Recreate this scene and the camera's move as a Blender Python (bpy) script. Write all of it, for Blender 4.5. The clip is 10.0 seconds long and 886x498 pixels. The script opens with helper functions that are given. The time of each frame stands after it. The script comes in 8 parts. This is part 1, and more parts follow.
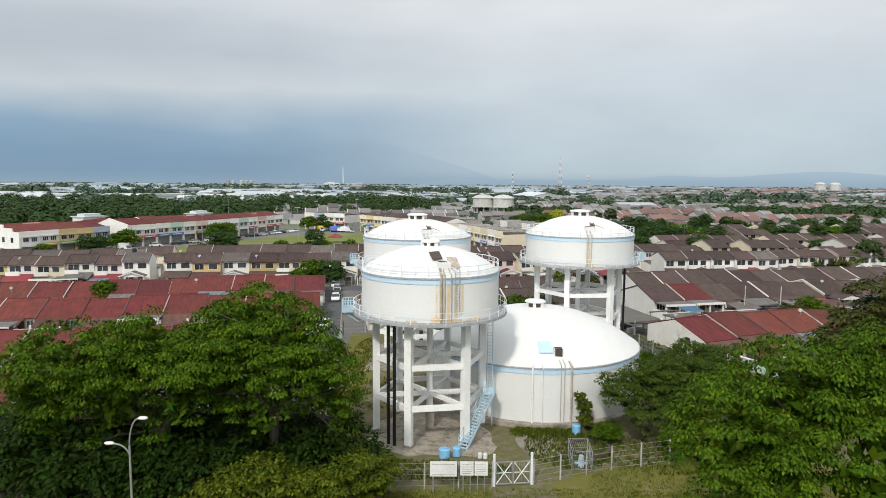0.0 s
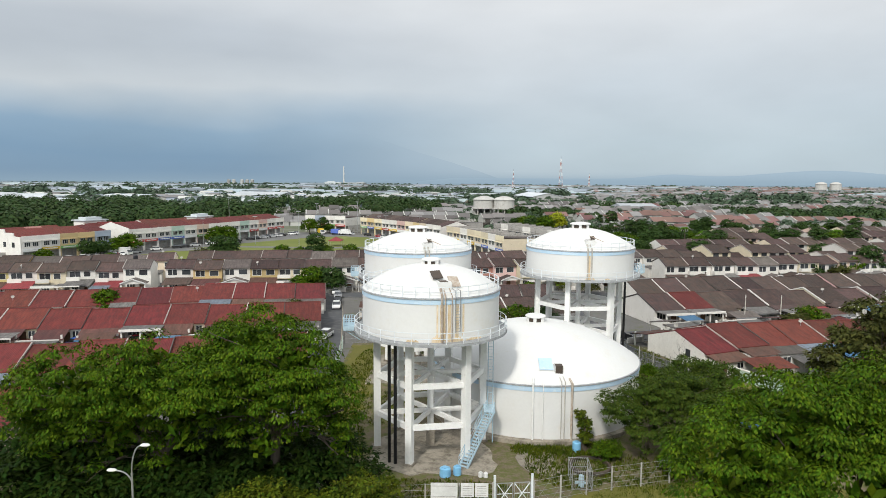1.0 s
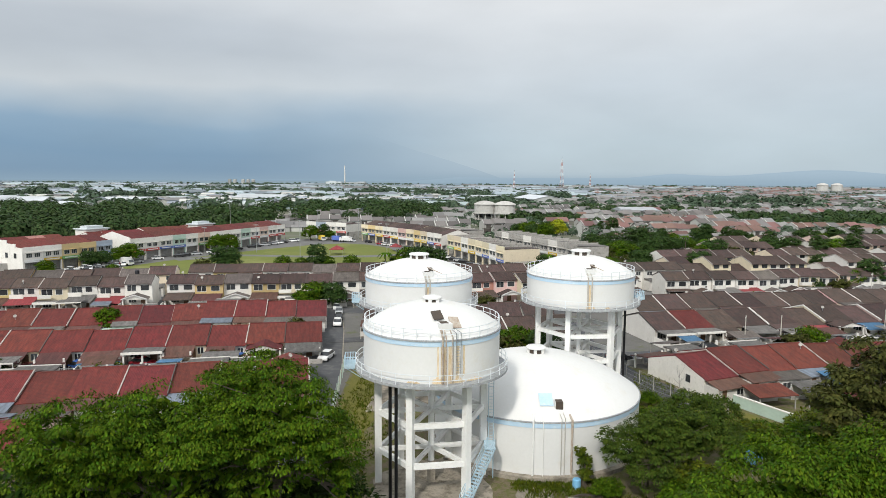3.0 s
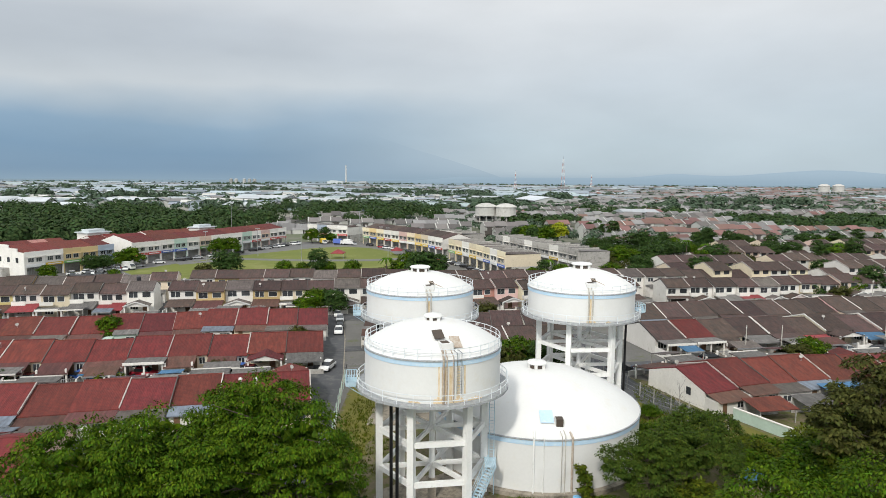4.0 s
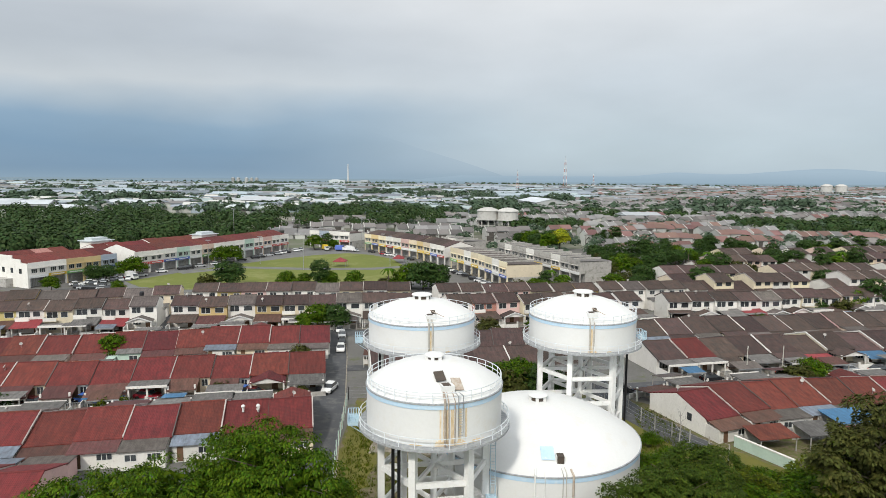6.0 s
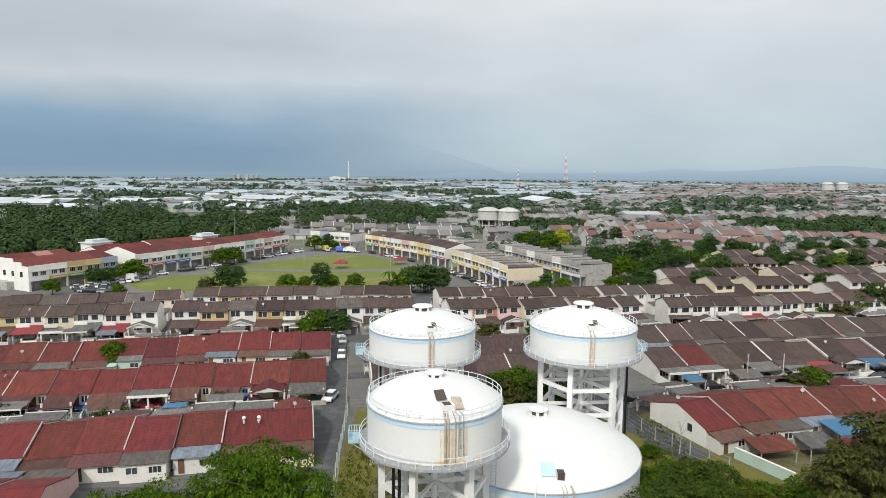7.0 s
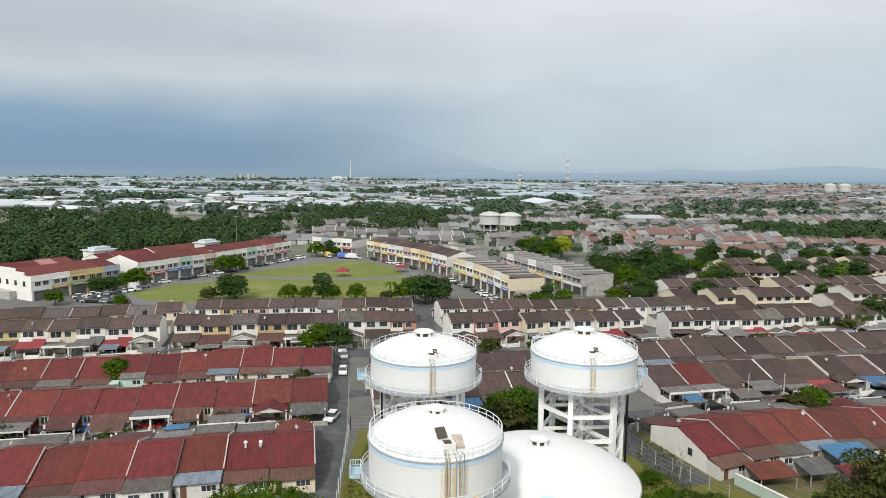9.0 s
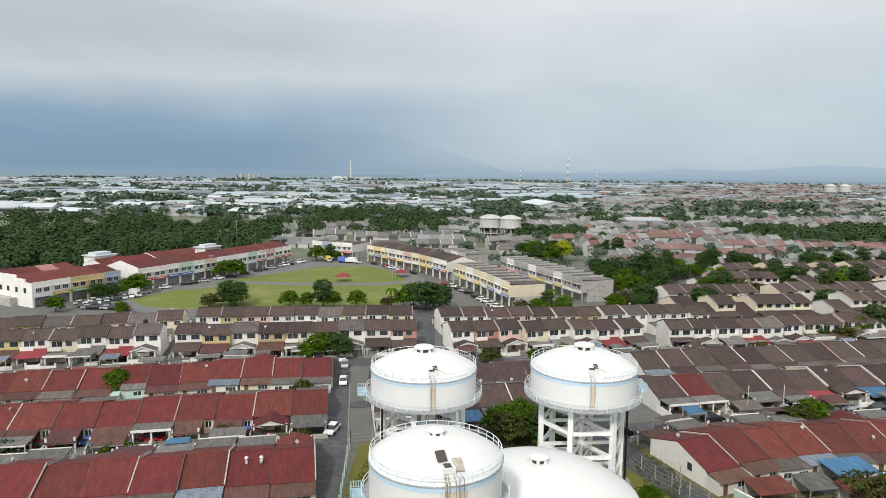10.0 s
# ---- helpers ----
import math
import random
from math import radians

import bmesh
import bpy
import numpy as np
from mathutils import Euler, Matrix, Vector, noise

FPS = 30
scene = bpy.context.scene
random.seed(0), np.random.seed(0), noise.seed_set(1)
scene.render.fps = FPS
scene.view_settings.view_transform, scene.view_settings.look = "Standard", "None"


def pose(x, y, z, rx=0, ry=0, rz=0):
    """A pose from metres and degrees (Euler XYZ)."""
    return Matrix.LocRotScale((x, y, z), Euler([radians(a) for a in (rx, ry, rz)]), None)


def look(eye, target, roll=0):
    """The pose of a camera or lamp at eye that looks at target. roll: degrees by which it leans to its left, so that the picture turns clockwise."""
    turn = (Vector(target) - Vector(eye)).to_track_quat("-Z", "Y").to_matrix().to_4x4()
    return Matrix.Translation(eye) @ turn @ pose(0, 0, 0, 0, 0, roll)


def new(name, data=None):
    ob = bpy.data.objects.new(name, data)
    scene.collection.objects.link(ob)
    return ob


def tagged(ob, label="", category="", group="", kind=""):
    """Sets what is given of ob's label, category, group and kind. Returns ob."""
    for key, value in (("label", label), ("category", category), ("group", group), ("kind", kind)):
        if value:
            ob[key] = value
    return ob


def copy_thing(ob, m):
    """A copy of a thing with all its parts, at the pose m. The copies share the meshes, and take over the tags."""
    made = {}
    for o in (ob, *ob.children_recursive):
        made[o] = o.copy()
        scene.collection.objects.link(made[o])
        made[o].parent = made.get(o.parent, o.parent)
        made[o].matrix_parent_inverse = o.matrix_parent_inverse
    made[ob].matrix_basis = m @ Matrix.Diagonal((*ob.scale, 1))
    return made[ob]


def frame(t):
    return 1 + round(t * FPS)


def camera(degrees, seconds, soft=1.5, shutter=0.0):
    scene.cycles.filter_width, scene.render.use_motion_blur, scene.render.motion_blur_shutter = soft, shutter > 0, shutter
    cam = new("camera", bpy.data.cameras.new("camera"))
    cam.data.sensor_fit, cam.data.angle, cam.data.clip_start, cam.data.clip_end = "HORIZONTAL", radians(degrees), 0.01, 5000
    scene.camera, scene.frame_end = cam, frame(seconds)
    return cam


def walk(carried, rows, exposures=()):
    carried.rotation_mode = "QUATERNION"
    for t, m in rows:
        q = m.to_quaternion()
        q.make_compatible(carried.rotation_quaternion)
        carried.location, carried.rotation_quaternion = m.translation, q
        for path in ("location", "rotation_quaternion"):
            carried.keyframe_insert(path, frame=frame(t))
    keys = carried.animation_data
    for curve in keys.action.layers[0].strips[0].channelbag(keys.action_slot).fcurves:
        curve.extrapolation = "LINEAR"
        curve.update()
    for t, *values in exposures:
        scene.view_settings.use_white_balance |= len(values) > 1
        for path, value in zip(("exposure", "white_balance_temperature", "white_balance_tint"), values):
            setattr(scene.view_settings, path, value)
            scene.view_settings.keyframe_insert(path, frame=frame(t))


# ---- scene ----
cam = camera(68.3, 10.0, soft=0.82)
PATH = [
    (0, (0.067, -0.103, 24.789), (0.059, 1.886, 24.58), 0.4),
    (0.5, (0.013, -0.071, 25.765), (0.005, 1.918, 25.554), 0.4),
    (1, (0.052, -0.079, 26.7), (0.042, 1.909, 26.487), 0.4),
    (1.5, (0.039, 0.004, 27.644), (0.029, 1.993, 27.43), 0.4),
    (2, (0.019, -0.084, 28.653), (0.008, 1.904, 28.437), 0.5),
    (2.5, (0.05, 0.042, 29.603), (0.038, 2.03, 29.387), 0.4),
    (4, (0.024, 0.084, 32.472), (0.008, 2.072, 32.253), 0.5),
    (4.5, (0.079, 0.301, 33.323), (0.061, 2.289, 33.105), 0.5),
    (5, (0.072, 0.234, 34.384), (0.053, 2.222, 34.165), 0.5),
    (5.5, (0.03, 0.187, 35.522), (0.009, 2.174, 35.301), 0.5),
    (7, (0.025, 0.503, 38.698), (0.001, 2.489, 38.462), 0.5),
    (7.5, (0.02, 0.564, 39.657), (-0.006, 2.55, 39.419), 0.5),
    (8, (0.01, 0.596, 40.551), (-0.016, 2.581, 40.312), 0.5),
    (8.5, (0.037, 0.564, 41.433), (0.01, 2.55, 41.195), 0.5),
    (9, (0.033, 0.674, 42.449), (0.004, 2.66, 42.209), 0.6),
    (9.5, (0.036, 0.714, 43.572), (0.006, 2.7, 43.332), 0.6),
    (10, (0.03, 0.734, 44.795), (0.0, 2.719, 44.553), 0.6),
]
walk(cam, [(t, look(eye, target, roll)) for t, eye, target, roll in PATH])

# ---- world, sun, exposure ----
scene.view_settings.exposure = 0.0
SUN_EL, SUN_FROM = 41.0, (-0.32, -0.95)

sun_data = bpy.data.lights.new("sun", "SUN")
sun_data.energy, sun_data.angle, sun_data.color = 2.5, radians(5.0), (1.0, 0.955, 0.87)
_h = math.hypot(*SUN_FROM)
sun_dir = Vector((SUN_FROM[0] / _h * math.cos(radians(SUN_EL)), SUN_FROM[1] / _h * math.cos(radians(SUN_EL)), math.sin(radians(SUN_EL))))
sun = new("sun", sun_data)
sun.matrix_world = look(sun_dir * 500, (0, 0, 0))


def make_world():
    w = bpy.data.worlds.new("sky")
    scene.world = w
    w.use_nodes = True
    nt = w.node_tree
    nt.nodes.clear()
    N, L = nt.nodes.new, nt.links.new
    out, bg = N("ShaderNodeOutputWorld"), N("ShaderNodeBackground")
    sky = N("ShaderNodeTexSky")
    sky.sky_type, sky.sun_disc = "NISHITA", False
    sky.sun_elevation, sky.sun_rotation = radians(SUN_EL), math.atan2(SUN_FROM[0], SUN_FROM[1])
    dim = N("ShaderNodeMixRGB")
    dim.blend_type, dim.inputs[0].default_value = "MULTIPLY", 1.0
    dim.inputs[2].default_value = (0.1, 0.1, 0.1, 1)
    L(sky.outputs[0], dim.inputs[1])
    tc, sep = N("ShaderNodeTexCoord"), N("ShaderNodeSeparateXYZ")
    L(tc.outputs["Generated"], sep.inputs[0])
    # cloud deck: brighter overhead, blue-grey rain haze low down
    low = N("ShaderNodeValToRGB")
    e = low.color_ramp.elements
    e[0].position, e[0].color = 0.0, (0.215, 0.335, 0.47, 1)
    e[1].position, e[1].color = 1.0, (0.66, 0.69, 0.71, 1)
    for p, c in ((0.04, (0.185, 0.32, 0.485, 1)), (0.08, (0.245, 0.38, 0.535, 1)), (0.105, (0.42, 0.52, 0.62, 1)), (0.13, (0.60, 0.66, 0.71, 1)), (0.17, (0.52, 0.58, 0.64, 1)), (0.205, (0.55, 0.61, 0.67, 1)), (0.25, (0.70, 0.75, 0.79, 1))):
        q = low.color_ramp.elements.new(p)
        q.color = (c[0] * 1.025, c[1], c[2] * 0.98, 1)
    high = N("ShaderNodeValToRGB")
    e = high.color_ramp.elements
    e[0].position, e[0].color = 0.0, (0.47, 0.58, 0.66, 1)
    e[1].position, e[1].color = 1.0, (0.66, 0.69, 0.71, 1)
    for p, c in ((0.05, (0.50, 0.61, 0.70, 1)), (0.12, (0.59, 0.67, 0.74, 1)), (0.18, (0.67, 0.73, 0.78, 1)), (0.24, (0.76, 0.80, 0.83, 1))):
        q = high.color_ramp.elements.new(p)
        q.color = (c[0] * 1.025, c[1], c[2] * 0.98, 1)
    # the height at which the deck breaks wanders with a stretched noise
    mp = N("ShaderNodeMapping")
    mp.inputs["Scale"].default_value = (2.0, 2.0, 5.5)
    L(tc.outputs["Generated"], mp.inputs[0])
    n1 = N("ShaderNodeTexNoise")
    n1.inputs["Scale"].default_value, n1.inputs["Detail"].default_value, n1.inputs["Roughness"].default_value = 1.5, 4, 0.45
    L(mp.outputs[0], n1.inputs["Vector"])
    wob = N("ShaderNodeMath")
    wob.operation = "MULTIPLY_ADD"
    L(n1.outputs["Fac"], wob.inputs[0])
    wob.inputs[1].default_value = 0.07
    off = N("ShaderNodeMath")
    off.operation = "ADD"
    L(sep.outputs["Z"], off.inputs[0])
    off.inputs[1].default_value = -0.035
    L(off.outputs[0], wob.inputs[2])
    L(wob.outputs[0], low.inputs[0])
    L(wob.outputs[0], high.inputs[0])
    side = N("ShaderNodeMapRange")
    side.interpolation_type = "SMOOTHSTEP"
    L(sep.outputs["X"], side.inputs[0])
    side.inputs[1].default_value, side.inputs[2].default_value = -0.36, 0.18
    mix = N("ShaderNodeMixRGB")
    L(side.outputs[0], mix.inputs[0])
    L(low.outputs[0], mix.inputs[1])
    L(high.outputs[0], mix.inputs[2])
    n2 = N("ShaderNodeTexNoise")
    n2.inputs["Scale"].default_value, n2.inputs["Detail"].default_value = 2.6, 6
    L(mp.outputs[0], n2.inputs["Vector"])
    puff = N("ShaderNodeMapRange")
    L(n2.outputs["Fac"], puff.inputs[0])
    puff.inputs[1].default_value, puff.inputs[2].default_value = 0.3, 0.72
    puff.inputs[3].default_value, puff.inputs[4].default_value = 0.955, 1.06
    mul = N("ShaderNodeMixRGB")
    mul.blend_type, mul.inputs[0].default_value = "MULTIPLY", 1.0
    L(mix.outputs[0], mul.inputs[1])
    L(puff.outputs[0], mul.inputs[2])
    # the thin cloud is brightest round the sun
    dot = N("ShaderNodeVectorMath")
    dot.operation = "DOT_PRODUCT"
    L(tc.outputs["Generated"], dot.inputs[0])
    dot.inputs[1].default_value = tuple(sun_dir)
    halo = N("ShaderNodeMapRange")
    halo.interpolation_type = "SMOOTHSTEP"
    L(dot.outputs["Value"], halo.inputs[0])
    halo.inputs[1].default_value, halo.inputs[2].default_value = -0.2, 0.9
    halo.inputs[3].default_value, halo.inputs[4].default_value = 1.0, 1.85
    lit = N("ShaderNodeMixRGB")
    lit.blend_type, lit.inputs[0].default_value = "MULTIPLY", 1.0
    L(mul.outputs[0], lit.inputs[1])
    L(halo.outputs[0], lit.inputs[2])
    mul = lit
    fin = N("ShaderNodeMixRGB")
    fin.inputs[0].default_value = 0.9
    L(dim.outputs[0], fin.inputs[1])
    L(mul.outputs[0], fin.inputs[2])
    L(fin.outputs[0], bg.inputs[0])
    bg.inputs[1].default_value = 1.0
    L(bg.outputs[0], out.inputs[0])


make_world()


# ---- materials ----
def mat(name, c1, c2=None, rough=0.75, scale=2.0, fine=14.0, bump=0.15, vary=0.12, hue=0.0, metal=0.0, dirt=None, dirt_at=(0.52, 0.72), courses=0.0, island=False, spec=0.4, stretch=(1, 1, 1)):
    """A weathered surface: two scales of noise between two colours, stains, relief, and a shift from object to object."""
    m = bpy.data.materials.new(name)
    m.use_nodes = True
    nt = m.node_tree
    N, L = nt.nodes.new, nt.links.new
    b = nt.nodes["Principled BSDF"]
    c2 = c2 or tuple(v * 0.72 for v in c1)
    tc, info = N("ShaderNodeTexCoord"), N("ShaderNodeObjectInfo")
    shift = N("ShaderNodeMath")
    shift.operation, shift.inputs[1].default_value = "MULTIPLY", 61.0
    L(info.outputs["Random"], shift.inputs[0])
    mp = N("ShaderNodeMapping")
    mp.inputs["Scale"].default_value = stretch
    L(tc.outputs["Object"], mp.inputs[0])
    add = N("ShaderNodeVectorMath")
    L(mp.outputs[0], add.inputs[0])
    L(shift.outputs[0], add.inputs[1])
    big, small = N("ShaderNodeTexNoise"), N("ShaderNodeTexNoise")
    for n, s, d in ((big, scale / 10, 5), (small, fine / 10, 4)):
        n.inputs["Scale"].default_value, n.inputs["Detail"].default_value, n.inputs["Roughness"].default_value = s * 2.5, d, 0.6
        L(add.outputs[0], n.inputs["Vector"])
    blend = N("ShaderNodeMath")
    blend.operation, blend.inputs[1].default_value, blend.inputs[2].default_value = "MULTIPLY_ADD", 0.55, 0.0
    half = N("ShaderNodeMath")
    half.operation, half.inputs[1].default_value = "MULTIPLY", 0.45
    L(small.outputs["Fac"], half.inputs[0])
    L(big.outputs["Fac"], blend.inputs[0])
    L(half.outputs[0], blend.inputs[2])
    span = N("ShaderNodeMapRange")
    span.inputs[1].default_value, span.inputs[2].default_value = 0.34, 0.66
    L(blend.outputs[0], span.inputs[0])
    mix = N("ShaderNodeMixRGB")
    mix.inputs[1].default_value, mix.inputs[2].default_value = (*c2, 1), (*c1, 1)
    L(span.outputs[0], mix.inputs[0])
    col = mix.outputs[0]
    if dirt:
        dn = N("ShaderNodeTexNoise")
        dn.inputs["Scale"].default_value, dn.inputs["Detail"].default_value = scale * 0.42, 7
        dn.inputs["Roughness"].default_value = 0.68
        L(add.outputs[0], dn.inputs["Vector"])
        dr = N("ShaderNodeMapRange")
        dr.inputs[1].default_value, dr.inputs[2].default_value = dirt_at
        L(dn.outputs["Fac"], dr.inputs[0])
        dm = N("ShaderNodeMixRGB")
        dm.inputs[2].default_value = (*dirt, 1)
        L(dr.outputs[0], dm.inputs[0])
        L(col, dm.inputs[1])
        col = dm.outputs[0]
    if courses:
        ln = N("ShaderNodeTexWave")
        ln.bands_direction, ln.inputs["Scale"].default_value, ln.wave_profile = "Y", courses, "SAW"
        ln.inputs["Distortion"].default_value = 0.6
        L(tc.outputs["Object"], ln.inputs["Vector"])
        lm = N("ShaderNodeMapRange")
        lm.inputs[3].default_value, lm.inputs[4].default_value = 0.78, 1.08
        L(ln.outputs["Fac"], lm.inputs[0])
        lx = N("ShaderNodeMixRGB")
        lx.blend_type, lx.inputs[0].default_value = "MULTIPLY", 1.0
        L(col, lx.inputs[1])
        L(lm.outputs[0], lx.inputs[2])
        col = lx.outputs[0]
        # rain streaks and lichen down the slope
        sm, sn, sr, sx = N("ShaderNodeMapping"), N("ShaderNodeTexNoise"), N("ShaderNodeMapRange"), N("ShaderNodeMixRGB")
        sm.inputs["Scale"].default_value = (2.4, 0.35, 0.35)
        L(add.outputs[0], sm.inputs[0])
        sn.inputs["Scale"].default_value, sn.inputs["Detail"].default_value, sn.inputs["Roughness"].default_value = 1.1, 6, 0.65
        L(sm.outputs[0], sn.inputs["Vector"])
        sr.inputs[1].default_value, sr.inputs[2].default_value = 0.3, 0.7
        sr.inputs[3].default_value, sr.inputs[4].default_value = 0.62, 1.22
        L(sn.outputs["Fac"], sr.inputs[0])
        sx.blend_type, sx.inputs[0].default_value = "MULTIPLY", 1.0
        L(col, sx.inputs[1])
        L(sr.outputs[0], sx.inputs[2])
        col = sx.outputs[0]
    if vary or hue:
        hs = N("ShaderNodeHueSaturation")
        src = info.outputs["Random"]
        if island:
            src = N("ShaderNodeNewGeometry").outputs["Random Per Island"]
        for socket, amount, mid in (("Value", vary, 1.0), ("Hue", hue, 0.5)):
            if amount:
                r = N("ShaderNodeMapRange")
                r.inputs[3].default_value, r.inputs[4].default_value = mid - amount, mid + amount
                if socket == "Hue":
                    fr = N("ShaderNodeMath")
                    fr.operation, fr.inputs[1].default_value = "MULTIPLY", 7.31
                    fr2 = N("ShaderNodeMath")
                    fr2.operation = "FRACT"
                    L(src, fr.inputs[0])
                    L(fr.outputs[0], fr2.inputs[0])
                    L(fr2.outputs[0], r.inputs[0])
                else:
                    L(src, r.inputs[0])
                L(r.outputs[0], hs.inputs[socket])
        L(col, hs.inputs["Color"])
        col = hs.outputs[0]
    L(col, b.inputs["Base Color"])
    b.inputs["Roughness"].default_value, b.inputs["Metallic"].default_value = rough, metal
    b.inputs["Specular IOR Level"].default_value = spec
    if bump:
        height = small.outputs["Fac"]
        if courses:
            wv = N("ShaderNodeTexWave")
            wv.bands_direction, wv.inputs["Scale"].default_value = "Y", courses
            wv.wave_profile = "SAW"
            L(tc.outputs["Object"], wv.inputs["Vector"])
            wx = N("ShaderNodeTexWave")
            wx.bands_direction, wx.inputs["Scale"].default_value = "X", courses * 1.3
            L(tc.outputs["Object"], wx.inputs["Vector"])
            s1 = N("ShaderNodeMath")
            s1.operation, s1.inputs[1].default_value = "MULTIPLY_ADD", 0.8
            L(wv.outputs["Fac"], s1.inputs[0])
            L(height, s1.inputs[2])
            s2 = N("ShaderNodeMath")
            s2.operation, s2.inputs[1].default_value = "MULTIPLY_ADD", 0.6
            L(wx.outputs["Fac"], s2.inputs[0])
            L(s1.outputs[0], s2.inputs[2])
            height = s2.outputs[0]
        bp = N("ShaderNodeBump")
        bp.inputs["Strength"].default_value, bp.inputs["Distance"].default_value = bump, 0.06
        L(height, bp.inputs["Height"])
        L(bp.outputs[0], b.inputs["Normal"])
    return m


def leaf_mat(name, c1, c2, hue=0.025, vary=0.45):
    m = mat(name, c1, c2, rough=0.55, scale=2.5, fine=20, bump=0, vary=vary, hue=hue, island=True, spec=0.05)
    b = m.node_tree.nodes["Principled BSDF"]
    nt = m.node_tree
    tr, mx = nt.nodes.new("ShaderNodeBsdfTranslucent"), nt.nodes.new("ShaderNodeMixShader")
    mx.inputs[0].default_value = 0.14
    col = b.inputs["Base Color"].links[0].from_socket
    nt.links.new(col, tr.inputs[0])
    nt.links.new(b.outputs[0], mx.inputs[1])
    nt.links.new(tr.outputs[0], mx.inputs[2])
    nt.links.new(mx.outputs[0], nt.nodes["Material Output"].inputs[0])
    return m


M_WHITE = mat("tank_white_paint", (0.70, 0.70, 0.685), (0.655, 0.655, 0.64), rough=0.6, scale=1.2, vary=0.0, bump=0.03, dirt=(0.63, 0.59, 0.50), dirt_at=(0.57, 0.92))
M_CONC_WHITE = mat("whitewashed_concrete", (0.84, 0.84, 0.82), (0.74, 0.74, 0.72), rough=0.8, scale=3, vary=0.03, dirt=(0.42, 0.40, 0.36), dirt_at=(0.60, 0.85))
M_BAND = mat("blue_band_paint", (0.42, 0.60, 0.76), (0.52, 0.66, 0.78), rough=0.5, scale=4, vary=0.0, bump=0.04, dirt=(0.70, 0.74, 0.76), dirt_at=(0.55, 0.8))
M_BLUE_STEEL = mat("pale_blue_steel", (0.48, 0.62, 0.70), (0.38, 0.52, 0.61), rough=0.5, vary=0.05, dirt=(0.35, 0.26, 0.18), dirt_at=(0.62, 0.8))
M_GREY_EDGE = mat("weathered_slab_edge", (0.42, 0.44, 0.45), (0.25, 0.26, 0.27), rough=0.8, scale=8, vary=0.0, dirt=(0.16, 0.13, 0.10), dirt_at=(0.55, 0.8))
M_RAIL = mat("galvanised_rail", (0.74, 0.77, 0.79), (0.62, 0.66, 0.69), rough=0.5, metal=0.0, vary=0.05)
M_RUST = mat("rusty_pipe", (0.30, 0.22, 0.16), (0.50, 0.46, 0.40), rough=0.8, scale=9, vary=0.1)
M_RUST_STAIN = mat("rust_run", (0.52, 0.36, 0.18), (0.76, 0.67, 0.51), rough=0.7, scale=10, vary=0.1, stretch=(3, 3, 0.5))
M_BLACK = mat("black_pipe", (0.012, 0.012, 0.014), rough=0.45, vary=0.05)
M_DARK = mat("dark_hatch", (0.05, 0.045, 0.04), (0.10, 0.07, 0.05), rough=0.8)
M_GLASS = mat("dark_window_glass", (0.03, 0.035, 0.04), (0.055, 0.06, 0.065), rough=0.12, bump=0, vary=0.4, spec=0.6)
# dark colour that stands for the shade inside far porches
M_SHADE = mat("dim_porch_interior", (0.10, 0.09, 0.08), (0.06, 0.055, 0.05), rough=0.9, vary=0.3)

M_ROOF_RED = mat("red_roof_tiles", (0.172, 0.031, 0.023), (0.104, 0.021, 0.017), rough=0.8, scale=2.2, fine=22, bump=0.6, vary=0.24, hue=0.012, dirt=(0.075, 0.030, 0.025), dirt_at=(0.52, 0.86), courses=1.1)
M_ROOF_FADED = mat("faded_maroon_tiles", (0.138, 0.058, 0.048), (0.088, 0.042, 0.036), rough=0.85, scale=2.2, fine=22, bump=0.5, vary=0.25, hue=0.02, dirt=(0.085, 0.06, 0.05), dirt_at=(0.5, 0.8), courses=1.1)
M_ROOF_DULL = mat("dull_grey_brown_tiles", (0.155, 0.132, 0.119), (0.104, 0.087, 0.078), rough=0.85, scale=2.2, fine=22, bump=0.5, vary=0.25, hue=0.02, dirt=(0.06, 0.05, 0.046), dirt_at=(0.5, 0.8), courses=1.1)
M_ROOF_SLATE = mat("blue_grey_sheet_roof", (0.20, 0.235, 0.29), (0.15, 0.175, 0.21), rough=0.7, vary=0.2, courses=1.0, bump=0.3, dirt=(0.10, 0.10, 0.11))
M_ROOF_BROWN = mat("brown_roof_tiles", (0.100, 0.060, 0.050), (0.060, 0.039, 0.034), rough=0.85, scale=2.2, fine=22, bump=0.5, vary=0.32, hue=0.02, dirt=(0.052, 0.043, 0.039), dirt_at=(0.45, 0.68), courses=1.1)
M_ROOF_GREY = mat("grey_cement_sheet", (0.20, 0.19, 0.18), (0.115, 0.11, 0.105), rough=0.9, scale=3, vary=0.3, dirt=(0.09, 0.08, 0.075), courses=1.2)
M_ROOF_PINK = mat("faded_pink_tiles", (0.50, 0.24, 0.20), (0.40, 0.19, 0.17), rough=0.8, vary=0.15, courses=1.6, bump=0.4)
M_ROOF_BLUE = mat("blue_sheet_roof", (0.06, 0.185, 0.345), (0.05, 0.15, 0.27), rough=0.6, vary=0.25, courses=1.0, bump=0.3)
M_ROOF_SIGNAL = mat("bright_red_sheet", (0.28, 0.040, 0.045), (0.21, 0.032, 0.037), rough=0.65, vary=0.15, courses=1.0, bump=0.3)
M_WALL_WHITE = mat("white_house_wall", (0.72, 0.70, 0.66), (0.60, 0.58, 0.54), rough=0.85, vary=0.12, hue=0.01, dirt=(0.33, 0.30, 0.26), dirt_at=(0.58, 0.85))
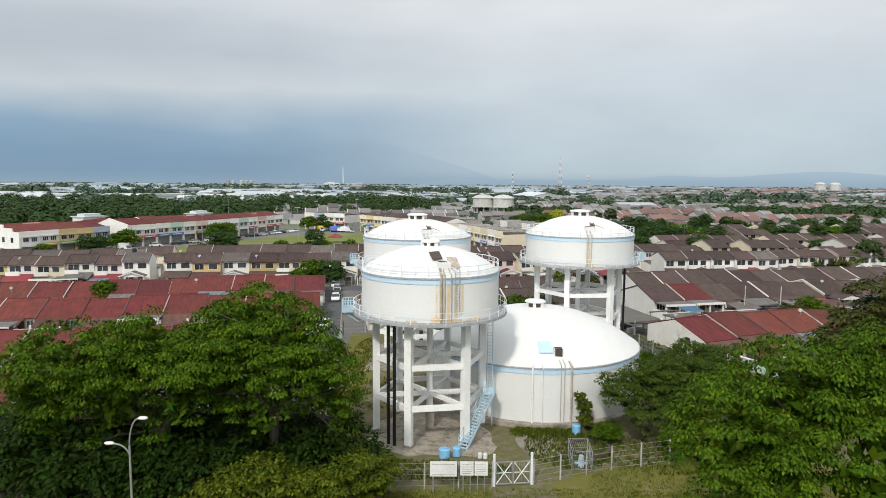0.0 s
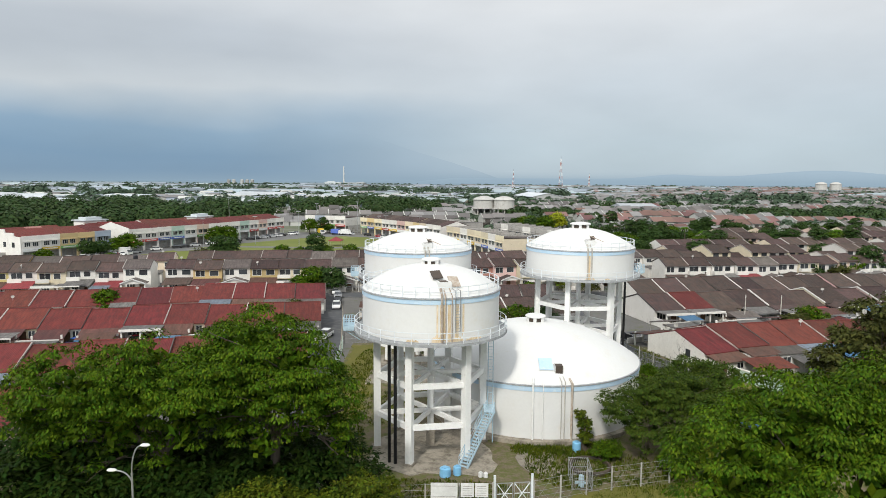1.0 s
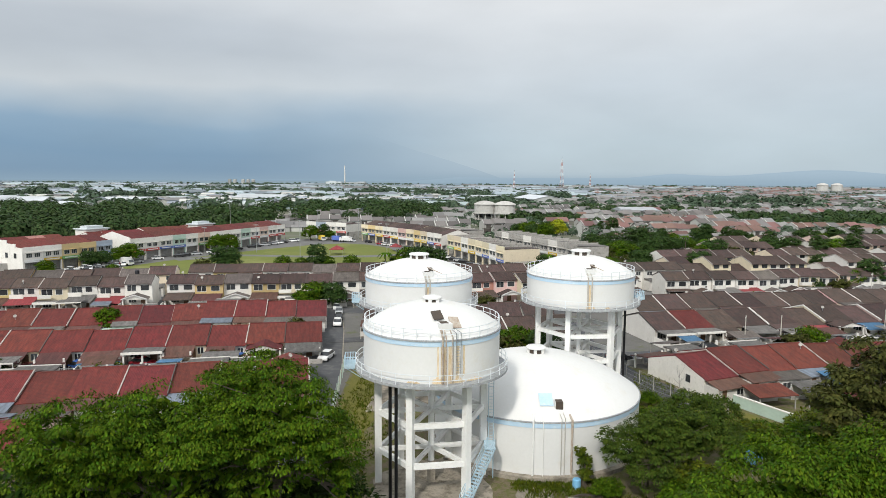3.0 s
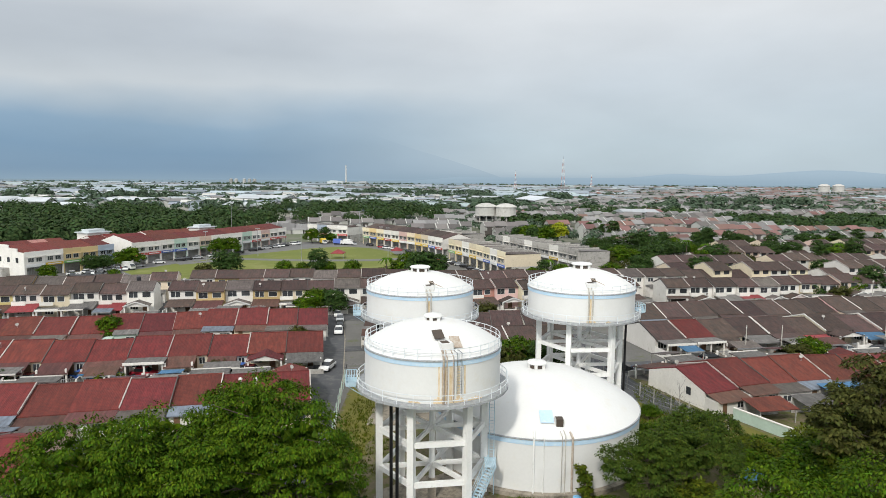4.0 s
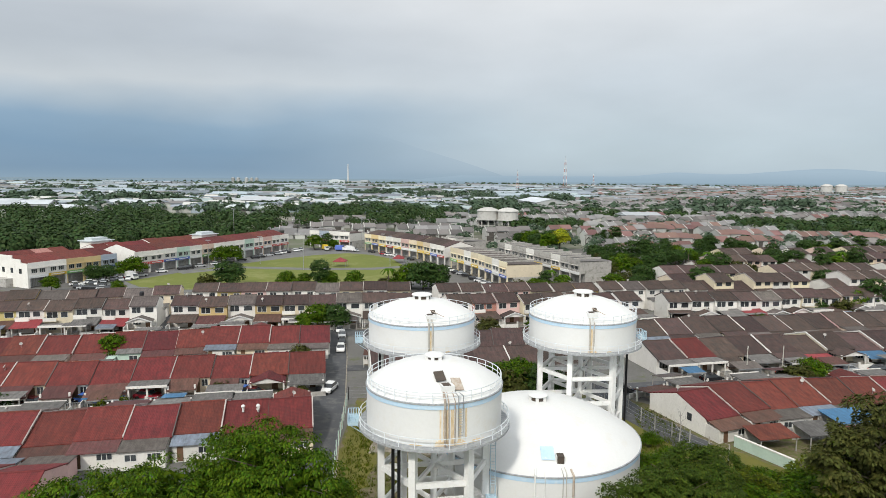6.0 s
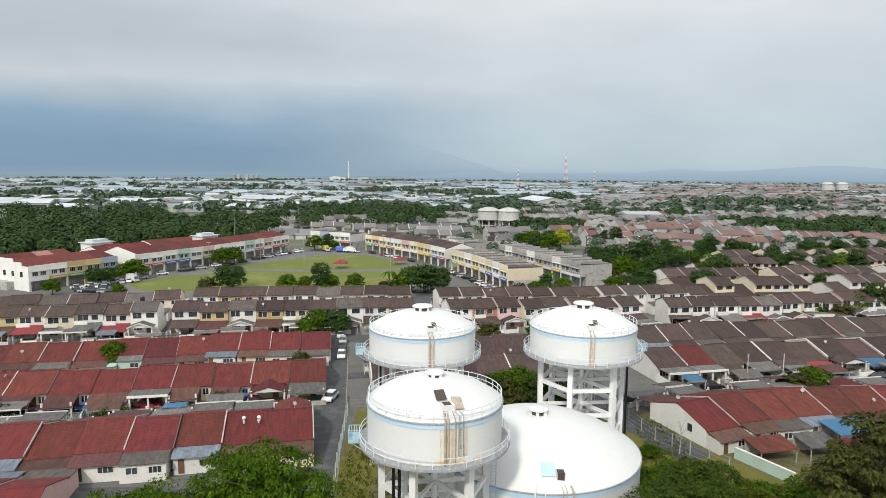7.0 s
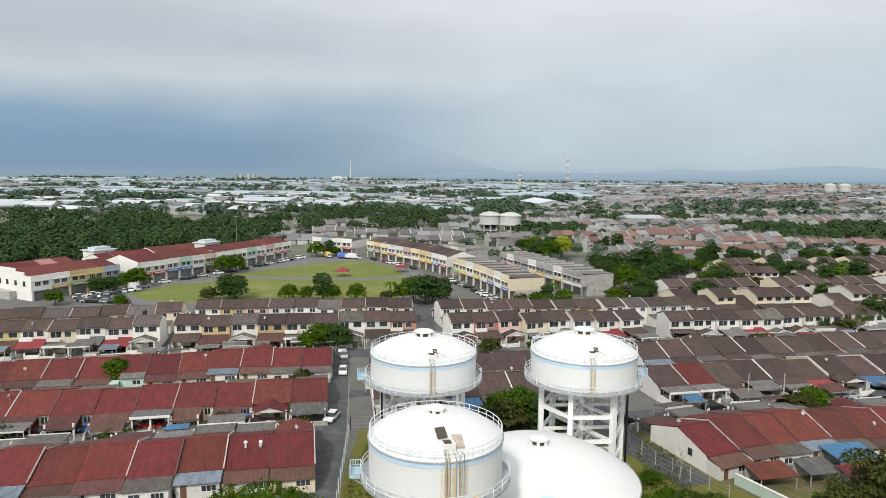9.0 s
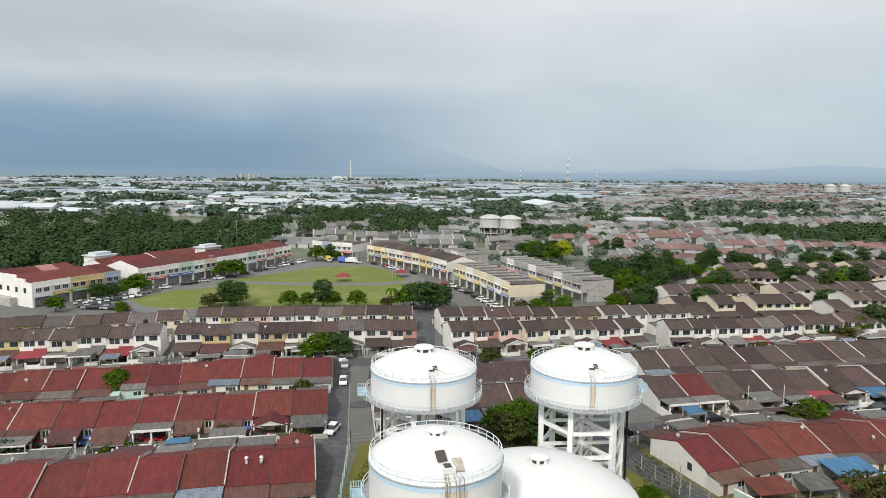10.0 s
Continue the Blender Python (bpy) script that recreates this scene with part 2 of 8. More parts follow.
M_WALL_CREAM = mat("cream_house_wall", (0.68, 0.60, 0.44), (0.57, 0.50, 0.37), rough=0.85, vary=0.14, hue=0.015, dirt=(0.30, 0.25, 0.19), dirt_at=(0.58, 0.85))
M_WALL_PINK = mat("pink_house_wall", (0.62, 0.46, 0.40), (0.52, 0.38, 0.33), rough=0.85, vary=0.14, hue=0.03, dirt=(0.30, 0.24, 0.2), dirt_at=(0.58, 0.85))
M_WALL_OCHRE = mat("ochre_house_wall", (0.50, 0.38, 0.17), (0.42, 0.32, 0.15), rough=0.85, vary=0.14, hue=0.02, dirt=(0.24, 0.19, 0.12), dirt_at=(0.58, 0.85))
M_WALL_ROSE = mat("brick_rose_wall", (0.44, 0.22, 0.17), (0.36, 0.18, 0.14), rough=0.85, vary=0.18, hue=0.02, dirt=(0.22, 0.14, 0.11), dirt_at=(0.58, 0.85))
M_WALL_GREY = mat("bare_render_wall", (0.42, 0.40, 0.37), (0.30, 0.29, 0.27), rough=0.9, vary=0.15, dirt=(0.16, 0.15, 0.13))
M_WALL_YELLOW = mat("yellow_facade", (0.60, 0.46, 0.23), (0.52, 0.41, 0.23), rough=0.8, vary=0.15)
M_WALL_BLUE = mat("blue_facade", (0.40, 0.45, 0.52), (0.33, 0.38, 0.45), rough=0.8, vary=0.15)
M_WALL_GREEN = mat("mint_wall", (0.46, 0.58, 0.50), (0.38, 0.48, 0.42), rough=0.8, vary=0.15)
# dark caps; the thin shadow line along party walls is put into this colour
M_CAP = mat("dark_party_cap", (0.10, 0.085, 0.08), (0.06, 0.055, 0.05), rough=0.9, vary=0.3)
M_CAP_PALE = mat("pale_party_cap", (0.46, 0.42, 0.39), (0.28, 0.25, 0.23), rough=0.9, vary=0.2, dirt=(0.2, 0.17, 0.15))
M_WOOD_DOOR = mat("brown_door", (0.16, 0.09, 0.05), rough=0.6, vary=0.3)
M_FRAME = mat("white_frame", (0.74, 0.74, 0.72), rough=0.6, vary=0.05)

M_ASPHALT = mat("worn_asphalt", (0.085, 0.088, 0.094), (0.060, 0.062, 0.067), rough=0.9, scale=1.2, fine=30, vary=0.0, dirt=(0.15, 0.145, 0.135), dirt_at=(0.5, 0.75))
M_YARD = mat("estate_ground", (0.155, 0.15, 0.14), (0.10, 0.097, 0.092), rough=0.9, scale=0.8, fine=12, vary=0.0, dirt=(0.10, 0.11, 0.05), dirt_at=(0.55, 0.7))
M_CONCRETE = mat("stained_concrete", (0.33, 0.295, 0.24), (0.21, 0.185, 0.15), rough=0.9, scale=2.5, fine=18, vary=0.15, dirt=(0.12, 0.105, 0.08), dirt_at=(0.48, 0.66))
M_DIRT = mat("bare_earth", (0.185, 0.150, 0.095), (0.11, 0.088, 0.055), rough=0.95, scale=3, fine=20, vary=0.0, bump=0.5, dirt=(0.095, 0.105, 0.025), dirt_at=(0.44, 0.58))
M_GRASS = mat("mown_grass", (0.150, 0.135, 0.024), (0.095, 0.098, 0.018), rough=0.95, scale=0.9, fine=26, vary=0.0, bump=0.6, dirt=(0.20, 0.155, 0.075), dirt_at=(0.56, 0.74))
M_PALE_ROAD = mat("sun_bleached_asphalt", (0.165, 0.165, 0.162), (0.115, 0.116, 0.117), rough=0.9, scale=0.8, fine=26, vary=0.0, dirt=(0.20, 0.195, 0.18), dirt_at=(0.5, 0.75))
M_FIELD = mat("playing_field_grass", (0.150, 0.170, 0.030), (0.115, 0.140, 0.026), rough=0.95, scale=0.25, fine=10, vary=0.0, dirt=(0.22, 0.22, 0.08), dirt_at=(0.52, 0.72))
M_GROUND = mat("distant_ground", (0.10, 0.135, 0.06), (0.13, 0.13, 0.10), rough=0.95, scale=0.06, fine=0.6, vary=0.0, bump=0, dirt=(0.22, 0.20, 0.18), dirt_at=(0.5, 0.7))
M_BARK = mat("grey_bark", (0.105, 0.085, 0.065), (0.06, 0.048, 0.038), rough=0.95, scale=6, bump=0.6, stretch=(2, 2, 0.4))
M_LEAF = leaf_mat("tree_leaves", (0.080, 0.140, 0.006), (0.024, 0.055, 0.004), vary=0.5)
M_LEAF_DARK = leaf_mat("dark_leaves", (0.046, 0.084, 0.020), (0.026, 0.052, 0.014))
M_LEAF_MID = leaf_mat("olive_green_leaves", (0.066, 0.100, 0.012), (0.026, 0.048, 0.008), vary=0.45)
M_LEAF_YELLOW = leaf_mat("yellow_green_leaves", (0.112, 0.130, 0.010), (0.028, 0.056, 0.006), vary=0.5)
M_LEAF_LIME = leaf_mat("lime_leaves", (0.34, 0.36, 0.02), (0.24, 0.28, 0.02))
M_LEAF_BROWN = leaf_mat("olive_leaves", (0.070, 0.076, 0.018), (0.040, 0.044, 0.013))
# leaf green darkened so that it carries the shade under the crowns
M_LEAF_SHADED = leaf_mat("deep_green_leaves", (0.024, 0.048, 0.006), (0.012, 0.026, 0.005))
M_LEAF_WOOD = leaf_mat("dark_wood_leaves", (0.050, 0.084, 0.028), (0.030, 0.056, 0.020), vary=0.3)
# far trees: the pale blue cast of haze is mixed into this leaf colour
M_LEAF_HAZED = leaf_mat("far_leaves", (0.080, 0.116, 0.072), (0.056, 0.088, 0.057), vary=0.2)
M_PIPE_GREY = mat("grey_brown_pipe", (0.40, 0.37, 0.32), (0.52, 0.50, 0.46), rough=0.8, scale=9, vary=0.1)
M_FACTORY = mat("factory_roof_sheet", (0.50, 0.53, 0.55), (0.36, 0.39, 0.41), rough=0.6, scale=0.3, vary=0.3, hue=0.02)
M_FACTORY_WALL = mat("factory_wall", (0.38, 0.39, 0.38), (0.30, 0.31, 0.31), rough=0.8, scale=0.3, vary=0.2)
M_TYRE = mat("tyre", (0.02, 0.02, 0.02), rough=0.8)
M_STEEL = mat("steel", (0.45, 0.46, 0.47), rough=0.4, metal=0.6)
M_POLY = mat("poly_tank", (0.03, 0.03, 0.035), rough=0.5)


def car_paint(name, c):
    return mat(name, c, tuple(v * 0.93 for v in c), rough=0.25, bump=0, vary=0.05, spec=0.6)


# ---- geometry helpers ----
class Shape:
    """Points and faces gathered from simple solids, for one mesh."""

    def __init__(self):
        self.v, self.f, self.smooth = [], [], False

    def solid(self, pts, faces):
        n = len(self.v)
        self.v += [tuple(p) for p in pts]
        self.f += [tuple(n + i for i in f) for f in faces]
        return self

    def box(self, x0, x1, y0, y1, z0, z1):
        return self.solid([(x0, y0, z0), (x1, y0, z0), (x1, y1, z0), (x0, y1, z0), (x0, y0, z1), (x1, y0, z1), (x1, y1, z1), (x0, y1, z1)], ((0, 3, 2, 1), (4, 5, 6, 7), (0, 1, 5, 4), (1, 2, 6, 5), (2, 3, 7, 6), (3, 0, 4, 7)))

    def slab(self, a, b, c, d, th):
        """A plate with the top corners a b c d, anticlockwise from above, th thick."""
        low = [(p[0], p[1], p[2] - th) for p in (a, b, c, d)]
        return self.solid([*low, a, b, c, d], ((0, 3, 2, 1), (4, 5, 6, 7), (0, 1, 5, 4), (1, 2, 6, 5), (2, 3, 7, 6), (3, 0, 4, 7)))

    def prism(self, profile, x0, x1):
        """A profile of (y, z), anticlockwise seen from +x, drawn out along x."""
        k = len(profile)
        pts = [(x0, y, z) for y, z in profile] + [(x1, y, z) for y, z in profile]
        faces = [tuple(reversed(range(k))), tuple(range(k, 2 * k))] + [(i, (i + 1) % k, k + (i + 1) % k, k + i) for i in range(k)]
        return self.solid(pts, faces)

    def plate(self, outline, z0, z1):
        """An outline of (x, y), anticlockwise from above, between two heights."""
        k = len(outline)
        pts = [(x, y, z0) for x, y in outline] + [(x, y, z1) for x, y in outline]
        return self.solid(pts, [tuple(reversed(range(k))), tuple(range(k, 2 * k))] + [(i, (i + 1) % k, k + (i + 1) % k, k + i) for i in range(k)])

    def rod(self, p, q, r, r2=None, n=8):
        p, q = Vector(p), Vector(q)
        z = (q - p).normalized()
        x = z.orthogonal().normalized()
        y = z.cross(x)
        r2 = r if r2 is None else r2
        ring = [(math.cos(2 * math.pi * i / n), math.sin(2 * math.pi * i / n)) for i in range(n)]
        pts = [p + (x * c + y * s) * r for c, s in ring] + [q + (x * c + y * s) * r2 for c, s in ring]
        return self.solid(pts, [tuple(reversed(range(n))), tuple(range(n, 2 * n))] + [(i, (i + 1) % n, n + (i + 1) % n, n + i) for i in range(n)])

    def beam(self, p, q, w, h):
        """A beam w wide and h high between two points."""
        p, q = Vector(p), Vector(q)
        d = (q - p).normalized()
        s = d.cross(Vector((0, 0, 1)))
        s = (Vector((1, 0, 0)) if s.length < 1e-4 else s.normalized()) * w / 2
        u = s.cross(d).normalized() * h / 2
        pts = [p - s - u, p + s - u, p + s + u, p - s + u, q - s - u, q + s - u, q + s + u, q - s + u]
        return self.solid(pts, ((0, 1, 2, 3), (7, 6, 5, 4), (0, 4, 5, 1), (1, 5, 6, 2), (2, 6, 7, 3), (3, 7, 4, 0)))

    def lathe(self, profile, n=48, a0=0.0, a1=360.0):
        """A profile of (radius, height) turned about z; closed where it meets the axis."""
        full = abs(a1 - a0) >= 360
        cols = n if full else n + 1
        base = len(self.v)
        for i in range(cols):
            a = radians(a0 + (a1 - a0) * i / n)
            self.v += [(r * math.cos(a), r * math.sin(a), z) for r, z in profile]
        k = len(profile)
        for i in range(n):
            j = (i + 1) % cols
            for m in range(k - 1):
                self.f.append((base + i * k + m, base + j * k + m, base + j * k + m + 1, base + i * k + m + 1))
        return self

    def hoop(self, r, z, t, n=64, a0=0.0, a1=360.0):
        """A ring bar of thickness t round the z axis."""
        return self.lathe([(r - t / 2, z - t / 2), (r + t / 2, z - t / 2), (r + t / 2, z + t / 2), (r - t / 2, z + t / 2), (r - t / 2, z - t / 2)], n, a0, a1)

    def lattice(self, xs, zs, y0, y1, solid):
        """A pierced panel in x and z: the cells for which solid(i, k) holds, as one joined piece."""
        nx, nz = len(xs), len(zs)
        base = len(self.v)
        for y in (y0, y1):
            self.v += [(x, y, z) for z in zs for x in xs]
        at = lambda i, k, s: base + s * nx * nz + k * nx + i
        full = {(i, k) for i in range(nx - 1) for k in range(nz - 1) if solid(i, k)}
        for i, k in full:
            self.f.append((at(i, k, 0), at(i + 1, k, 0), at(i + 1, k + 1, 0), at(i, k + 1, 0)))
            self.f.append((at(i, k, 1), at(i, k + 1, 1), at(i + 1, k + 1, 1), at(i + 1, k, 1)))
            for j, m, a, b in ((i - 1, k, (i, k + 1), (i, k)), (i + 1, k, (i + 1, k), (i + 1, k + 1)), (i, k - 1, (i, k), (i + 1, k)), (i, k + 1, (i + 1, k + 1), (i, k + 1))):
                if (j, m) not in full:
                    self.f.append((at(*a, 0), at(*a, 1), at(*b, 1), at(*b, 0)))
        return self

    def bars(self, x0, x1, z0, z1, y0, y1, n, bar, rim):
        """A frame with n upright bars inside it."""
        gap = (x1 - x0 - bar) / (n + 1)
        xs = []
        for k in range(n + 2):
            xs += [x0 + k * gap, x0 + k * gap + bar]
        return self.lattice(xs, [z0, z0 + rim, z1 - rim, z1], y0, y1, lambda i, k: k != 1 or i % 2 == 0)

    def mesh(self, name, material):
        me = bpy.data.meshes.new(name)
        me.from_pydata(self.v, [], self.f)
        me.materials.append(material)
        if self.smooth:
            me.polygons.foreach_set("use_smooth", [True] * len(me.polygons))
            me.set_sharp_from_angle(angle=radians(38))
        me.update()
        return me


def thing(name, label, category, group="", at=None, kind=""):
    ob = new(name)
    ob.empty_display_size = 0.5
    if at is not None:
        ob.matrix_basis = at
    return tagged(ob, label, category, group, kind)


def part(name, shape, material, parent, label=""):
    ob = new(name, shape.mesh(name, material))
    ob.parent = parent
    return tagged(ob, label)


def single(name, shape, material, label, category, kind="", at=None, group=""):
    ob = new(name, shape.mesh(name, material))
    if at is not None:
        ob.matrix_basis = at
    return tagged(ob, label, category, group, kind)


def S():
    return Shape()


def quads(name, corners, material):
    """One mesh from an array of n quads, each four corners."""
    corners = np.asarray(corners, dtype=np.float32)
    n = len(corners)
    me = bpy.data.meshes.new(name)
    me.vertices.add(4 * n)
    me.vertices.foreach_set("co", corners.reshape(-1))
    me.loops.add(4 * n)
    me.loops.foreach_set("vertex_index", np.arange(4 * n, dtype=np.int32))
    me.polygons.add(n)
    me.polygons.foreach_set("loop_start", np.arange(0, 4 * n, 4, dtype=np.int32))
    me.polygons.foreach_set("loop_total", np.full(n, 4, dtype=np.int32))
    me.materials.append(material)
    me.update(calc_edges=True)
    return me

# ---- ground, roads, compound ----
def rough_edge(outline, amount, seed=0):
    """The outline broken up with small bends, as worn edges are."""
    out = []
    k = len(outline)
    for i in range(k):
        a, b = Vector(outline[i]), Vector(outline[(i + 1) % k])
        n = max(1, int((b - a).length / (amount * 1.4)))
        d = (b - a).normalized()
        for j in range(n):
            p = a.lerp(b, j / n)
            w = noise.noise((p.x * 0.9, p.y * 0.9, seed)) + 0.6 * noise.noise((p.x * 2.7, p.y * 2.7, seed + 5))
            out.append((p.x + d.y * w * amount, p.y - d.x * w * amount))
    return out


def sheet(name, outline, z, material, label, category="ground", th=0.3):
    return single(name, S().plate(outline, z - th, z), material, label, category, kind="structure")


def strip(points, width):
    """The outline of a band of that width along points."""
    left, right = [], []
    for i, p in enumerate(points):
        a, b = Vector(points[max(i - 1, 0)]), Vector(points[min(i + 1, len(points) - 1)])
        d = (b - a).normalized()
        n = Vector((-d.y, d.x)) * width / 2
        left.append(tuple(Vector(p) + n))
        right.append(tuple(Vector(p) - n))
    return right + left[::-1]


g = S()
R = 4700.0
g.solid([(R * math.cos(2 * math.pi * i / 72), R * math.sin(2 * math.pi * i / 72), -0.30) for i in range(72)], [tuple(range(72))])
ground = single("ground", g, M_GROUND, "distant green and grey ground reaching the horizon", "ground", kind="structure")

sheet("estate_ground", [(-150, 66), (-17, 66), (-15, 86), (24, 96), (30, 84), (46, 68), (170, 92), (200, 330), (-10, 330), (-240, 300), (-240, 90)], -0.05, M_YARD, "grey paved and littered ground between the terraces")
sheet("compound_ground", [(-60, -40), (80, -40), (80, 84), (46, 90), (28, 107), (26, 108), (-15, 104), (-14.5, 66), (-60, 66)], 0.0, M_DIRT, "bare brown earth with patches of grass round the tanks")
sheet("lawn", rough_edge([(-50, 20), (60, 20), (60, 46), (30, 56), (14, 54.5), (8.5, 51.4), (3, 50.6), (-14, 49), (-50, 46)], 0.7), 0.03, M_GRASS, "mown yellowish grass verge before the gate")
sheet("lawn", rough_edge([(-14.4, 66), (-10.2, 66.5), (-9.2, 80), (-11, 103), (-14.6, 103)], 0.7), 0.03, M_GRASS, "rough green grass strip along the fence")
sheet("lawn", rough_edge([(24, 84), (30, 72), (36, 70), (44, 78), (36, 88), (29.5, 103), (26.5, 105), (24.5, 96)], 0.7), 0.03, M_GRASS, "overgrown grass beside the tank stand")
sheet("concrete_apron", rough_edge([(-7.2, 60.0), (-5.4, 57.9), (-3, 56.6), (0.5, 56.9), (3.2, 56.4), (4.9, 58.8), (4.6, 62.5), (3.2, 66.8), (0, 68.4), (-4.2, 68.0), (-6.6, 65)], 0.8), 0.04, M_CONCRETE, "stained concrete apron under the water tower", "pavement")
sheet("concrete_apron", rough_edge([(-10.5, 83), (3, 82.5), (4.5, 90), (3, 98), (-10, 97)], 0.8), 0.04, M_CONCRETE, "stained concrete apron under the water tower", "pavement")
sheet("concrete_apron", rough_edge([(11, 85), (13, 82.5), (24, 82.5), (26, 86), (26, 98), (11.5, 98)], 0.8), 0.04, M_CONCRETE, "stained concrete apron under the water tower", "pavement")
sheet("concrete_apron", rough_edge([(7.6, 57.5), (9.4, 56.8), (11.2, 57.6), (10.4, 61.4), (8.2, 62.6), (6.8, 60.5)], 0.8), 0.035, M_CONCRETE, "broken concrete path by the gate", "pavement")
sheet("path", rough_edge([(3.4, 47.5), (9.2, 48.2), (8.6, 56.5), (4.4, 55.6)], 0.45), 0.045, M_DIRT, "worn earthy driveway through the gate", "path")
sheet("path", rough_edge([(9.5, 44.5), (17, 45.5), (16.5, 47.6), (10, 46.8)], 0.45), 0.045, M_CONCRETE, "pale bare path in the grass", "path")

# roads, with kerbs
ROADS = [
    ([(-13.2, 52), (-17.6, 86), (-19.6, 104), (-23.2, 128.5), (-27.4, 151)], 5.0),
    ([(-120, 83.5), (-70, 96.5), (-45, 100.4), (-20.0, 103.6)], 5.2),
    ([(-120, 129), (-80, 135.5), (-27.4, 148.0), (0, 149.5), (50, 152), (110, 163), (170, 175)], 6.0),
    ([(-120, 62), (-70, 71.5), (-40, 73.5), (-17, 75.5)], 4.6),
    ([(-6.3, 150), (-7.2, 180), (-8.5, 205)], 5.0),
    ([(-66, 146), (-74, 168), (-80, 190)], 4.6),
    ([(-150, 172), (-105, 180), (-60, 188), (-10, 196), (40, 192), (90, 196), (140, 206)], 8.0),
    ([(34.0, 86.0), (27.8, 101), (25.5, 112), (24.5, 150)], 5.5),
    ([(27, 109.5), (46, 113.8), (75, 118.5), (120, 124)], 5.6),
    ([(-30, 118.5), (-14, 121.5), (25, 127)], 3.2),
]
for lift, (pts, wide) in enumerate(ROADS):
    sheet("road", strip(pts, wide), 0.02 + 0.005 * lift, M_ASPHALT, "worn grey asphalt estate road", "road", th=0.2)
    for side in (-1,) if lift == 0 else ():
        off = []
        for i, p in enumerate(pts):
            a, b = Vector(pts[max(i - 1, 0)]), Vector(pts[min(i + 1, len(pts) - 1)])
            d = (b - a).normalized()
            off.append(tuple(Vector(p) + Vector((-d.y, d.x)) * side * (wide / 2 + 0.12)))
        single("kerb", S().plate(strip(off, 0.2), -0.1, 0.075 + 0.0031 * (2 * lift + (side > 0))), M_CONCRETE, "pale concrete kerb along the road", "kerb", kind="structure")


# ---- water towers ----
def railing(parent, r, z, height, posts, rails=2, gap=None):
    for k in range(rails):
        part("guard_rail", S().hoop(r, z + height * (k + 1) / rails, 0.055, 72), M_RAIL, parent)
    for i in range(posts):
        a = 2 * math.pi * (i + 0.5) / posts
        part("rail_post", S().box(r * math.cos(a) - 0.03, r * math.cos(a) + 0.03, r * math.sin(a) - 0.03, r * math.sin(a) + 0.03, z, z + height), M_RAIL, parent)


def vent(parent, z, r=1.35):
    """A mushroom vent on a roof's crown."""
    s = S().lathe([(r * 0.78, z - 0.5), (r * 0.78, z + 0.45)], 24)
    part("vent_drum", s, M_DARK, parent)
    for i in range(6):
        a = 2 * math.pi * i / 6 + 0.3
        c, q = r * 0.8 * math.cos(a), r * 0.8 * math.sin(a)
        part("vent_pier", S().box(c - 0.17, c + 0.17, q - 0.17, q + 0.17, z - 0.4, z + 0.48), M_WHITE, parent)
    cap = S().lathe([(0.0, z + 0.42), (r, z + 0.42), (r * 1.02, z + 0.52), (r * 0.9, z + 0.64), (r * 0.5, z + 0.72), (0.0, z + 0.75)], 28)
    cap.smooth = True
    part("vent_cap", cap, M_WHITE, parent)


def tank_shell(parent, r, z0, z1, crown, band, lip=0.06, n=96):
    wall = S().lathe([(0, z0), (r, z0), (r, z1 - band), (r, z1)], n)
    wall.smooth = True
    part("tank_wall", wall, M_WHITE, parent)
    b = S().lathe([(r, z1 - band), (r + lip, z1 - band), (r + lip, z1 - 0.10), (r, z1 - 0.10)], n)
    b.smooth = True
    part("blue_band", b, M_BAND, parent, "pale blue painted band below the rim")
    e = S().lathe([(r, z1 - 0.12), (r + 0.13, z1 - 0.12), (r + 0.13, z1 + 0.02), (r, z1 + 0.04)], n)
    part("roof_rim", e, M_GREY_EDGE, parent, "grey weathered roof rim")
    h = crown - z1
    ball = (r * r + h * h) / (2 * h)
    prof = []
    for i in range(15):
        q = r * (1 - i / 14)
        prof.append((q, z1 + 0.03 + math.sqrt(ball * ball - q * q) - (ball - h)))
    dome = S().lathe(prof, n)
    dome.smooth = True
    part("roof_dome", dome, M_WHITE, parent, "white domed roof")


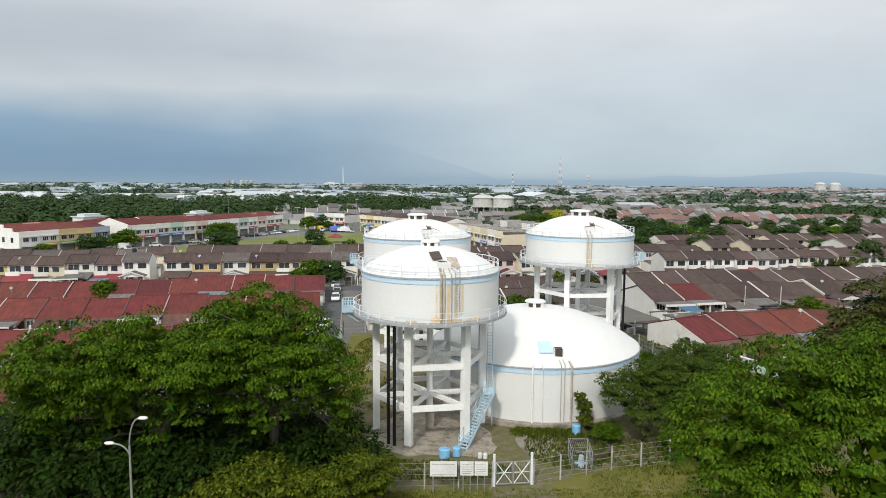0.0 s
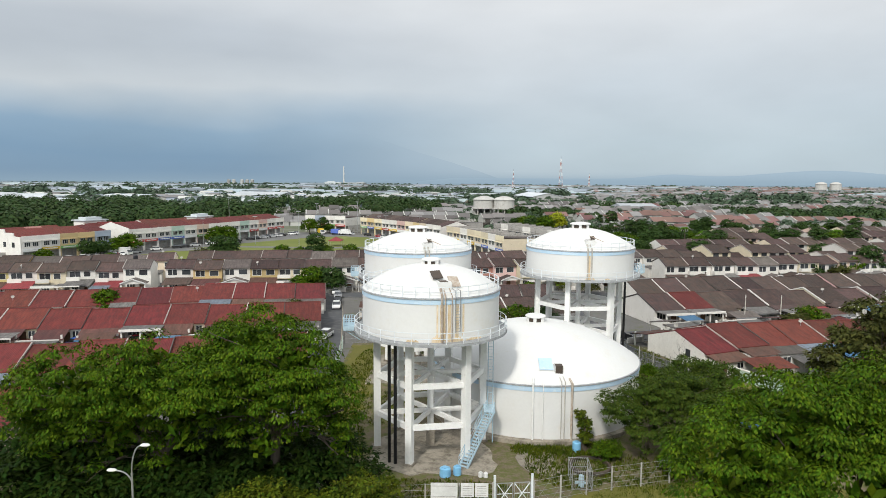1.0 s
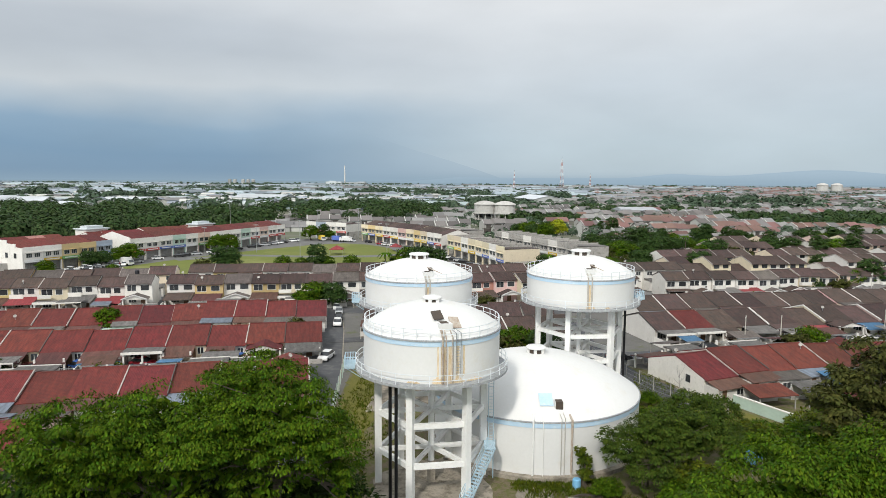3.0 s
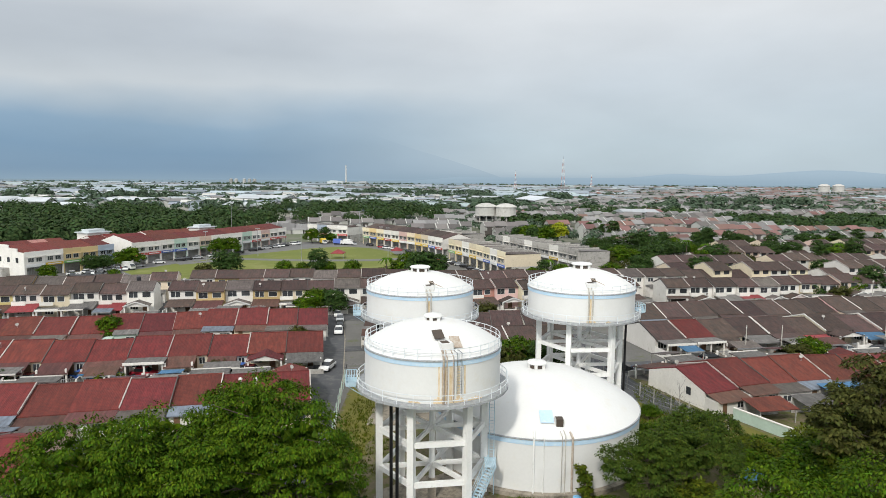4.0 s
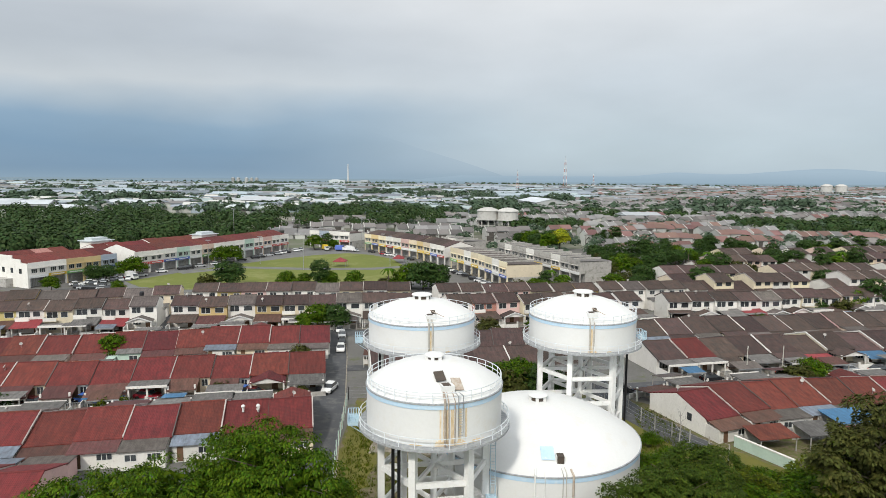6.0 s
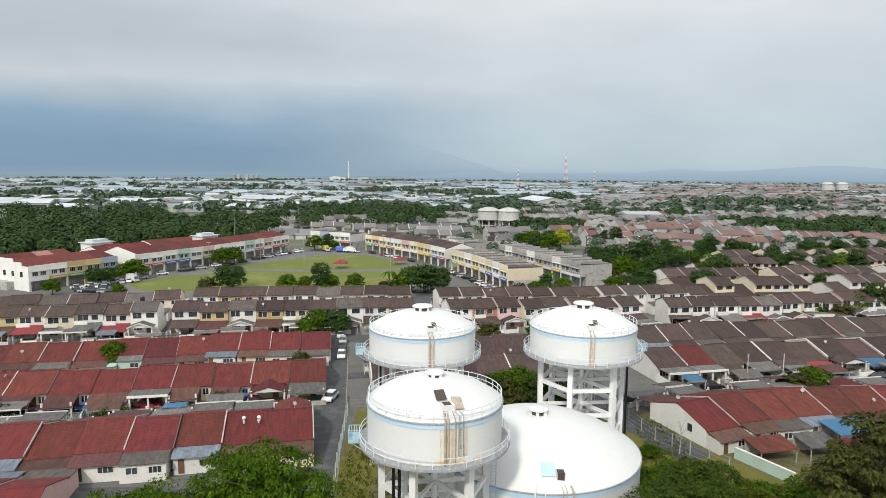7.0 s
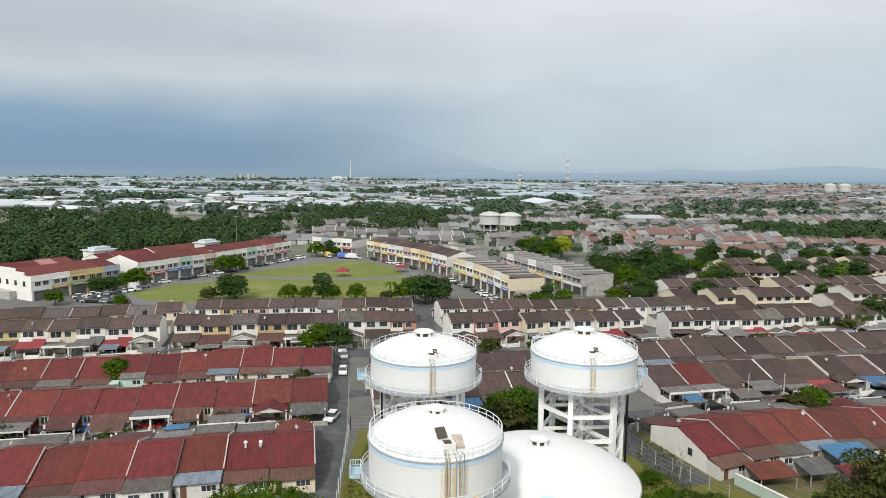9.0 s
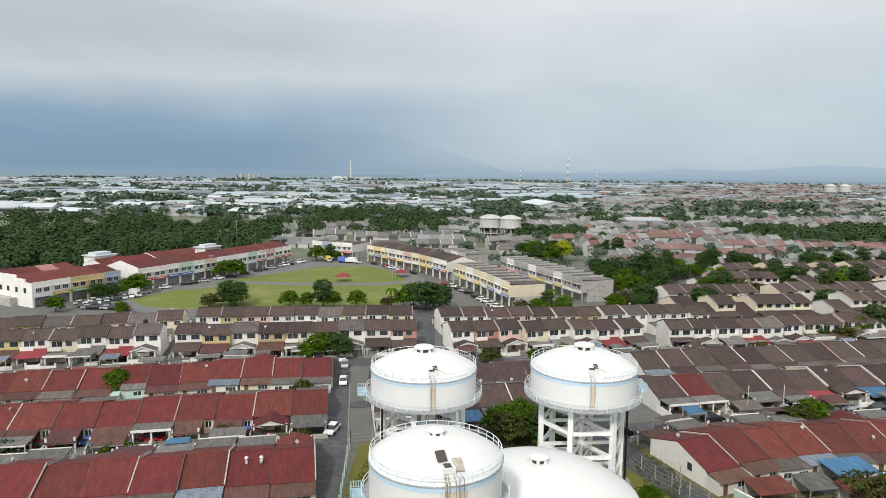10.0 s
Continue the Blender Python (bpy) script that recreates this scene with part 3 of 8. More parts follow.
def front_fittings(parent, r, z0, z1, crown, at, lids):
    """The rusty pipes, caged ladder and roof hatch on the tank's side, at an angle in degrees."""
    h = crown - z1
    ball = (r * r + h * h) / (2 * h)

    def roof(q):
        return z1 + math.sqrt(ball * ball - q * q) - (ball - h)

    def spot(q, da):
        a = radians(at) + da / r
        return Vector((q * math.cos(a), q * math.sin(a)))

    tone = M_RUST if lids else M_PIPE_GREY
    for da, rad, m in (((-0.75, 0.10, tone), (-0.45, 0.06, tone), (0.15, 0.05, tone)) if lids else ((-0.7, 0.10, tone), (-0.2, 0.09, tone))):
        p = spot(r + 0.16, da)
        e = spot(r - 1.0, da)
        s = S().rod((p.x, p.y, z0), (p.x, p.y, z1 + 0.28), rad)
        s.rod((p.x, p.y, z1 + 0.26), (e.x, e.y, roof(r - 1.0) + 0.2), rad)
        part("overflow_pipe", s, m, parent, "rusty overflow pipe")
    for da in (0.42, 0.86) if lids else ():
        p = spot(r + 0.28, da)
        e = spot(r - 0.7, da)
        s = S().rod((p.x, p.y, z0 + 0.9), (p.x, p.y, z1 + 0.7), 0.035, n=6)
        s.rod((p.x, p.y, z1 + 0.7), (e.x, e.y, z1 + 0.75), 0.035, n=6)
        part("ladder_rail", s, M_STEEL, parent)
    for k in range(13 if lids else 0):
        z = z0 + 1.0 + k * (z1 - z0 - 0.9) / 12
        p, q = spot(r + 0.28, 0.42), spot(r + 0.28, 0.86)
        part("ladder_rung", S().rod((p.x, p.y, z), (q.x, q.y, z), 0.022, n=5), M_STEEL, parent)
    # streaks of rust down the paint beside the pipes
    rng = random.Random(7)
    for da, w, low in (((-1.15, 0.16, 0.0), (-0.62, 0.55, 0.0), (-0.05, 0.3, 0.0), (0.66, 0.35, 0.2), (1.3, 0.2, 0.5)) if lids else ((-0.5, 0.35, 0.0),)):
        p0, p1 = spot(r + 0.006, da - w / 2), spot(r + 0.006, da + w / 2)
        top = z1 - rng.uniform(0.0, 0.5)
        s = S().solid([(p0.x, p0.y, z0 + low), (p1.x, p1.y, z0 + low + 0.2), (p1.x, p1.y, top - 0.3), (p0.x, p0.y, top)], ((0, 1, 2, 3),))
        part("rust_run", s, M_RUST_STAIN, parent, "brown rust run down the white paint")
    # brown stains creeping up from the walkway
    for da, w, hgt in ((-1.2, 0.9, 0.9), (0.7, 1.6, 0.6), (2.5, 1.8, 0.4), (-3.4, 1.2, 0.3)) if lids else ((-0.3, 1.2, 0.5), (2.0, 0.8, 0.25)):
        s, n = S(), int(w / 0.15)
        for k in range(n):
            p0, p1 = spot(r + 0.008, da - w / 2 + 0.15 * k), spot(r + 0.008, da - w / 2 + 0.15 * (k + 1))
            h0, h1 = (hgt * (0.25 + 0.75 * abs(math.sin(5.1 * q + da)) * math.sin(math.pi * (q + 0.3) / (n + 0.6))) for q in (k, k + 1))
            s.solid([(p0.x, p0.y, z0 + 0.01), (p1.x, p1.y, z0 + 0.01), (p1.x, p1.y, z0 + h1), (p0.x, p0.y, z0 + h0)], ((0, 1, 2, 3),))
        part("rust_stain", s, M_RUST_STAIN, parent, "brown stain at the foot of the tank wall")
    # curb and lids of the roof hatch
    c = spot(r - 1.5, -0.25)
    d = Vector((math.cos(radians(at)), math.sin(radians(at))))
    t = Vector((-d.y, d.x))
    zc = roof(r - 1.5)

    def block(u0, u1, w0, w1, lo, hi):
        out = []
        for u, w in ((u0, w0), (u1, w0), (u1, w1), (u0, w1)):
            q = c + d * u + t * w
            out.append((q.x, q.y))
        if (out[1][0] - out[0][0]) * (out[2][1] - out[0][1]) - (out[1][1] - out[0][1]) * (out[2][0] - out[0][0]) < 0:
            out.reverse()
        return S().plate(out, lo, hi)

    def lid(u0, u1, w0, w1, lift):
        """A thin lid lying along the roof's slope."""
        pts = []
        for u, w in ((u0, w0), (u1, w0), (u1, w1), (u0, w1)):
            q = c + d * u + t * w
            pts.append((q.x, q.y, roof(min(q.length, r - 0.01)) + lift))
        if (Vector(pts[1]) - Vector(pts[0])).cross(Vector(pts[2]) - Vector(pts[0])).z < 0:
            pts.reverse()
        return S().slab(*pts, 0.08)

    part("hatch_curb", block(-0.55, 0.7, -0.6, 0.6, zc - 0.5, zc + 0.34), M_WHITE, parent)
    part("hatch_opening", block(-0.4, 0.5, -0.42, 0.3, zc + 0.2, zc + 0.36), M_DARK, parent)
    if lids:
        part("hatch_lid", lid(-1.75, -0.5, -0.85, 0.1, 0.36), M_DARK, parent, "dark open hatch lid")
        part("hatch_lid", lid(-0.75, 0.55, 0.55, 1.5, 0.32), M_RUST, parent, "rusty hatch lid")
    else:
        part("hatch_lid", lid(-0.75, -0.1, 0.25, 0.8, 0.42), M_DARK, parent, "dark hatch lid")
        part("lid_stay", S().rod((c.x, c.y, zc + 0.9), tuple((*(c + d * 1.2 + t * 1.6), zc + 0.2)), 0.05, n=6), M_RUST, parent)


def water_tower(at, r, slab_z, rim, crown, legs_r, first, levels, label, fit_at, lids, cage, pipes):
    tw = thing("water_tower", label, "water tower", "elevated water tanks", at)
    z0 = slab_z + 0.25
    slab = S().lathe([(0, slab_z - 0.25), (legs_r + 0.5, slab_z - 0.25), (r + 0.25, slab_z - 0.02), (r + 0.85, slab_z), (r + 0.85, z0), (r, z0)], 96)
    part("walkway_slab", slab, M_GREY_EDGE, tw, "grey stained concrete walkway ring")
    tank_shell(tw, r, z0, rim, crown, 0.55)
    vent(tw, crown - 0.12, 0.95) if lids else vent(tw, crown + 0.05, 1.4)
    railing(tw, r + 0.78, z0, 1.0, 30)
    railing(tw, r - 0.06, rim + 0.02, 0.95, 34, 2)
    ends = []
    for k in range(6):
        a = radians(first + 60 * k)
        c, s = legs_r * math.cos(a), legs_r * math.sin(a)
        ends.append((c, s, a))
        u = Vector((math.cos(a), math.sin(a))) * 0.33
        w = Vector((-math.sin(a), math.cos(a))) * 0.33
        o = Vector((c, s))
        part("column", S().plate([tuple(o - u - w), tuple(o + u - w), tuple(o + u + w), tuple(o - u + w)], -0.3, slab_z - 0.2), M_CONC_WHITE, tw)
        part("column_footing", S().plate([tuple(o - (u + w) * 1.5), tuple(o + (u - w) * 1.5), tuple(o + (u + w) * 1.5), tuple(o - (u - w) * 1.5)], -0.2, 0.22), M_CONCRETE, tw)
    part("centre_column", S().rod((0, 0, 1.9), (0, 0, slab_z - 0.2), 0.33, n=12), M_CONC_WHITE, tw)
    part("centre_plinth", S().box(-0.42, 0.42, -0.42, 0.42, -0.2, 2.1).box(-0.6, 0.6, -0.6, 0.6, 1.75, 1.95), M_CONCRETE, tw)
    for z in levels:
        for k in range(6):
            (x0, y0, _), (x1, y1, _) = ends[k], ends[(k + 1) % 6]
            part("ring_beam", S().beam((x0, y0, z), (x1, y1, z), 0.34, 0.52), M_CONC_WHITE, tw)
            part("radial_beam", S().beam((x0, y0, z - 0.02), (0, 0, z - 0.02), 0.28, 0.44), M_CONC_WHITE, tw)
    front_fittings(tw, r, z0, rim, crown, fit_at, lids)
    for a, q in pipes:
        x, y = q * math.cos(radians(a)), q * math.sin(radians(a))
        part("down_pipe", S().rod((x, y, -0.1), (x, y, slab_z + 0.1), 0.16, n=12), M_BLACK, tw, "black vertical water main")
    # landing cage on the walkway
    a = radians(cage)
    d, t = Vector((math.cos(a), math.sin(a))), Vector((-math.sin(a), math.cos(a)))
    o = d * (r + 0.85)
    deck = [o + t * -0.9, o + d * 1.0 - t * 0.9, o + d * 1.0 + t * 0.9, o + t * 0.9]
    part("landing_deck", S().plate([tuple(p) for p in deck], z0 - 0.12, z0), M_BLUE_STEEL, tw, "pale blue steel landing")
    for i in range(3):
        p, q = deck[i], deck[i + 1]
        for h in (0.5, 1.05):
            part("landing_rail", S().beam((p.x, p.y, z0 + h), (q.x, q.y, z0 + h), 0.05, 0.05), M_BLUE_STEEL, tw)
        for f in (0, 0.25, 0.5, 0.75):
            w = p.lerp(q, f)
            part("landing_post", S().box(w.x - 0.03, w.x + 0.03, w.y - 0.03, w.y + 0.03, z0, z0 + 1.05), M_BLUE_STEEL, tw)
        part("kick_plate", S().beam((p.x, p.y, z0 + 0.15), (q.x, q.y, z0 + 0.15), 0.03, 0.3), M_BLUE_STEEL, tw)
    for s in (-0.5, 0.5):
        p = o + d * 1.0 + t * s
        q = o - d * 0.6 + t * s
        part("landing_brace", S().beam((p.x, p.y, z0 - 0.1), (q.x, q.y, slab_z - 0.9), 0.07, 0.07), M_BLUE_STEEL, tw)
    return tw


def stair(a, b, wide, parent):
    """A straight steel stair with railings."""
    a, b = Vector(a), Vector(b)
    run = Vector((b.x - a.x, b.y - a.y, 0))
    d = run.normalized()
    t = Vector((-d.y, d.x, 0)) * wide / 2
    for s in (-1, 1):
        part("stringer", S().beam(a + t * s, b + t * s, 0.07, 0.26), M_BLUE_STEEL, parent)
        part("handrail", S().beam(a + t * s + Vector((0, 0, 1)), b + t * s + Vector((0, 0, 1)), 0.05, 0.05), M_BLUE_STEEL, parent)
        part("mid_rail", S().beam(a + t * s + Vector((0, 0, 0.55)), b + t * s + Vector((0, 0, 0.55)), 0.04, 0.04), M_BLUE_STEEL, parent)
        for k in range(6):
            p = a.lerp(b, k / 5) + t * s
            part("baluster", S().box(p.x - 0.03, p.x + 0.03, p.y - 0.03, p.y + 0.03, p.z, p.z + 1.0), M_BLUE_STEEL, parent)
    n = max(4, int((b.z - a.z) / 0.2))
    for k in range(n):
        p = a.lerp(b, (k + 0.5) / n)
        q = d * 0.14
        c = [p - t - q, p + t - q, p + t + q, p - t + q]
        if (c[1] - c[0]).cross(c[2] - c[0]).z < 0:
            c.reverse()
        part("tread", S().plate([(v.x, v.y) for v in c], p.z - 0.03, p.z), M_BLUE_STEEL, parent)


water_tower(pose(-1.42, 63.7, 0), 6.72, 11.9, 16.15, 18.45, 5.35, -110, (3.6, 7.5), "white elevated water tank with a blue band and rust runs", -74, True, 186, ((-123.5, 5.75), (-130, 5.85)))
st = thing("access_stair", "pale blue steel stair beside the water tower", "stair")
stair((1.75, 58.1, 0.04), (4.55, 62.3, 4.0), 0.9, st)
part("landing", S().plate([(3.9, 62.0), (5.0, 62.0), (5.0, 64.3), (3.9, 64.3)], 3.94, 4.0), M_BLUE_STEEL, st)
for x, y in ((4.9, 64.2),):
    part("landing_leg", S().box(x - 0.05, x + 0.05, y - 0.05, y + 0.05, 0, 5.0), M_BLUE_STEEL, st)
for x in (4.35, 4.85):
    part("ladder_rail", S().rod((x, 63.9, 4.0), (x, 63.9, 12.6), 0.04, n=6), M_BLUE_STEEL, st)
for k in range(24):
    part("ladder_rung", S().rod((4.35, 63.9, 4.3 + k * 0.34), (4.85, 63.9, 4.3 + k * 0.34), 0.02, n=5), M_BLUE_STEEL, st)
water_tower(pose(-3.85, 90.0, 0), 7.38, 13.3, 17.2, 19.5, 5.9, -100, (4.2, 8.6), "white elevated water tank with a faded blue band", -75, False, 186, ((-150, 6.4),))
water_tower(pose(18.55, 90.0, 0), 7.3, 13.7, 17.65, 20.15, 5.8, -115, (3.2, 6.4, 9.8), "white elevated water tank with a faded blue band", -88, False, 8, ((2, 6.5), (6, 6.1)))

# ---- ground tank ----
gt = thing("ground_reservoir", "large white domed ground water reservoir with a blue band", "water tank", at=pose(10.65, 75.7, 0))
tank_shell(gt, 11.9, -0.3, 6.1, 10.15, 0.62, n=128)
vent(gt, 10.25, 1.2)
part("plinth", S().lathe([(11.9, -0.3), (12.5, -0.3), (12.5, 0.45), (11.9, 0.5)], 96), M_CONCRETE, gt)
for x, rad, m, top in ((-1.75, 0.10, M_CONC_WHITE, 6.4), (-0.75, 0.04, M_CONC_WHITE, 6.3), (1.45, 0.05, M_PIPE_GREY, 6.6), (2.2, 0.12, M_RUST, 6.35), (1.1, 0.04, M_PIPE_GREY, 6.5)):
    y = -math.sqrt(12.08 ** 2 - x * x)
    s = S().rod((x, y, -0.2), (x, y, top), rad)
    s.rod((x, y, top - 0.05), (x * 0.93, y * 0.93, top + 0.25), rad)
    part("wall_pipe", s, m, gt, "rust-marked pipe on the reservoir wall")
part("hatch_curb", S().box(0.6, 1.5, -10.6, -9.6, 6.4, 7.75), M_WHITE, gt)
part("hatch_opening", S().box(0.68, 1.42, -10.63, -9.75, 6.95, 7.78), M_DARK, gt)
part("hatch_lid", S().slab((-0.9, -10.4, 7.35), (0.5, -10.4, 7.35), (0.5, -8.9, 8.15), (-0.9, -8.9, 8.15), 0.06), M_BAND, gt, "pale blue hatch cover lying open")

# ---- terraced houses ----
def window(parent, x, y, z, w, h, face, bars=1):
    """A framed window on a wall whose outside looks towards face (-1: -y, 1: +y), its sill at z."""
    o = 0.05 * face
    f = S().bars(x, x + w, z, z + h, min(y, y + o), max(y, y + o), bars, 0.07, 0.07)
    win = part("window", f, M_FRAME, parent)
    p = 0.015 * face
    part("pane", S().box(x + 0.03, x + w - 0.03, min(y, y + p), max(y, y + p), z + 0.03, z + h - 0.03), M_GLASS, win, "dark glass")
    return win


def gable_roof(parent, w, yf, yb, ze_f, ze_b, zr, material, over=0.45, end=0.0):
    """Two slopes meeting over y = 0, as one tiled roof with a ridge cap."""
    kf, kb = (zr - ze_f) / -yf, (zr - ze_b) / yb
    s = S().slab((-end, yf - over, ze_f - over * kf), (w + end, yf - over, ze_f - over * kf), (w + end, 0, zr), (-end, 0, zr), 0.13)
    s.slab((-end, 0, zr), (w + end, 0, zr), (w + end, yb + over, ze_b - over * kb), (-end, yb + over, ze_b - over * kb), 0.13)
    part("roof", s, material, parent)
    part("ridge_cap", S().prism([(-0.16, zr - 0.02), (0.16, zr - 0.02), (0.06, zr + 0.09), (-0.06, zr + 0.09)], -end, w + end), material, parent)


def party_cap(parent, yf, yb, ze_f, ze_b, zr, material, over=0.3, rise=0.14):
    kf, kb = (zr - ze_f) / -yf, (zr - ze_b) / yb
    a, b = yf - over, yb + over
    lo, hi = 0.10, rise
    hw = 0.065 if material is M_CAP else 0.085
    s = S().prism([(a, zr + kf * a - lo), (0, zr - lo), (b, zr - kb * b - lo), (b, zr - kb * b + hi), (0, zr + hi), (a, zr + kf * a + hi)], -hw, hw)
    part("party_wall_cap", s, material, parent, "raised white party wall" if material is M_WALL_WHITE else "")


def fence(parent, w, y, wall, gate_side):
    part("front_wall", S().box(0 if gate_side else 3.0, w - 3.0 if gate_side else w, y - 0.08, y + 0.08, 0, 1.0), wall, parent)
    x0 = w - 3.0 if gate_side else 0.0
    g = S().bars(x0 + 0.05, x0 + 2.95, 0.12, 1.35, y - 0.03, y + 0.03, 11, 0.06, 0.08)
    part("gate", g, M_STEEL, parent, "barred steel gate")
    for x in (x0 + 3.0,) if not gate_side else (x0,):
        part("gate_post", S().box(x - 0.16, x + 0.16, y - 0.16, y + 0.16, 0, 1.5), wall, parent)


def terrace_house(label, roof, wall, porch, back, w=6.3, cap=None, ridge=4.8, eave=2.9, yf=-6.0, yb=6.0, ends=0):
    """A single-storey terraced house; its ridge lies over y = 0 and its front looks to -y."""
    h = thing("terrace_house", label, "house", "terraced houses")
    cap = cap or M_CAP
    part("wall", S().prism([(yf, -0.3), (yb, -0.3), (yb, eave - 0.13), (0, ridge - 0.15), (yf, eave - 0.13)], 0.01, w - 0.01), wall, h)
    gable_roof(h, w, yf, yb, eave, eave, ridge, roof)
    party_cap(h, yf, yb, eave, eave, ridge, cap)
    # front
    window(h, 0.5, yf, 1.0, 1.9, 1.3, -1, 2)
    part("door", S().box(3.6, 4.6, yf - 0.04, yf, 0.1, 2.2), M_WOOD_DOOR, h, "dark wooden door")
    window(h, 4.9, yf, 1.1, 1.0, 1.2, -1, 1)
    pf = yf - 3.6
    k = (ridge - eave) / 6.0
    if porch == "tiled":
        part("porch_roof", S().slab((0.15, pf - 0.3, eave - 1.05), (w - 1.6, pf - 0.3, eave - 1.05), (w - 1.6, yf - 0.3, eave - 0.12), (0.15, yf - 0.3, eave - 0.12), 0.12), M_ROOF_FADED if roof is M_ROOF_RED else roof, h)
        part("porch_beam", S().box(0.2, w - 1.65, pf, pf + 0.25, eave - 1.42, eave - 1.08), M_WALL_PINK, h)
        cols = (0.35, w - 1.85)
    elif porch == "gable":
        mid = w / 2
        s = S().slab((0.2, pf - 0.2, 2.35), (mid, pf - 0.2, 3.25), (mid, yf + 0.6, 3.25), (0.2, yf + 0.6, 2.35), 0.1)
        s.slab((mid, pf - 0.2, 3.25), (w - 0.2, pf - 0.2, 2.35), (w - 0.2, yf + 0.6, 2.35), (mid, yf + 0.6, 3.25), 0.1)
        part("porch_roof", s, roof, h)
        part("porch_gable", S().solid([(0.4, pf, 2.25), (w - 0.4, pf, 2.25), (mid, pf, 3.1), (0.4, pf + 0.15, 2.25), (w - 0.4, pf + 0.15, 2.25), (mid, pf + 0.15, 3.1)], ((0, 1, 2), (5, 4, 3), (0, 3, 4, 1), (1, 4, 5, 2), (2, 5, 3, 0))), M_WALL_WHITE, h)
        cols = (0.5, w - 0.5)
    elif porch == "flat":
        part("porch_roof", S().box(0.1, w - 0.1, pf - 0.2, yf - 0.2, 2.55, 2.72), M_ROOF_GREY, h, "stained flat concrete porch slab")
        part("porch_beam", S().box(0.1, w - 0.1, pf - 0.32, pf - 0.2, 2.45, 2.85), M_WALL_WHITE, h, "white fascia beam")
        cols = (0.4, w / 2, w - 0.4)
    elif porch == "wide":
        part("porch_roof", S().slab((0.02, pf - 0.9, 2.05), (w - 0.02, pf - 0.9, 2.05), (w - 0.02, yf - 0.3, eave - 0.1), (0.02, yf - 0.3, eave - 0.1), 0.12), M_ROOF_FADED if roof is M_ROOF_RED else roof, h)
        part("porch_beam", S().box(0.05, w - 0.05, pf - 0.95, pf - 0.85, 1.8, 2.05), M_ROOF_BLUE if roof is M_ROOF_RED else M_WALL_WHITE, h)
        cols = (0.3, w - 0.3)
    else:
        sheet_mat = {"blue": M_ROOF_BLUE, "signal": M_ROOF_SIGNAL, "grey": M_ROOF_GREY}[porch]
        part("awning", S().slab((0.1, pf - 1.0, 2.25), (w - 0.3, pf - 1.0, 2.25), (w - 0.3, yf - 0.2, 2.72), (0.1, yf - 0.2, 2.72), 0.06), sheet_mat, h, "sheet metal car porch awning")
        part("porch_beam", S().box(0.1, w - 0.3, pf - 0.95, pf - 0.85, 2.05, 2.2), M_STEEL, h)
        cols = (0.25, w - 0.45)
    for c in cols:
        part("porch_column", S().box(c - 0.13, c + 0.13, pf - 0.02, pf + 0.24, 0, 2.5), M_WALL_WHITE, h)
    part("porch_floor", S().box(0.05, w - 0.05, pf - 1.6, yf, -0.2, 0.10), M_CONCRETE, h)
    fence(h, w, pf - 1.5, M_WALL_WHITE if porch != "grey" else M_WALL_GREY, porch in ("tiled", "flat"))
    # yard wall between neighbours
    part("side_wall", S().box(-0.07, 0.07, pf - 1.5, yf, 0, 1.5), M_WALL_WHITE, h)
    # back
    if back == "plain":
        window(h, 0.6, yb, 1.1, 1.6, 1.1, 1, 1)
        window(h, 3.6, yb, 1.1, 1.6, 1.1, 1, 1)
    elif back == "extension":
        e = yb + 3.2
        part("kitchen_wall", S().box(0.4, w - 0.1, yb, e, -0.2, 2.45), wall, h)
        part("kitchen_roof", S().slab((0.25, yb - 0.3, 2.82), (w, yb - 0.3, 2.82), (w, e + 0.35, 2.42), (0.25, e + 0.35, 2.42), 0.08), M_ROOF_DULL, h, "lean-to kitchen roof")
        window(h, 0.9, e, 1.0, 1.7, 0.95, 1, 2)
        window(h, 3.9, e, 1.0, 1.5, 0.95, 1, 1)
    elif back == "lean":
        e = yb + 2.6
        part("kitchen_wall", S().box(0.05, w - 0.05, yb, e, -0.2, 2.1), wall, h)
        part("kitchen_roof", S().slab((0.05, yb - 0.3, 2.80), (w - 0.05, yb - 0.3, 2.80), (w - 0.05, e + 0.5, 2.12), (0.05, e + 0.5, 2.12), 0.08), M_ROOF_FADED if roof is M_ROOF_RED else roof, h, "faded lean-to kitchen roof")
        window(h, 0.7, e, 0.9, 2.0, 0.9, 1, 2)
        part("back_door", S().box(4.6, 5.4, e, e + 0.04, 0.05, 1.95), M_WOOD_DOOR, h)
    elif back == "blue":
        e = yb + 2.6
        part("kitchen_wall", S().box(0.3, w - 0.3, yb, e, -0.2, 2.0), M_WALL_WHITE, h)
        part("kitchen_roof", S().slab((0.05, yb - 0.3, 2.78), (w - 0.05, yb - 0.3, 2.78), (w - 0.05, e + 0.5, 2.30), (0.05, e + 0.5, 2.30), 0.08), M_ROOF_SLATE, h, "blue-grey lean-to kitchen roof")
        window(h, 0.7, e, 0.9, 2.0, 0.9, 1, 2)
        part("back_door", S().box(4.6, 5.4, e, e + 0.04, 0.05, 1.95), M_WOOD_DOOR, h)
    elif back == "mint":
        e = yb + 1.8
        part("kitchen_wall", S().box(0.05, w - 1.8, yb, e, -0.2, 2.4), M_WALL_GREEN, h)
        part("kitchen_roof", S().slab((0.0, yb - 0.6, 3.02), (w - 1.6, yb - 0.6, 3.02), (w - 1.6, e + 0.4, 2.44), (0.0, e + 0.4, 2.44), 0.08), M_ROOF_GREY, h, "grey sheet kitchen roof")
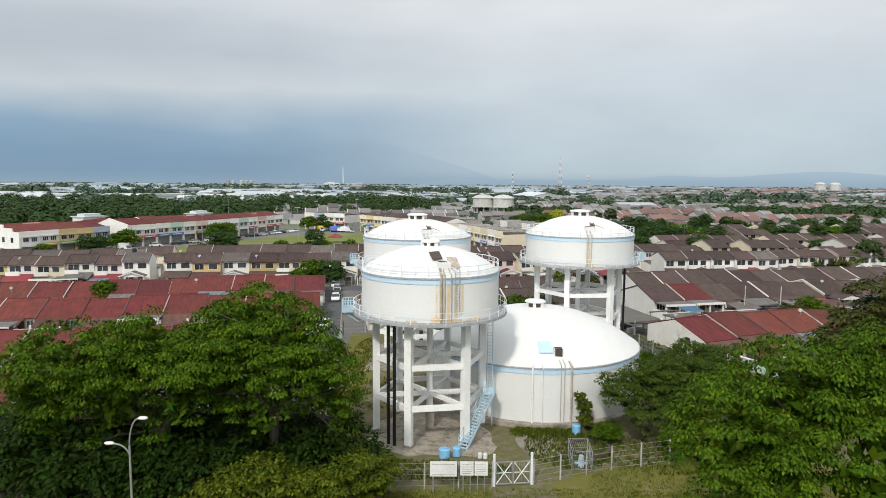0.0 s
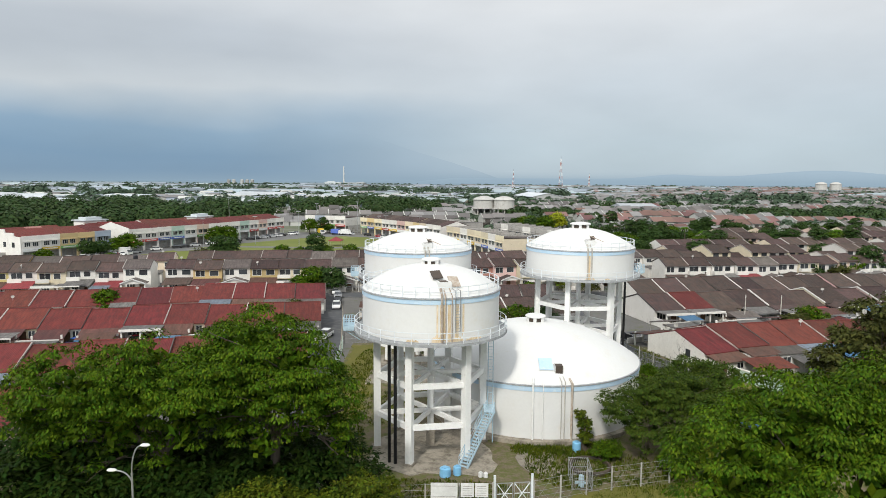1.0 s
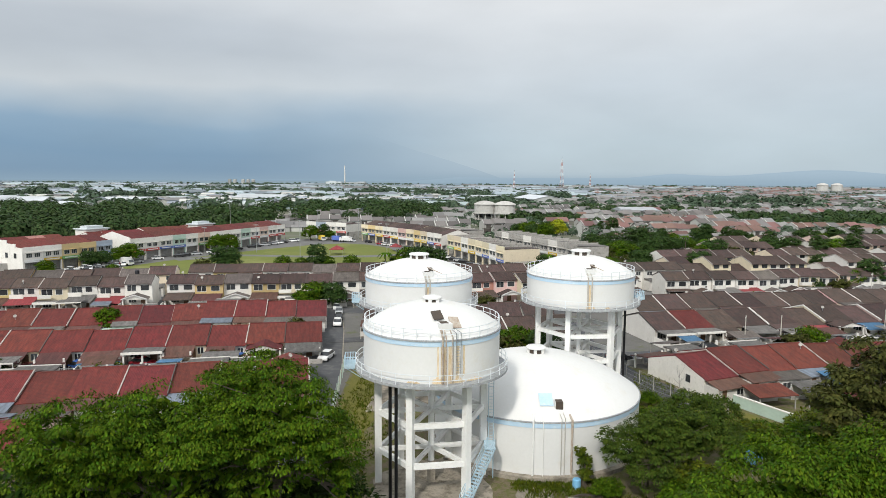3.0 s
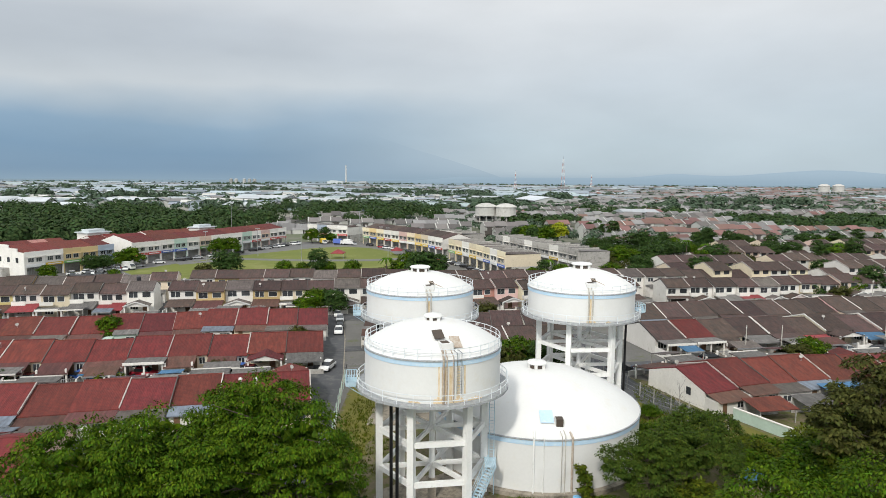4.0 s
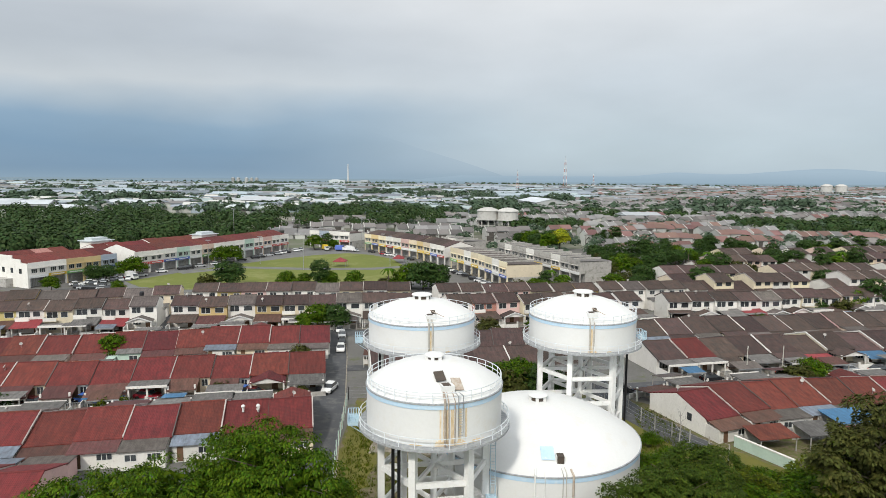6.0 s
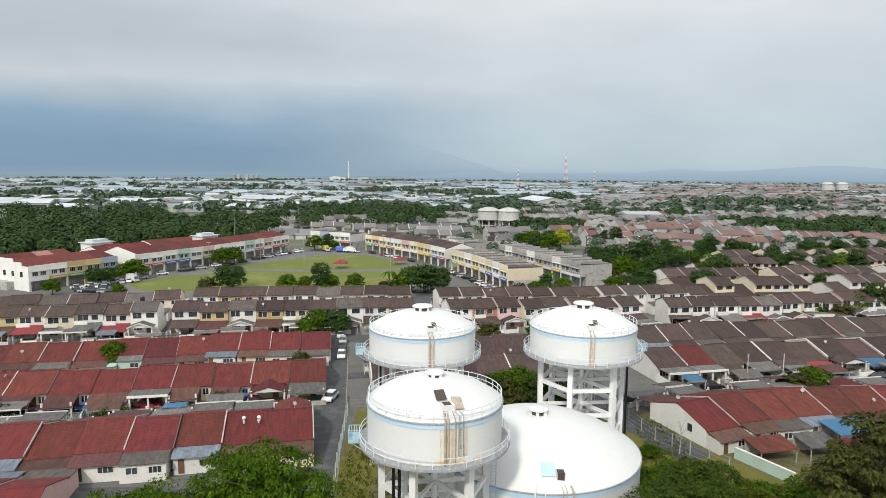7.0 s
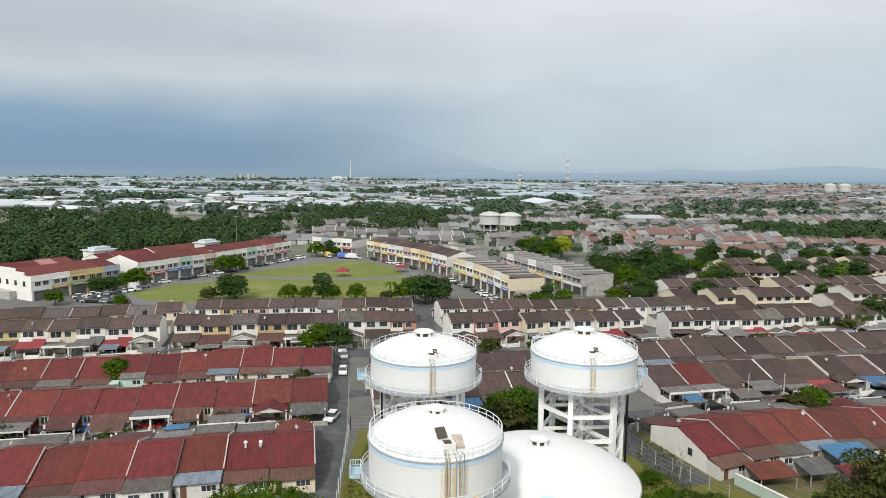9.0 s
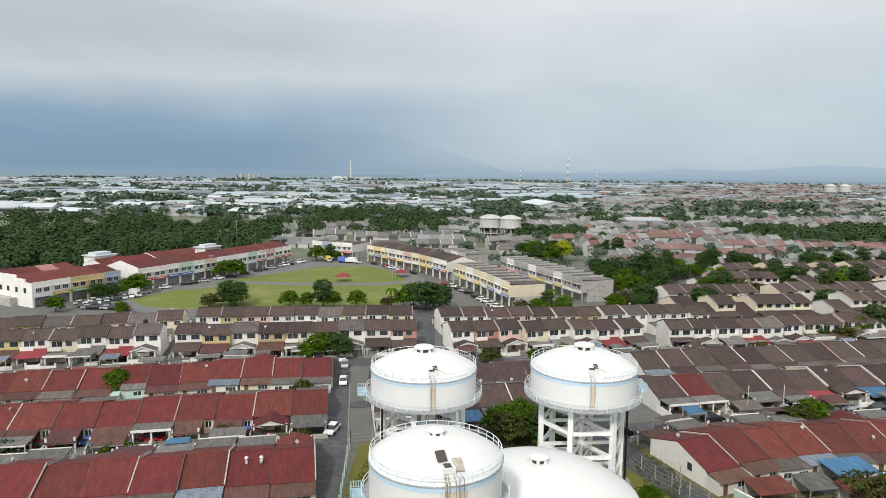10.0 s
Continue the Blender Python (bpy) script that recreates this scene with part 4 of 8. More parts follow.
        window(h, 0.7, e, 1.0, 1.6, 0.95, 1, 1)
        part("yard_room", S().box(w - 1.7, w - 0.1, yb + 1.0, yb + 3.4, -0.2, 1.9), M_WALL_GREEN, h)
    return h


def two_storey(label, roof, wall, porch, w=6.3, cap=None, ridge=7.0, eave=5.6, balcony=True):
    """A double-storey terraced house with its ridge over y = 0 and its front to -y."""
    h = thing("double_storey_house", label, "house", "double-storey terraces")
    cap = cap or M_CAP_PALE
    yf, yb = -3.7, 3.7
    part("wall", S().prism([(yf, -0.3), (yb, -0.3), (yb, eave - 0.13), (0, ridge - 0.15), (yf, eave - 0.13)], 0.01, w - 0.01), wall, h)
    gable_roof(h, w, yf, yb, eave, eave, ridge, roof, over=0.5)
    party_cap(h, yf, yb, eave, eave, ridge, cap, 0.4)
    window(h, 0.5, yf, 3.65, 2.5 if balcony else 2.1, 1.45, -1, 1)
    window(h, 3.6, yf, 3.75, 1.6 if balcony else 2.0, 1.3, -1, 0)
    window(h, 0.7, yb, 3.8, 1.5, 1.1, 1, 1)
    window(h, 3.7, yb, 3.8, 1.7, 1.1, 1, 1)
    window(h, 0.7, yf, 0.9, 1.9, 1.3, -1, 2)
    part("door", S().box(3.6, 4.7, yf - 0.04, yf, 0.1, 2.2), M_WOOD_DOOR, h, "dark wooden door")
    if balcony:
        part("balcony_slab", S().box(0.05, 3.0, yf - 1.2, yf - 0.08, 3.0, 3.15), wall, h)
        part("balcony_wall", S().box(0.05, 3.0, yf - 1.2, yf - 1.08, 3.15, 3.95).box(0.05, 0.15, yf - 1.08, yf - 0.08, 3.15, 3.95), M_WALL_WHITE, h)
    pf = yf - 4.2
    mid = w / 2
    if porch == "gable":
        s = S().slab((0.2, pf - 0.3, 2.5), (mid, pf - 0.3, 3.5), (mid, yf - 1.3, 3.5), (0.2, yf - 1.3, 2.5), 0.12)
        s.slab((mid, pf - 0.3, 3.5), (w - 0.2, pf - 0.3, 2.5), (w - 0.2, yf - 1.3, 2.5), (mid, yf - 1.3, 3.5), 0.12)
        part("porch_roof", s, roof, h)
        part("porch_gable", S().solid([(0.45, pf, 2.35), (w - 0.45, pf, 2.35), (mid, pf, 3.34), (0.45, pf + 0.15, 2.35), (w - 0.45, pf + 0.15, 2.35), (mid, pf + 0.15, 3.34)], ((0, 1, 2), (5, 4, 3), (0, 3, 4, 1), (1, 4, 5, 2), (2, 5, 3, 0))), M_WALL_WHITE, h)
        for x in (0.2, w - 0.2):
            part("barge_board", S().beam((x, pf - 0.33, 2.47), (mid, pf - 0.33, 3.47), 0.06, 0.24), M_FRAME, h, "white barge board")
    elif porch == "flat":
        part("porch_roof", S().box(0.15, w - 0.15, pf, yf - 1.25, 2.5, 2.7), M_ROOF_GREY, h)
        part("porch_beam", S().box(0.1, w - 0.1, pf - 0.14, pf, 2.4, 2.9), M_WALL_WHITE, h)
    else:
        m = {"tiled": roof, "signal": M_ROOF_SIGNAL, "grey": M_ROOF_GREY, "red": M_ROOF_FADED}[porch]
        part("porch_roof", S().slab((0.1, pf - 0.7, 2.3), (w - 0.1, pf - 0.7, 2.3), (w - 0.1, yf - 0.1, 3.2), (0.1, yf - 0.1, 3.2), 0.1), m, h)
        part("porch_beam", S().box(0.2, w - 0.2, pf - 0.1, pf + 0.1, 2.05, 2.28), M_WALL_WHITE, h)
    for c in (0.5, w - 0.5):
        part("porch_column", S().box(c - 0.16, c + 0.16, pf, pf + 0.3, 0, 2.42), M_WALL_WHITE, h)
    part("porch_floor", S().box(0.05, w - 0.05, pf - 1.6, yf, -0.2, 0.10), M_CONCRETE, h)
    fence(h, w, pf - 1.5, M_WALL_WHITE, porch in ("gable", "flat"))
    part("side_wall", S().box(-0.07, 0.07, pf - 1.5, yf, 0, 1.6), M_WALL_WHITE, h)
    # back yard wall and kitchen
    part("kitchen_wall", S().box(2.6, w - 0.1, yb, yb + 2.4, -0.2, 2.5), M_WALL_WHITE, h)
    part("kitchen_roof", S().slab((2.4, yb, 3.0), (w, yb, 3.0), (w, yb + 2.8, 2.55), (2.4, yb + 2.8, 2.55), 0.08), M_ROOF_GREY, h)
    return h


def simple_house(label, roof, wall, ridge, eave, w=6.4):
    """A terraced house farther off: walls, roof, porch and windows."""
    h = thing("terrace_house", label, "house", "terraces farther off")
    part("wall", S().prism([(-5, -0.3), (5, -0.3), (5, eave - 0.13), (0, ridge - 0.15), (-5, eave - 0.13)], 0.01, w - 0.01), wall, h)
    gable_roof(h, w, -5, 5, eave, eave, ridge, roof, over=0.6)
    party_cap(h, -5, 5, eave, eave, ridge, M_CAP_PALE, 0.5)
    part("porch_roof", S().slab((0.1, -9.2, 2.2), (w - 0.1, -9.2, 2.2), (w - 0.1, -5, 2.9), (0.1, -5, 2.9), 0.1), roof, h)
    for c in (0.5, w - 0.5):
        part("porch_column", S().box(c - 0.16, c + 0.16, -8.9, -8.6, 0, 2.25), M_WALL_WHITE, h)
    part("front_wall", S().box(0, w, -10.6, -10.45, 0, 1.1), M_WALL_WHITE, h)
    for z in ((1.0, 3.8) if eave > 4 else (1.0,)):
        for x in (0.7, 3.7):
            part("window", S().box(x, x + 1.8, -5.04, -5, z, z + 1.2), M_GLASS, h, "dark window")
    if eave > 4:
        part("window", S().box(1.2, 3.0, 5, 5.04, 3.9, 5.0), M_GLASS, h, "dark window")
    return h


PROTOS = []


def keep(ob):
    PROTOS.append(ob)
    return ob


def single_set(roof, tone):
    names = {"tiled": "tiled porch", "gable": "gabled porch", "flat": "flat concrete porch", "blue": "blue awning", "signal": "red awning", "grey": "grey awning", "wide": "wide tiled porch"}
    out = []
    for porch, back, wall, cap, top in (
        ("tiled", "extension", M_WALL_WHITE, M_CAP, roof), ("flat", "lean", M_WALL_WHITE, M_CAP, roof), ("gable", "lean", M_WALL_CREAM, M_CAP_PALE, roof),
        ("grey", "extension", M_WALL_WHITE, M_CAP, roof), ("tiled", "lean", M_WALL_CREAM, M_CAP_PALE, roof), ("blue", "plain", M_WALL_WHITE, M_CAP, roof),
        ("flat", "blue", M_WALL_WHITE, M_CAP_PALE, roof), ("signal", "extension", M_WALL_PINK, M_CAP_PALE, roof),
        ("wide", "mint", M_WALL_WHITE, M_CAP, roof), ("wide", "lean", M_WALL_WHITE, M_CAP_PALE, roof),
    ):
        out.append(keep(terrace_house(f"single-storey terraced house with {tone} tiled roof and {names[porch]}", top, wall, porch, back, cap=M_WALL_WHITE if roof is M_ROOF_BROWN and cap is M_CAP_PALE else cap)))
    return out


def double_set(roof, tone):
    out = []
    for porch, wall, balcony, top, cap in (
        ("gable", M_WALL_WHITE, True, roof, M_CAP_PALE), ("tiled", M_WALL_WHITE, False, roof, M_CAP), ("flat", M_WALL_CREAM, True, roof, M_CAP_PALE), ("signal", M_WALL_WHITE, True, roof, M_CAP),
        ("gable", M_WALL_PINK, False, roof, M_CAP_PALE), ("red", M_WALL_OCHRE, False, roof, M_CAP), ("grey", M_WALL_WHITE, True, roof, M_CAP), ("gable", M_WALL_WHITE, False, M_ROOF_DULL, M_CAP_PALE), ("tiled", M_WALL_ROSE, True, roof, M_CAP)):
        out.append(keep(two_storey(f"double-storey terraced house with {tone if top is roof else 'dull grey'} tiled roof and a car porch", top, wall, porch, balcony=balcony, cap=cap)))
    return out


RED_SINGLES = single_set(M_ROOF_RED, "red")
BROWN_SINGLES = single_set(M_ROOF_BROWN, "dark brown")
DOUBLES = double_set(M_ROOF_BROWN, "dark brown")
RED_DOUBLE = keep(two_storey("double-storey terraced house with red tiled roof and red porch", M_ROOF_RED, M_WALL_PINK, "red"))
FAR_SET = [keep(simple_house(f"terraced house with {n} tiled roof farther off", r, wl, rd, ev)) for n, r, wl, rd, ev in (
    ("brown", M_ROOF_BROWN, M_WALL_WHITE, 7.0, 5.3), ("brown", M_ROOF_BROWN, M_WALL_CREAM, 7.0, 5.3), ("brown", M_ROOF_BROWN, M_WALL_WHITE, 4.7, 3.0),
    ("brown", M_ROOF_BROWN, M_WALL_PINK, 7.0, 5.3), ("red", M_ROOF_RED, M_WALL_WHITE, 4.7, 3.0), ("pink", M_ROOF_PINK, M_WALL_WHITE, 7.0, 5.3))]


def place(proto, m):
    return copy_thing(proto, m)


HOUSES = []
TURNED = {}


def facing(proto, north):
    """The house with windows and doors only on the side that looks over the estate roads towards the tanks."""
    key = (proto.name, north)
    if key not in TURNED:
        p = keep(copy_thing(proto, Matrix()))
        drop = []
        for c in p.children:
            if c.name.split(".")[0] in ("window", "door", "back_door") and (c.data.vertices[0].co.y < 0) == north:
                drop += [c, *c.children]
        bpy.data.batch_remove(drop)
        TURNED[key] = p
    return TURNED[key]


def row(pts, protos, north, seed, w=6.3, skew=0.0, order=None):
    """Houses side by side along the ridge line pts; north: their fronts look away to +y; skew: each is turned on its plot."""
    rng = random.Random(seed)
    pts = [Vector(p) for p in pts]
    total = sum((b - a).length for a, b in zip(pts, pts[1:]))
    n = round(total / w)
    house_w, w = w, total / n

    def along(s):
        for a, b in zip(pts, pts[1:]):
            if s <= (b - a).length or b is pts[-1]:
                return a + (b - a).normalized() * s
            s -= (b - a).length

    last = None
    for k in range(n):
        p, q = along(k * w), along((k + 1) * w)
        a = math.degrees(math.atan2(q.y - p.y, q.x - p.x))
        o = q if north else p
        if order:
            pick = protos[order[k % len(order)]]
        else:
            pick = rng.choice([c for c in protos if c is not last])
        last = pick
        two = pick.name.startswith("double")
        dz = rng.uniform(-0.38, 0.3) if two else rng.uniform(-0.3, 0.26)
        j = rng.uniform(-0.75, 0.75) if two else rng.uniform(-0.45, 0.45)
        m = pose(o.x, o.y, dz, 0, 0, a + skew + (180 if north else 0)) @ pose(0, j, 0, 0, rng.uniform(-0.7, 0.7), rng.uniform(-0.6, 0.6)) @ Matrix.Diagonal((w / house_w * (1 - 0.0006 * skew * skew * 0.25), 1, 1, 1))
        HOUSES.append((place(facing(pick, north), m), m))


# rows from the tank compound to the playing field
row([(-66, 81.0), (-55.3, 83.3), (-38.7, 86.9), (-19.6, 91.0)], RED_SINGLES, True, 3, order=(1, 6, 4, 9, 3, 6, 1, 2))
row([(-84, 101.9), (-71.7, 105.0), (-46.6, 111.0), (-22.4, 115.4)], RED_SINGLES, False, 5, order=(0, 9, 4, 0, 8, 1, 4, 0, 2, 3, 9, 6, 2, 3, 1))
row([(-96, 119.7), (-87.4, 122.0), (-62.5, 128.3), (-48.6, 132.0), (-25.4, 136.2)], RED_SINGLES, True, 8, order=(0, 4, 9, 7, 1, 8, 4, 9, 6, 2, 3, 0, 9))
row([(-110, 144.6), (-102.5, 146.4), (-69.5, 153.6)], DOUBLES, False, 12)
row([(-66.3, 154.6), (-53.9, 156.6), (-27.9, 160.8), (-9.2, 163.2)], DOUBLES + [RED_DOUBLE], False, 14)
row([(-122, 155.7), (-105, 160.5), (-70.8, 169.6)], DOUBLES, True, 17)
row([(-68.4, 172.6), (-59.9, 174.2), (-30.7, 177.6), (-11.0, 179.4)], DOUBLES, True, 19)
row([(-16.8, 133.2), (15.6, 134.6), (21.5, 135.2)], BROWN_SINGLES, False, 23, order=(1, 3, 6, 8, 1, 3))
row([(-14.4, 115.8), (0, 118.2), (22.5, 122.6)], BROWN_SINGLES, False, 25)
row([(-1.4, 162.6), (14, 163.6), (48.0, 166.2)], DOUBLES, False, 28, skew=13, order=(0, 8, 4, 2, 6, 0, 3, 1))
row([(-4.2, 179.8), (15, 181.0), (38, 182.6), (72, 187)], DOUBLES, True, 31, skew=11, order=(0, 1, 6, 4, 2, 1, 5, 0, 7, 3, 1, 6))
row([(54.5, 166.4), (69.3, 168.4), (85.7, 172.0), (128, 181.5)], DOUBLES, False, 33, order=(1, 0, 6, 3, 7, 0, 2, 1, 4, 6, 0, 8))
red_end = len(HOUSES)
row([(34.0, 95.8), (45.5, 100.3), (54.9, 102.6), (71, 104.6), (80, 106.4)], RED_SINGLES, True, 36, order=(9, 1, 0, 6, 3, 4, 2, 1))
row([(37.2, 125.0), (51.2, 128.6), (62.5, 131.0), (91.3, 136.2), (104, 138.8)], BROWN_SINGLES + RED_SINGLES, False, 38, order=(1, 16, 4, 3, 9, 7, 2, 5, 7, 0, 3))
row([(40.0, 144.2), (59.0, 147.6), (83.9, 153.2), (104.4, 157.0), (118, 159.8)], BROWN_SINGLES, True, 41)
row([(-66, 62.5), (-43.5, 66.8)], RED_SINGLES, False, 43)
part("end_window", S().box(6.3, 6.36, 2.4, 3.3, 1.5, 2.6), M_GLASS, HOUSES[red_end][0], "small dark window in the end gable")

# the nearest rows of the estate farther off
far = random.Random(77)
for k, (y0, x0, x1, kind) in enumerate(((198, 66, 150, 0), (217, 70, 160, 0), (243, 92, 200, 1), (264, 112, 230, 1))):
    x = x0
    while x < x1:
        run = far.randint(5, 8) * 6.4
        row([(x, y0 + 0.2 * (x - 66)), (x + run, y0 + 0.2 * (x + run - 66))], FAR_SET[:4] if kind else FAR_SET[:3] + FAR_SET[:2], k % 2 == 1, 100 + k * 31 + int(x), 6.4)
        x += run + far.uniform(6, 12)

# ---- shops round the playing field ----
def shop(label, wall, roof, sign, w, depth, high, pitched):
    h = thing("shop_house", label, "shop house", "shops round the field")
    part("upper_wall", S().box(0.01, w - 0.01, 0, depth, 3.4, high), wall, h)
    part("lower_wall", S().box(0.01, w - 0.01, 2.4, depth - 0.05, -0.3, 3.4), M_WALL_GREY, h)
    sh = S().bars(0.4, w - 0.4, 0.05, 2.7, 2.34, 2.4, 9, 0.16, 0.12)
    part("shutter", sh, M_STEEL, h, "roller shutter front")
    for x in (0.2, w - 0.2):
        part("column", S().box(x - 0.2, x + 0.2, 0.05, 0.45, -0.2, 3.4), wall, h)
    part("signboard", S().box(0.15, w - 0.15, -0.14, 0, 3.1, 4.0), sign, h, "coloured shop signboard")
    part("lettering_bar", S().box(0.9, w - 0.9, -0.165, -0.14, 3.4, 3.7), M_FRAME, h)
    for x in (0.8, w / 2 + 0.3):
        window(h, x, 0, 4.6, w / 2 - 1.2, 1.4, -1, 2)
    part("sun_hood", S().box(0.4, w - 0.4, -0.7, 0, 6.15, 6.3), wall, h)
    part("parapet", S().box(0.0, w, -0.12, 0.18, high - 0.6, high + 1.0), wall, h)
    if pitched:
        z = high + 0.5
        s = S().slab((0, 0.2, z), (w, 0.2, z), (w, depth * 0.55, z + 2.1), (0, depth * 0.55, z + 2.1), 0.15)
        s.slab((0, depth * 0.55, z + 2.1), (w, depth * 0.55, z + 2.1), (w, depth + 0.4, z - 0.2), (0, depth + 0.4, z - 0.2), 0.15)
        part("roof", s, roof, h)
        part("gable_infill", S().prism([(0.2, high), (depth, high), (depth, z - 0.3), (depth * 0.55, z + 1.9), (0.2, z - 0.2)], 0.02, w - 0.02), wall, h)
    else:
        part("roof", S().slab((0, 0.18, high + 0.5), (w, 0.18, high + 0.5), (w, depth, high + 0.1), (0, depth, high + 0.1), 0.15), roof, h)
        part("roof_upstand", S().box(-0.09, 0.09, 0.2, depth, high, high + 0.75), M_WALL_GREY, h)
    window(h, 1.0, depth, 4.4, 1.8, 1.2, 1, 1)
    return h


M_SIGN_RED = mat("red_sign", (0.50, 0.07, 0.06), rough=0.5, vary=0.2)
M_SIGN_BLUE = mat("blue_sign", (0.10, 0.16, 0.48), rough=0.5, vary=0.2)
M_SIGN_GREEN = mat("green_sign", (0.20, 0.42, 0.14), rough=0.5, vary=0.2)
M_SIGN_YELLOW = mat("yellow_sign", (0.75, 0.52, 0.05), rough=0.5, vary=0.2)
M_SIGN_WHITE = mat("white_sign", (0.75, 0.75, 0.74), rough=0.5, vary=0.1)
SIGNS = (M_SIGN_WHITE, M_SIGN_RED, M_SIGN_YELLOW, M_SIGN_BLUE, M_SIGN_WHITE, M_SIGN_GREEN)
shop_rng = random.Random(5)


def shop_row(pts, walls, roof, depth, high, pitched, w=6.1, what="red tiled roof"):
    pts = [Vector(p) for p in pts]
    total = sum((b - a).length for a, b in zip(pts, pts[1:]))
    n = int(total / w)

    def along(s):
        for a, b in zip(pts, pts[1:]):
            if s <= (b - a).length or b is pts[-1]:
                return a + (b - a).normalized() * s
            s -= (b - a).length

    made = {}
    for k in range(n):
        p, q = along(k * w), along((k + 1) * w)
        wall, sign = walls[k % len(walls)], SIGNS[shop_rng.randrange(6)]
        key = (wall.name, sign.name)
        if key not in made:
            tone = wall.name.split("_")[0]
            made[key] = keep(shop(f"two-storey {tone} shop house with {what} and signboard", wall, roof, sign, w, depth, high, pitched))
        copy_thing(made[key], pose(p.x, p.y, shop_rng.uniform(-0.05, 0.05), 0, 0, math.degrees(math.atan2(q.y - p.y, q.x - p.x))))


shop_row([(-132.2, 201.5), (-117.4, 230.0)], (M_WALL_WHITE, M_WALL_WHITE, M_WALL_YELLOW, M_WALL_YELLOW, M_WALL_BLUE), M_ROOF_RED, 19, 7.0, True)
shop_row([(-113.4, 232.0), (-96.0, 266.0), (-76.0, 312.0)], (M_WALL_WHITE, M_WALL_WHITE, M_WALL_WHITE, M_WALL_GREEN, M_WALL_WHITE, M_WALL_PINK), M_ROOF_RED, 17, 7.0, True)
shop_row([(-71.5, 330.5), (-46.0, 318.0)], (M_WALL_WHITE, M_WALL_BLUE, M_WALL_WHITE, M_WALL_WHITE), M_ROOF_BROWN, 14, 7.2, False, what="low grey roof")
shop_row([(-41.6, 316.0), (-15.0, 284.0), (-1.5, 260.5)], (M_WALL_CREAM, M_WALL_YELLOW, M_WALL_CREAM, M_WALL_WHITE, M_WALL_WHITE, M_WALL_PINK), M_ROOF_BROWN, 14, 7.0, True, what="brown roof")
shop_row([(0.2, 256.5), (10.0, 235.0), (19.2, 209.5)], (M_WALL_CREAM, M_WALL_CREAM, M_WALL_WHITE, M_WALL_CREAM), M_ROOF_DULL, 13, 7.4, False, what="low dull brown roof")
shop_row([(20.5, 277), (30.0, 254.0), (44.5, 220.0)], (M_WALL_GREY, M_WALL_WHITE, M_WALL_GREY), M_ROOF_GREY, 13, 7.4, False, what="flat grey roof")
shop_row([(-4.0, 300), (8.0, 281.0)], (M_WALL_GREY, M_WALL_WHITE), M_ROOF_GREY, 12, 7.4, False, what="flat grey roof")
# stepped white end wall of the first block, and the firewall between the two
ew = thing("shop_end_wall", "stepped white end wall of the shop row with shuttered windows", "wall")
a = math.degrees(math.atan2(28.5, 14.0))
ew.matrix_basis = pose(-132.2, 201.5, 0, 0, 0, a)
part("wall_panel", S().box(-0.35, -0.05, 0, 19.2, -0.3, 7.8).box(-0.35, -0.05, 3.5, 19.2, 7.8, 8.9).box(-0.35, -0.05, 8, 17, 8.9, 9.9), M_WALL_WHITE, ew)
for y in (3.0, 7.5, 12.0, 16.0):
    part("window", S().box(-0.42, -0.35, y, y + 1.3, 4.4, 6.0), M_GLASS, ew, "dark window")
part("lean_to", S().box(-2.6, -0.35, 8, 19, -0.2, 2.6), M_WALL_GREY, ew)
fw = thing("shop_fire_wall", "tall white gable wall between the shop rows", "wall", at=pose(-113.4, 232.0, 0, 0, 0, math.degrees(math.atan2(33, 16.4))))
part("wall_panel", S().prism([(-0.4, -0.2), (17.4, -0.2), (17.4, 7.8), (9.4, 10.3), (-0.4, 8.3)], -0.4, -0.05), M_WALL_WHITE, fw)

# roofs of the blocks behind the first shops
def back_block(at, w, depth, high, roof, label):
    h = thing("rear_block", label, "building", "blocks behind the shops", at)
    part("wall", S().prism([(0, -0.3), (depth, -0.3), (depth, high), (depth / 2, high + 1.9), (0, high)], 0.02, w - 0.02), M_WALL_WHITE, h)
    s = S().slab((0, -0.5, high - 0.1), (w, -0.5, high - 0.1), (w, depth / 2, high + 2.1), (0, depth / 2, high + 2.1), 0.15)
    s.slab((0, depth / 2, high + 2.1), (w, depth / 2, high + 2.1), (w, depth + 0.5, high - 0.1), (0, depth + 0.5, high - 0.1), 0.15)
    part("roof", s, roof, h)


for k in range(5):
    back_block(pose(-153.5 + 0.46 * 6.1 * k, 212.5 + 0.887 * 6.1 * k, shop_rng.uniform(-0.3, 0.3), 0, 0, 62.6), 6.05, 14, 6.8, M_ROOF_RED if k != 3 else M_ROOF_PINK, "white block with a red tiled roof behind the shops")
for k in range(9):
    back_block(pose(-133.0 + 0.42 * 6.1 * k, 246.0 + 0.906 * 6.1 * k, shop_rng.uniform(-0.3, 0.3), 0, 0, 65), 6.05, 13, 6.6, M_ROOF_RED, "white block with a red tiled roof behind the shops")
for x, y, w, d, z, a in ((-139.0, 250.0, 9, 7, 9.6, 62.6), (-108.5, 283.0, 9, 6, 9.4, 65)):
    ph = thing("roof_house", "white rooftop room with a pale overhanging roof", "building", "rooms behind the shops", pose(x, y, 0, 0, 0, a))
    part("wall", S().box(0, w, 0, d, -0.2, z), M_WALL_WHITE, ph)
    part("roof", S().box(-0.6, w + 0.6, -0.6, d + 0.6, z, z + 0.35).box(1.2, w - 1.2, 1.2, d - 1.2, z + 0.35, z + 1.3), M_FACTORY, ph)
    part("window", S().box(0.8, w - 0.8, -0.05, 0, z - 2.2, z - 0.9), M_GLASS, ph, "dark window")

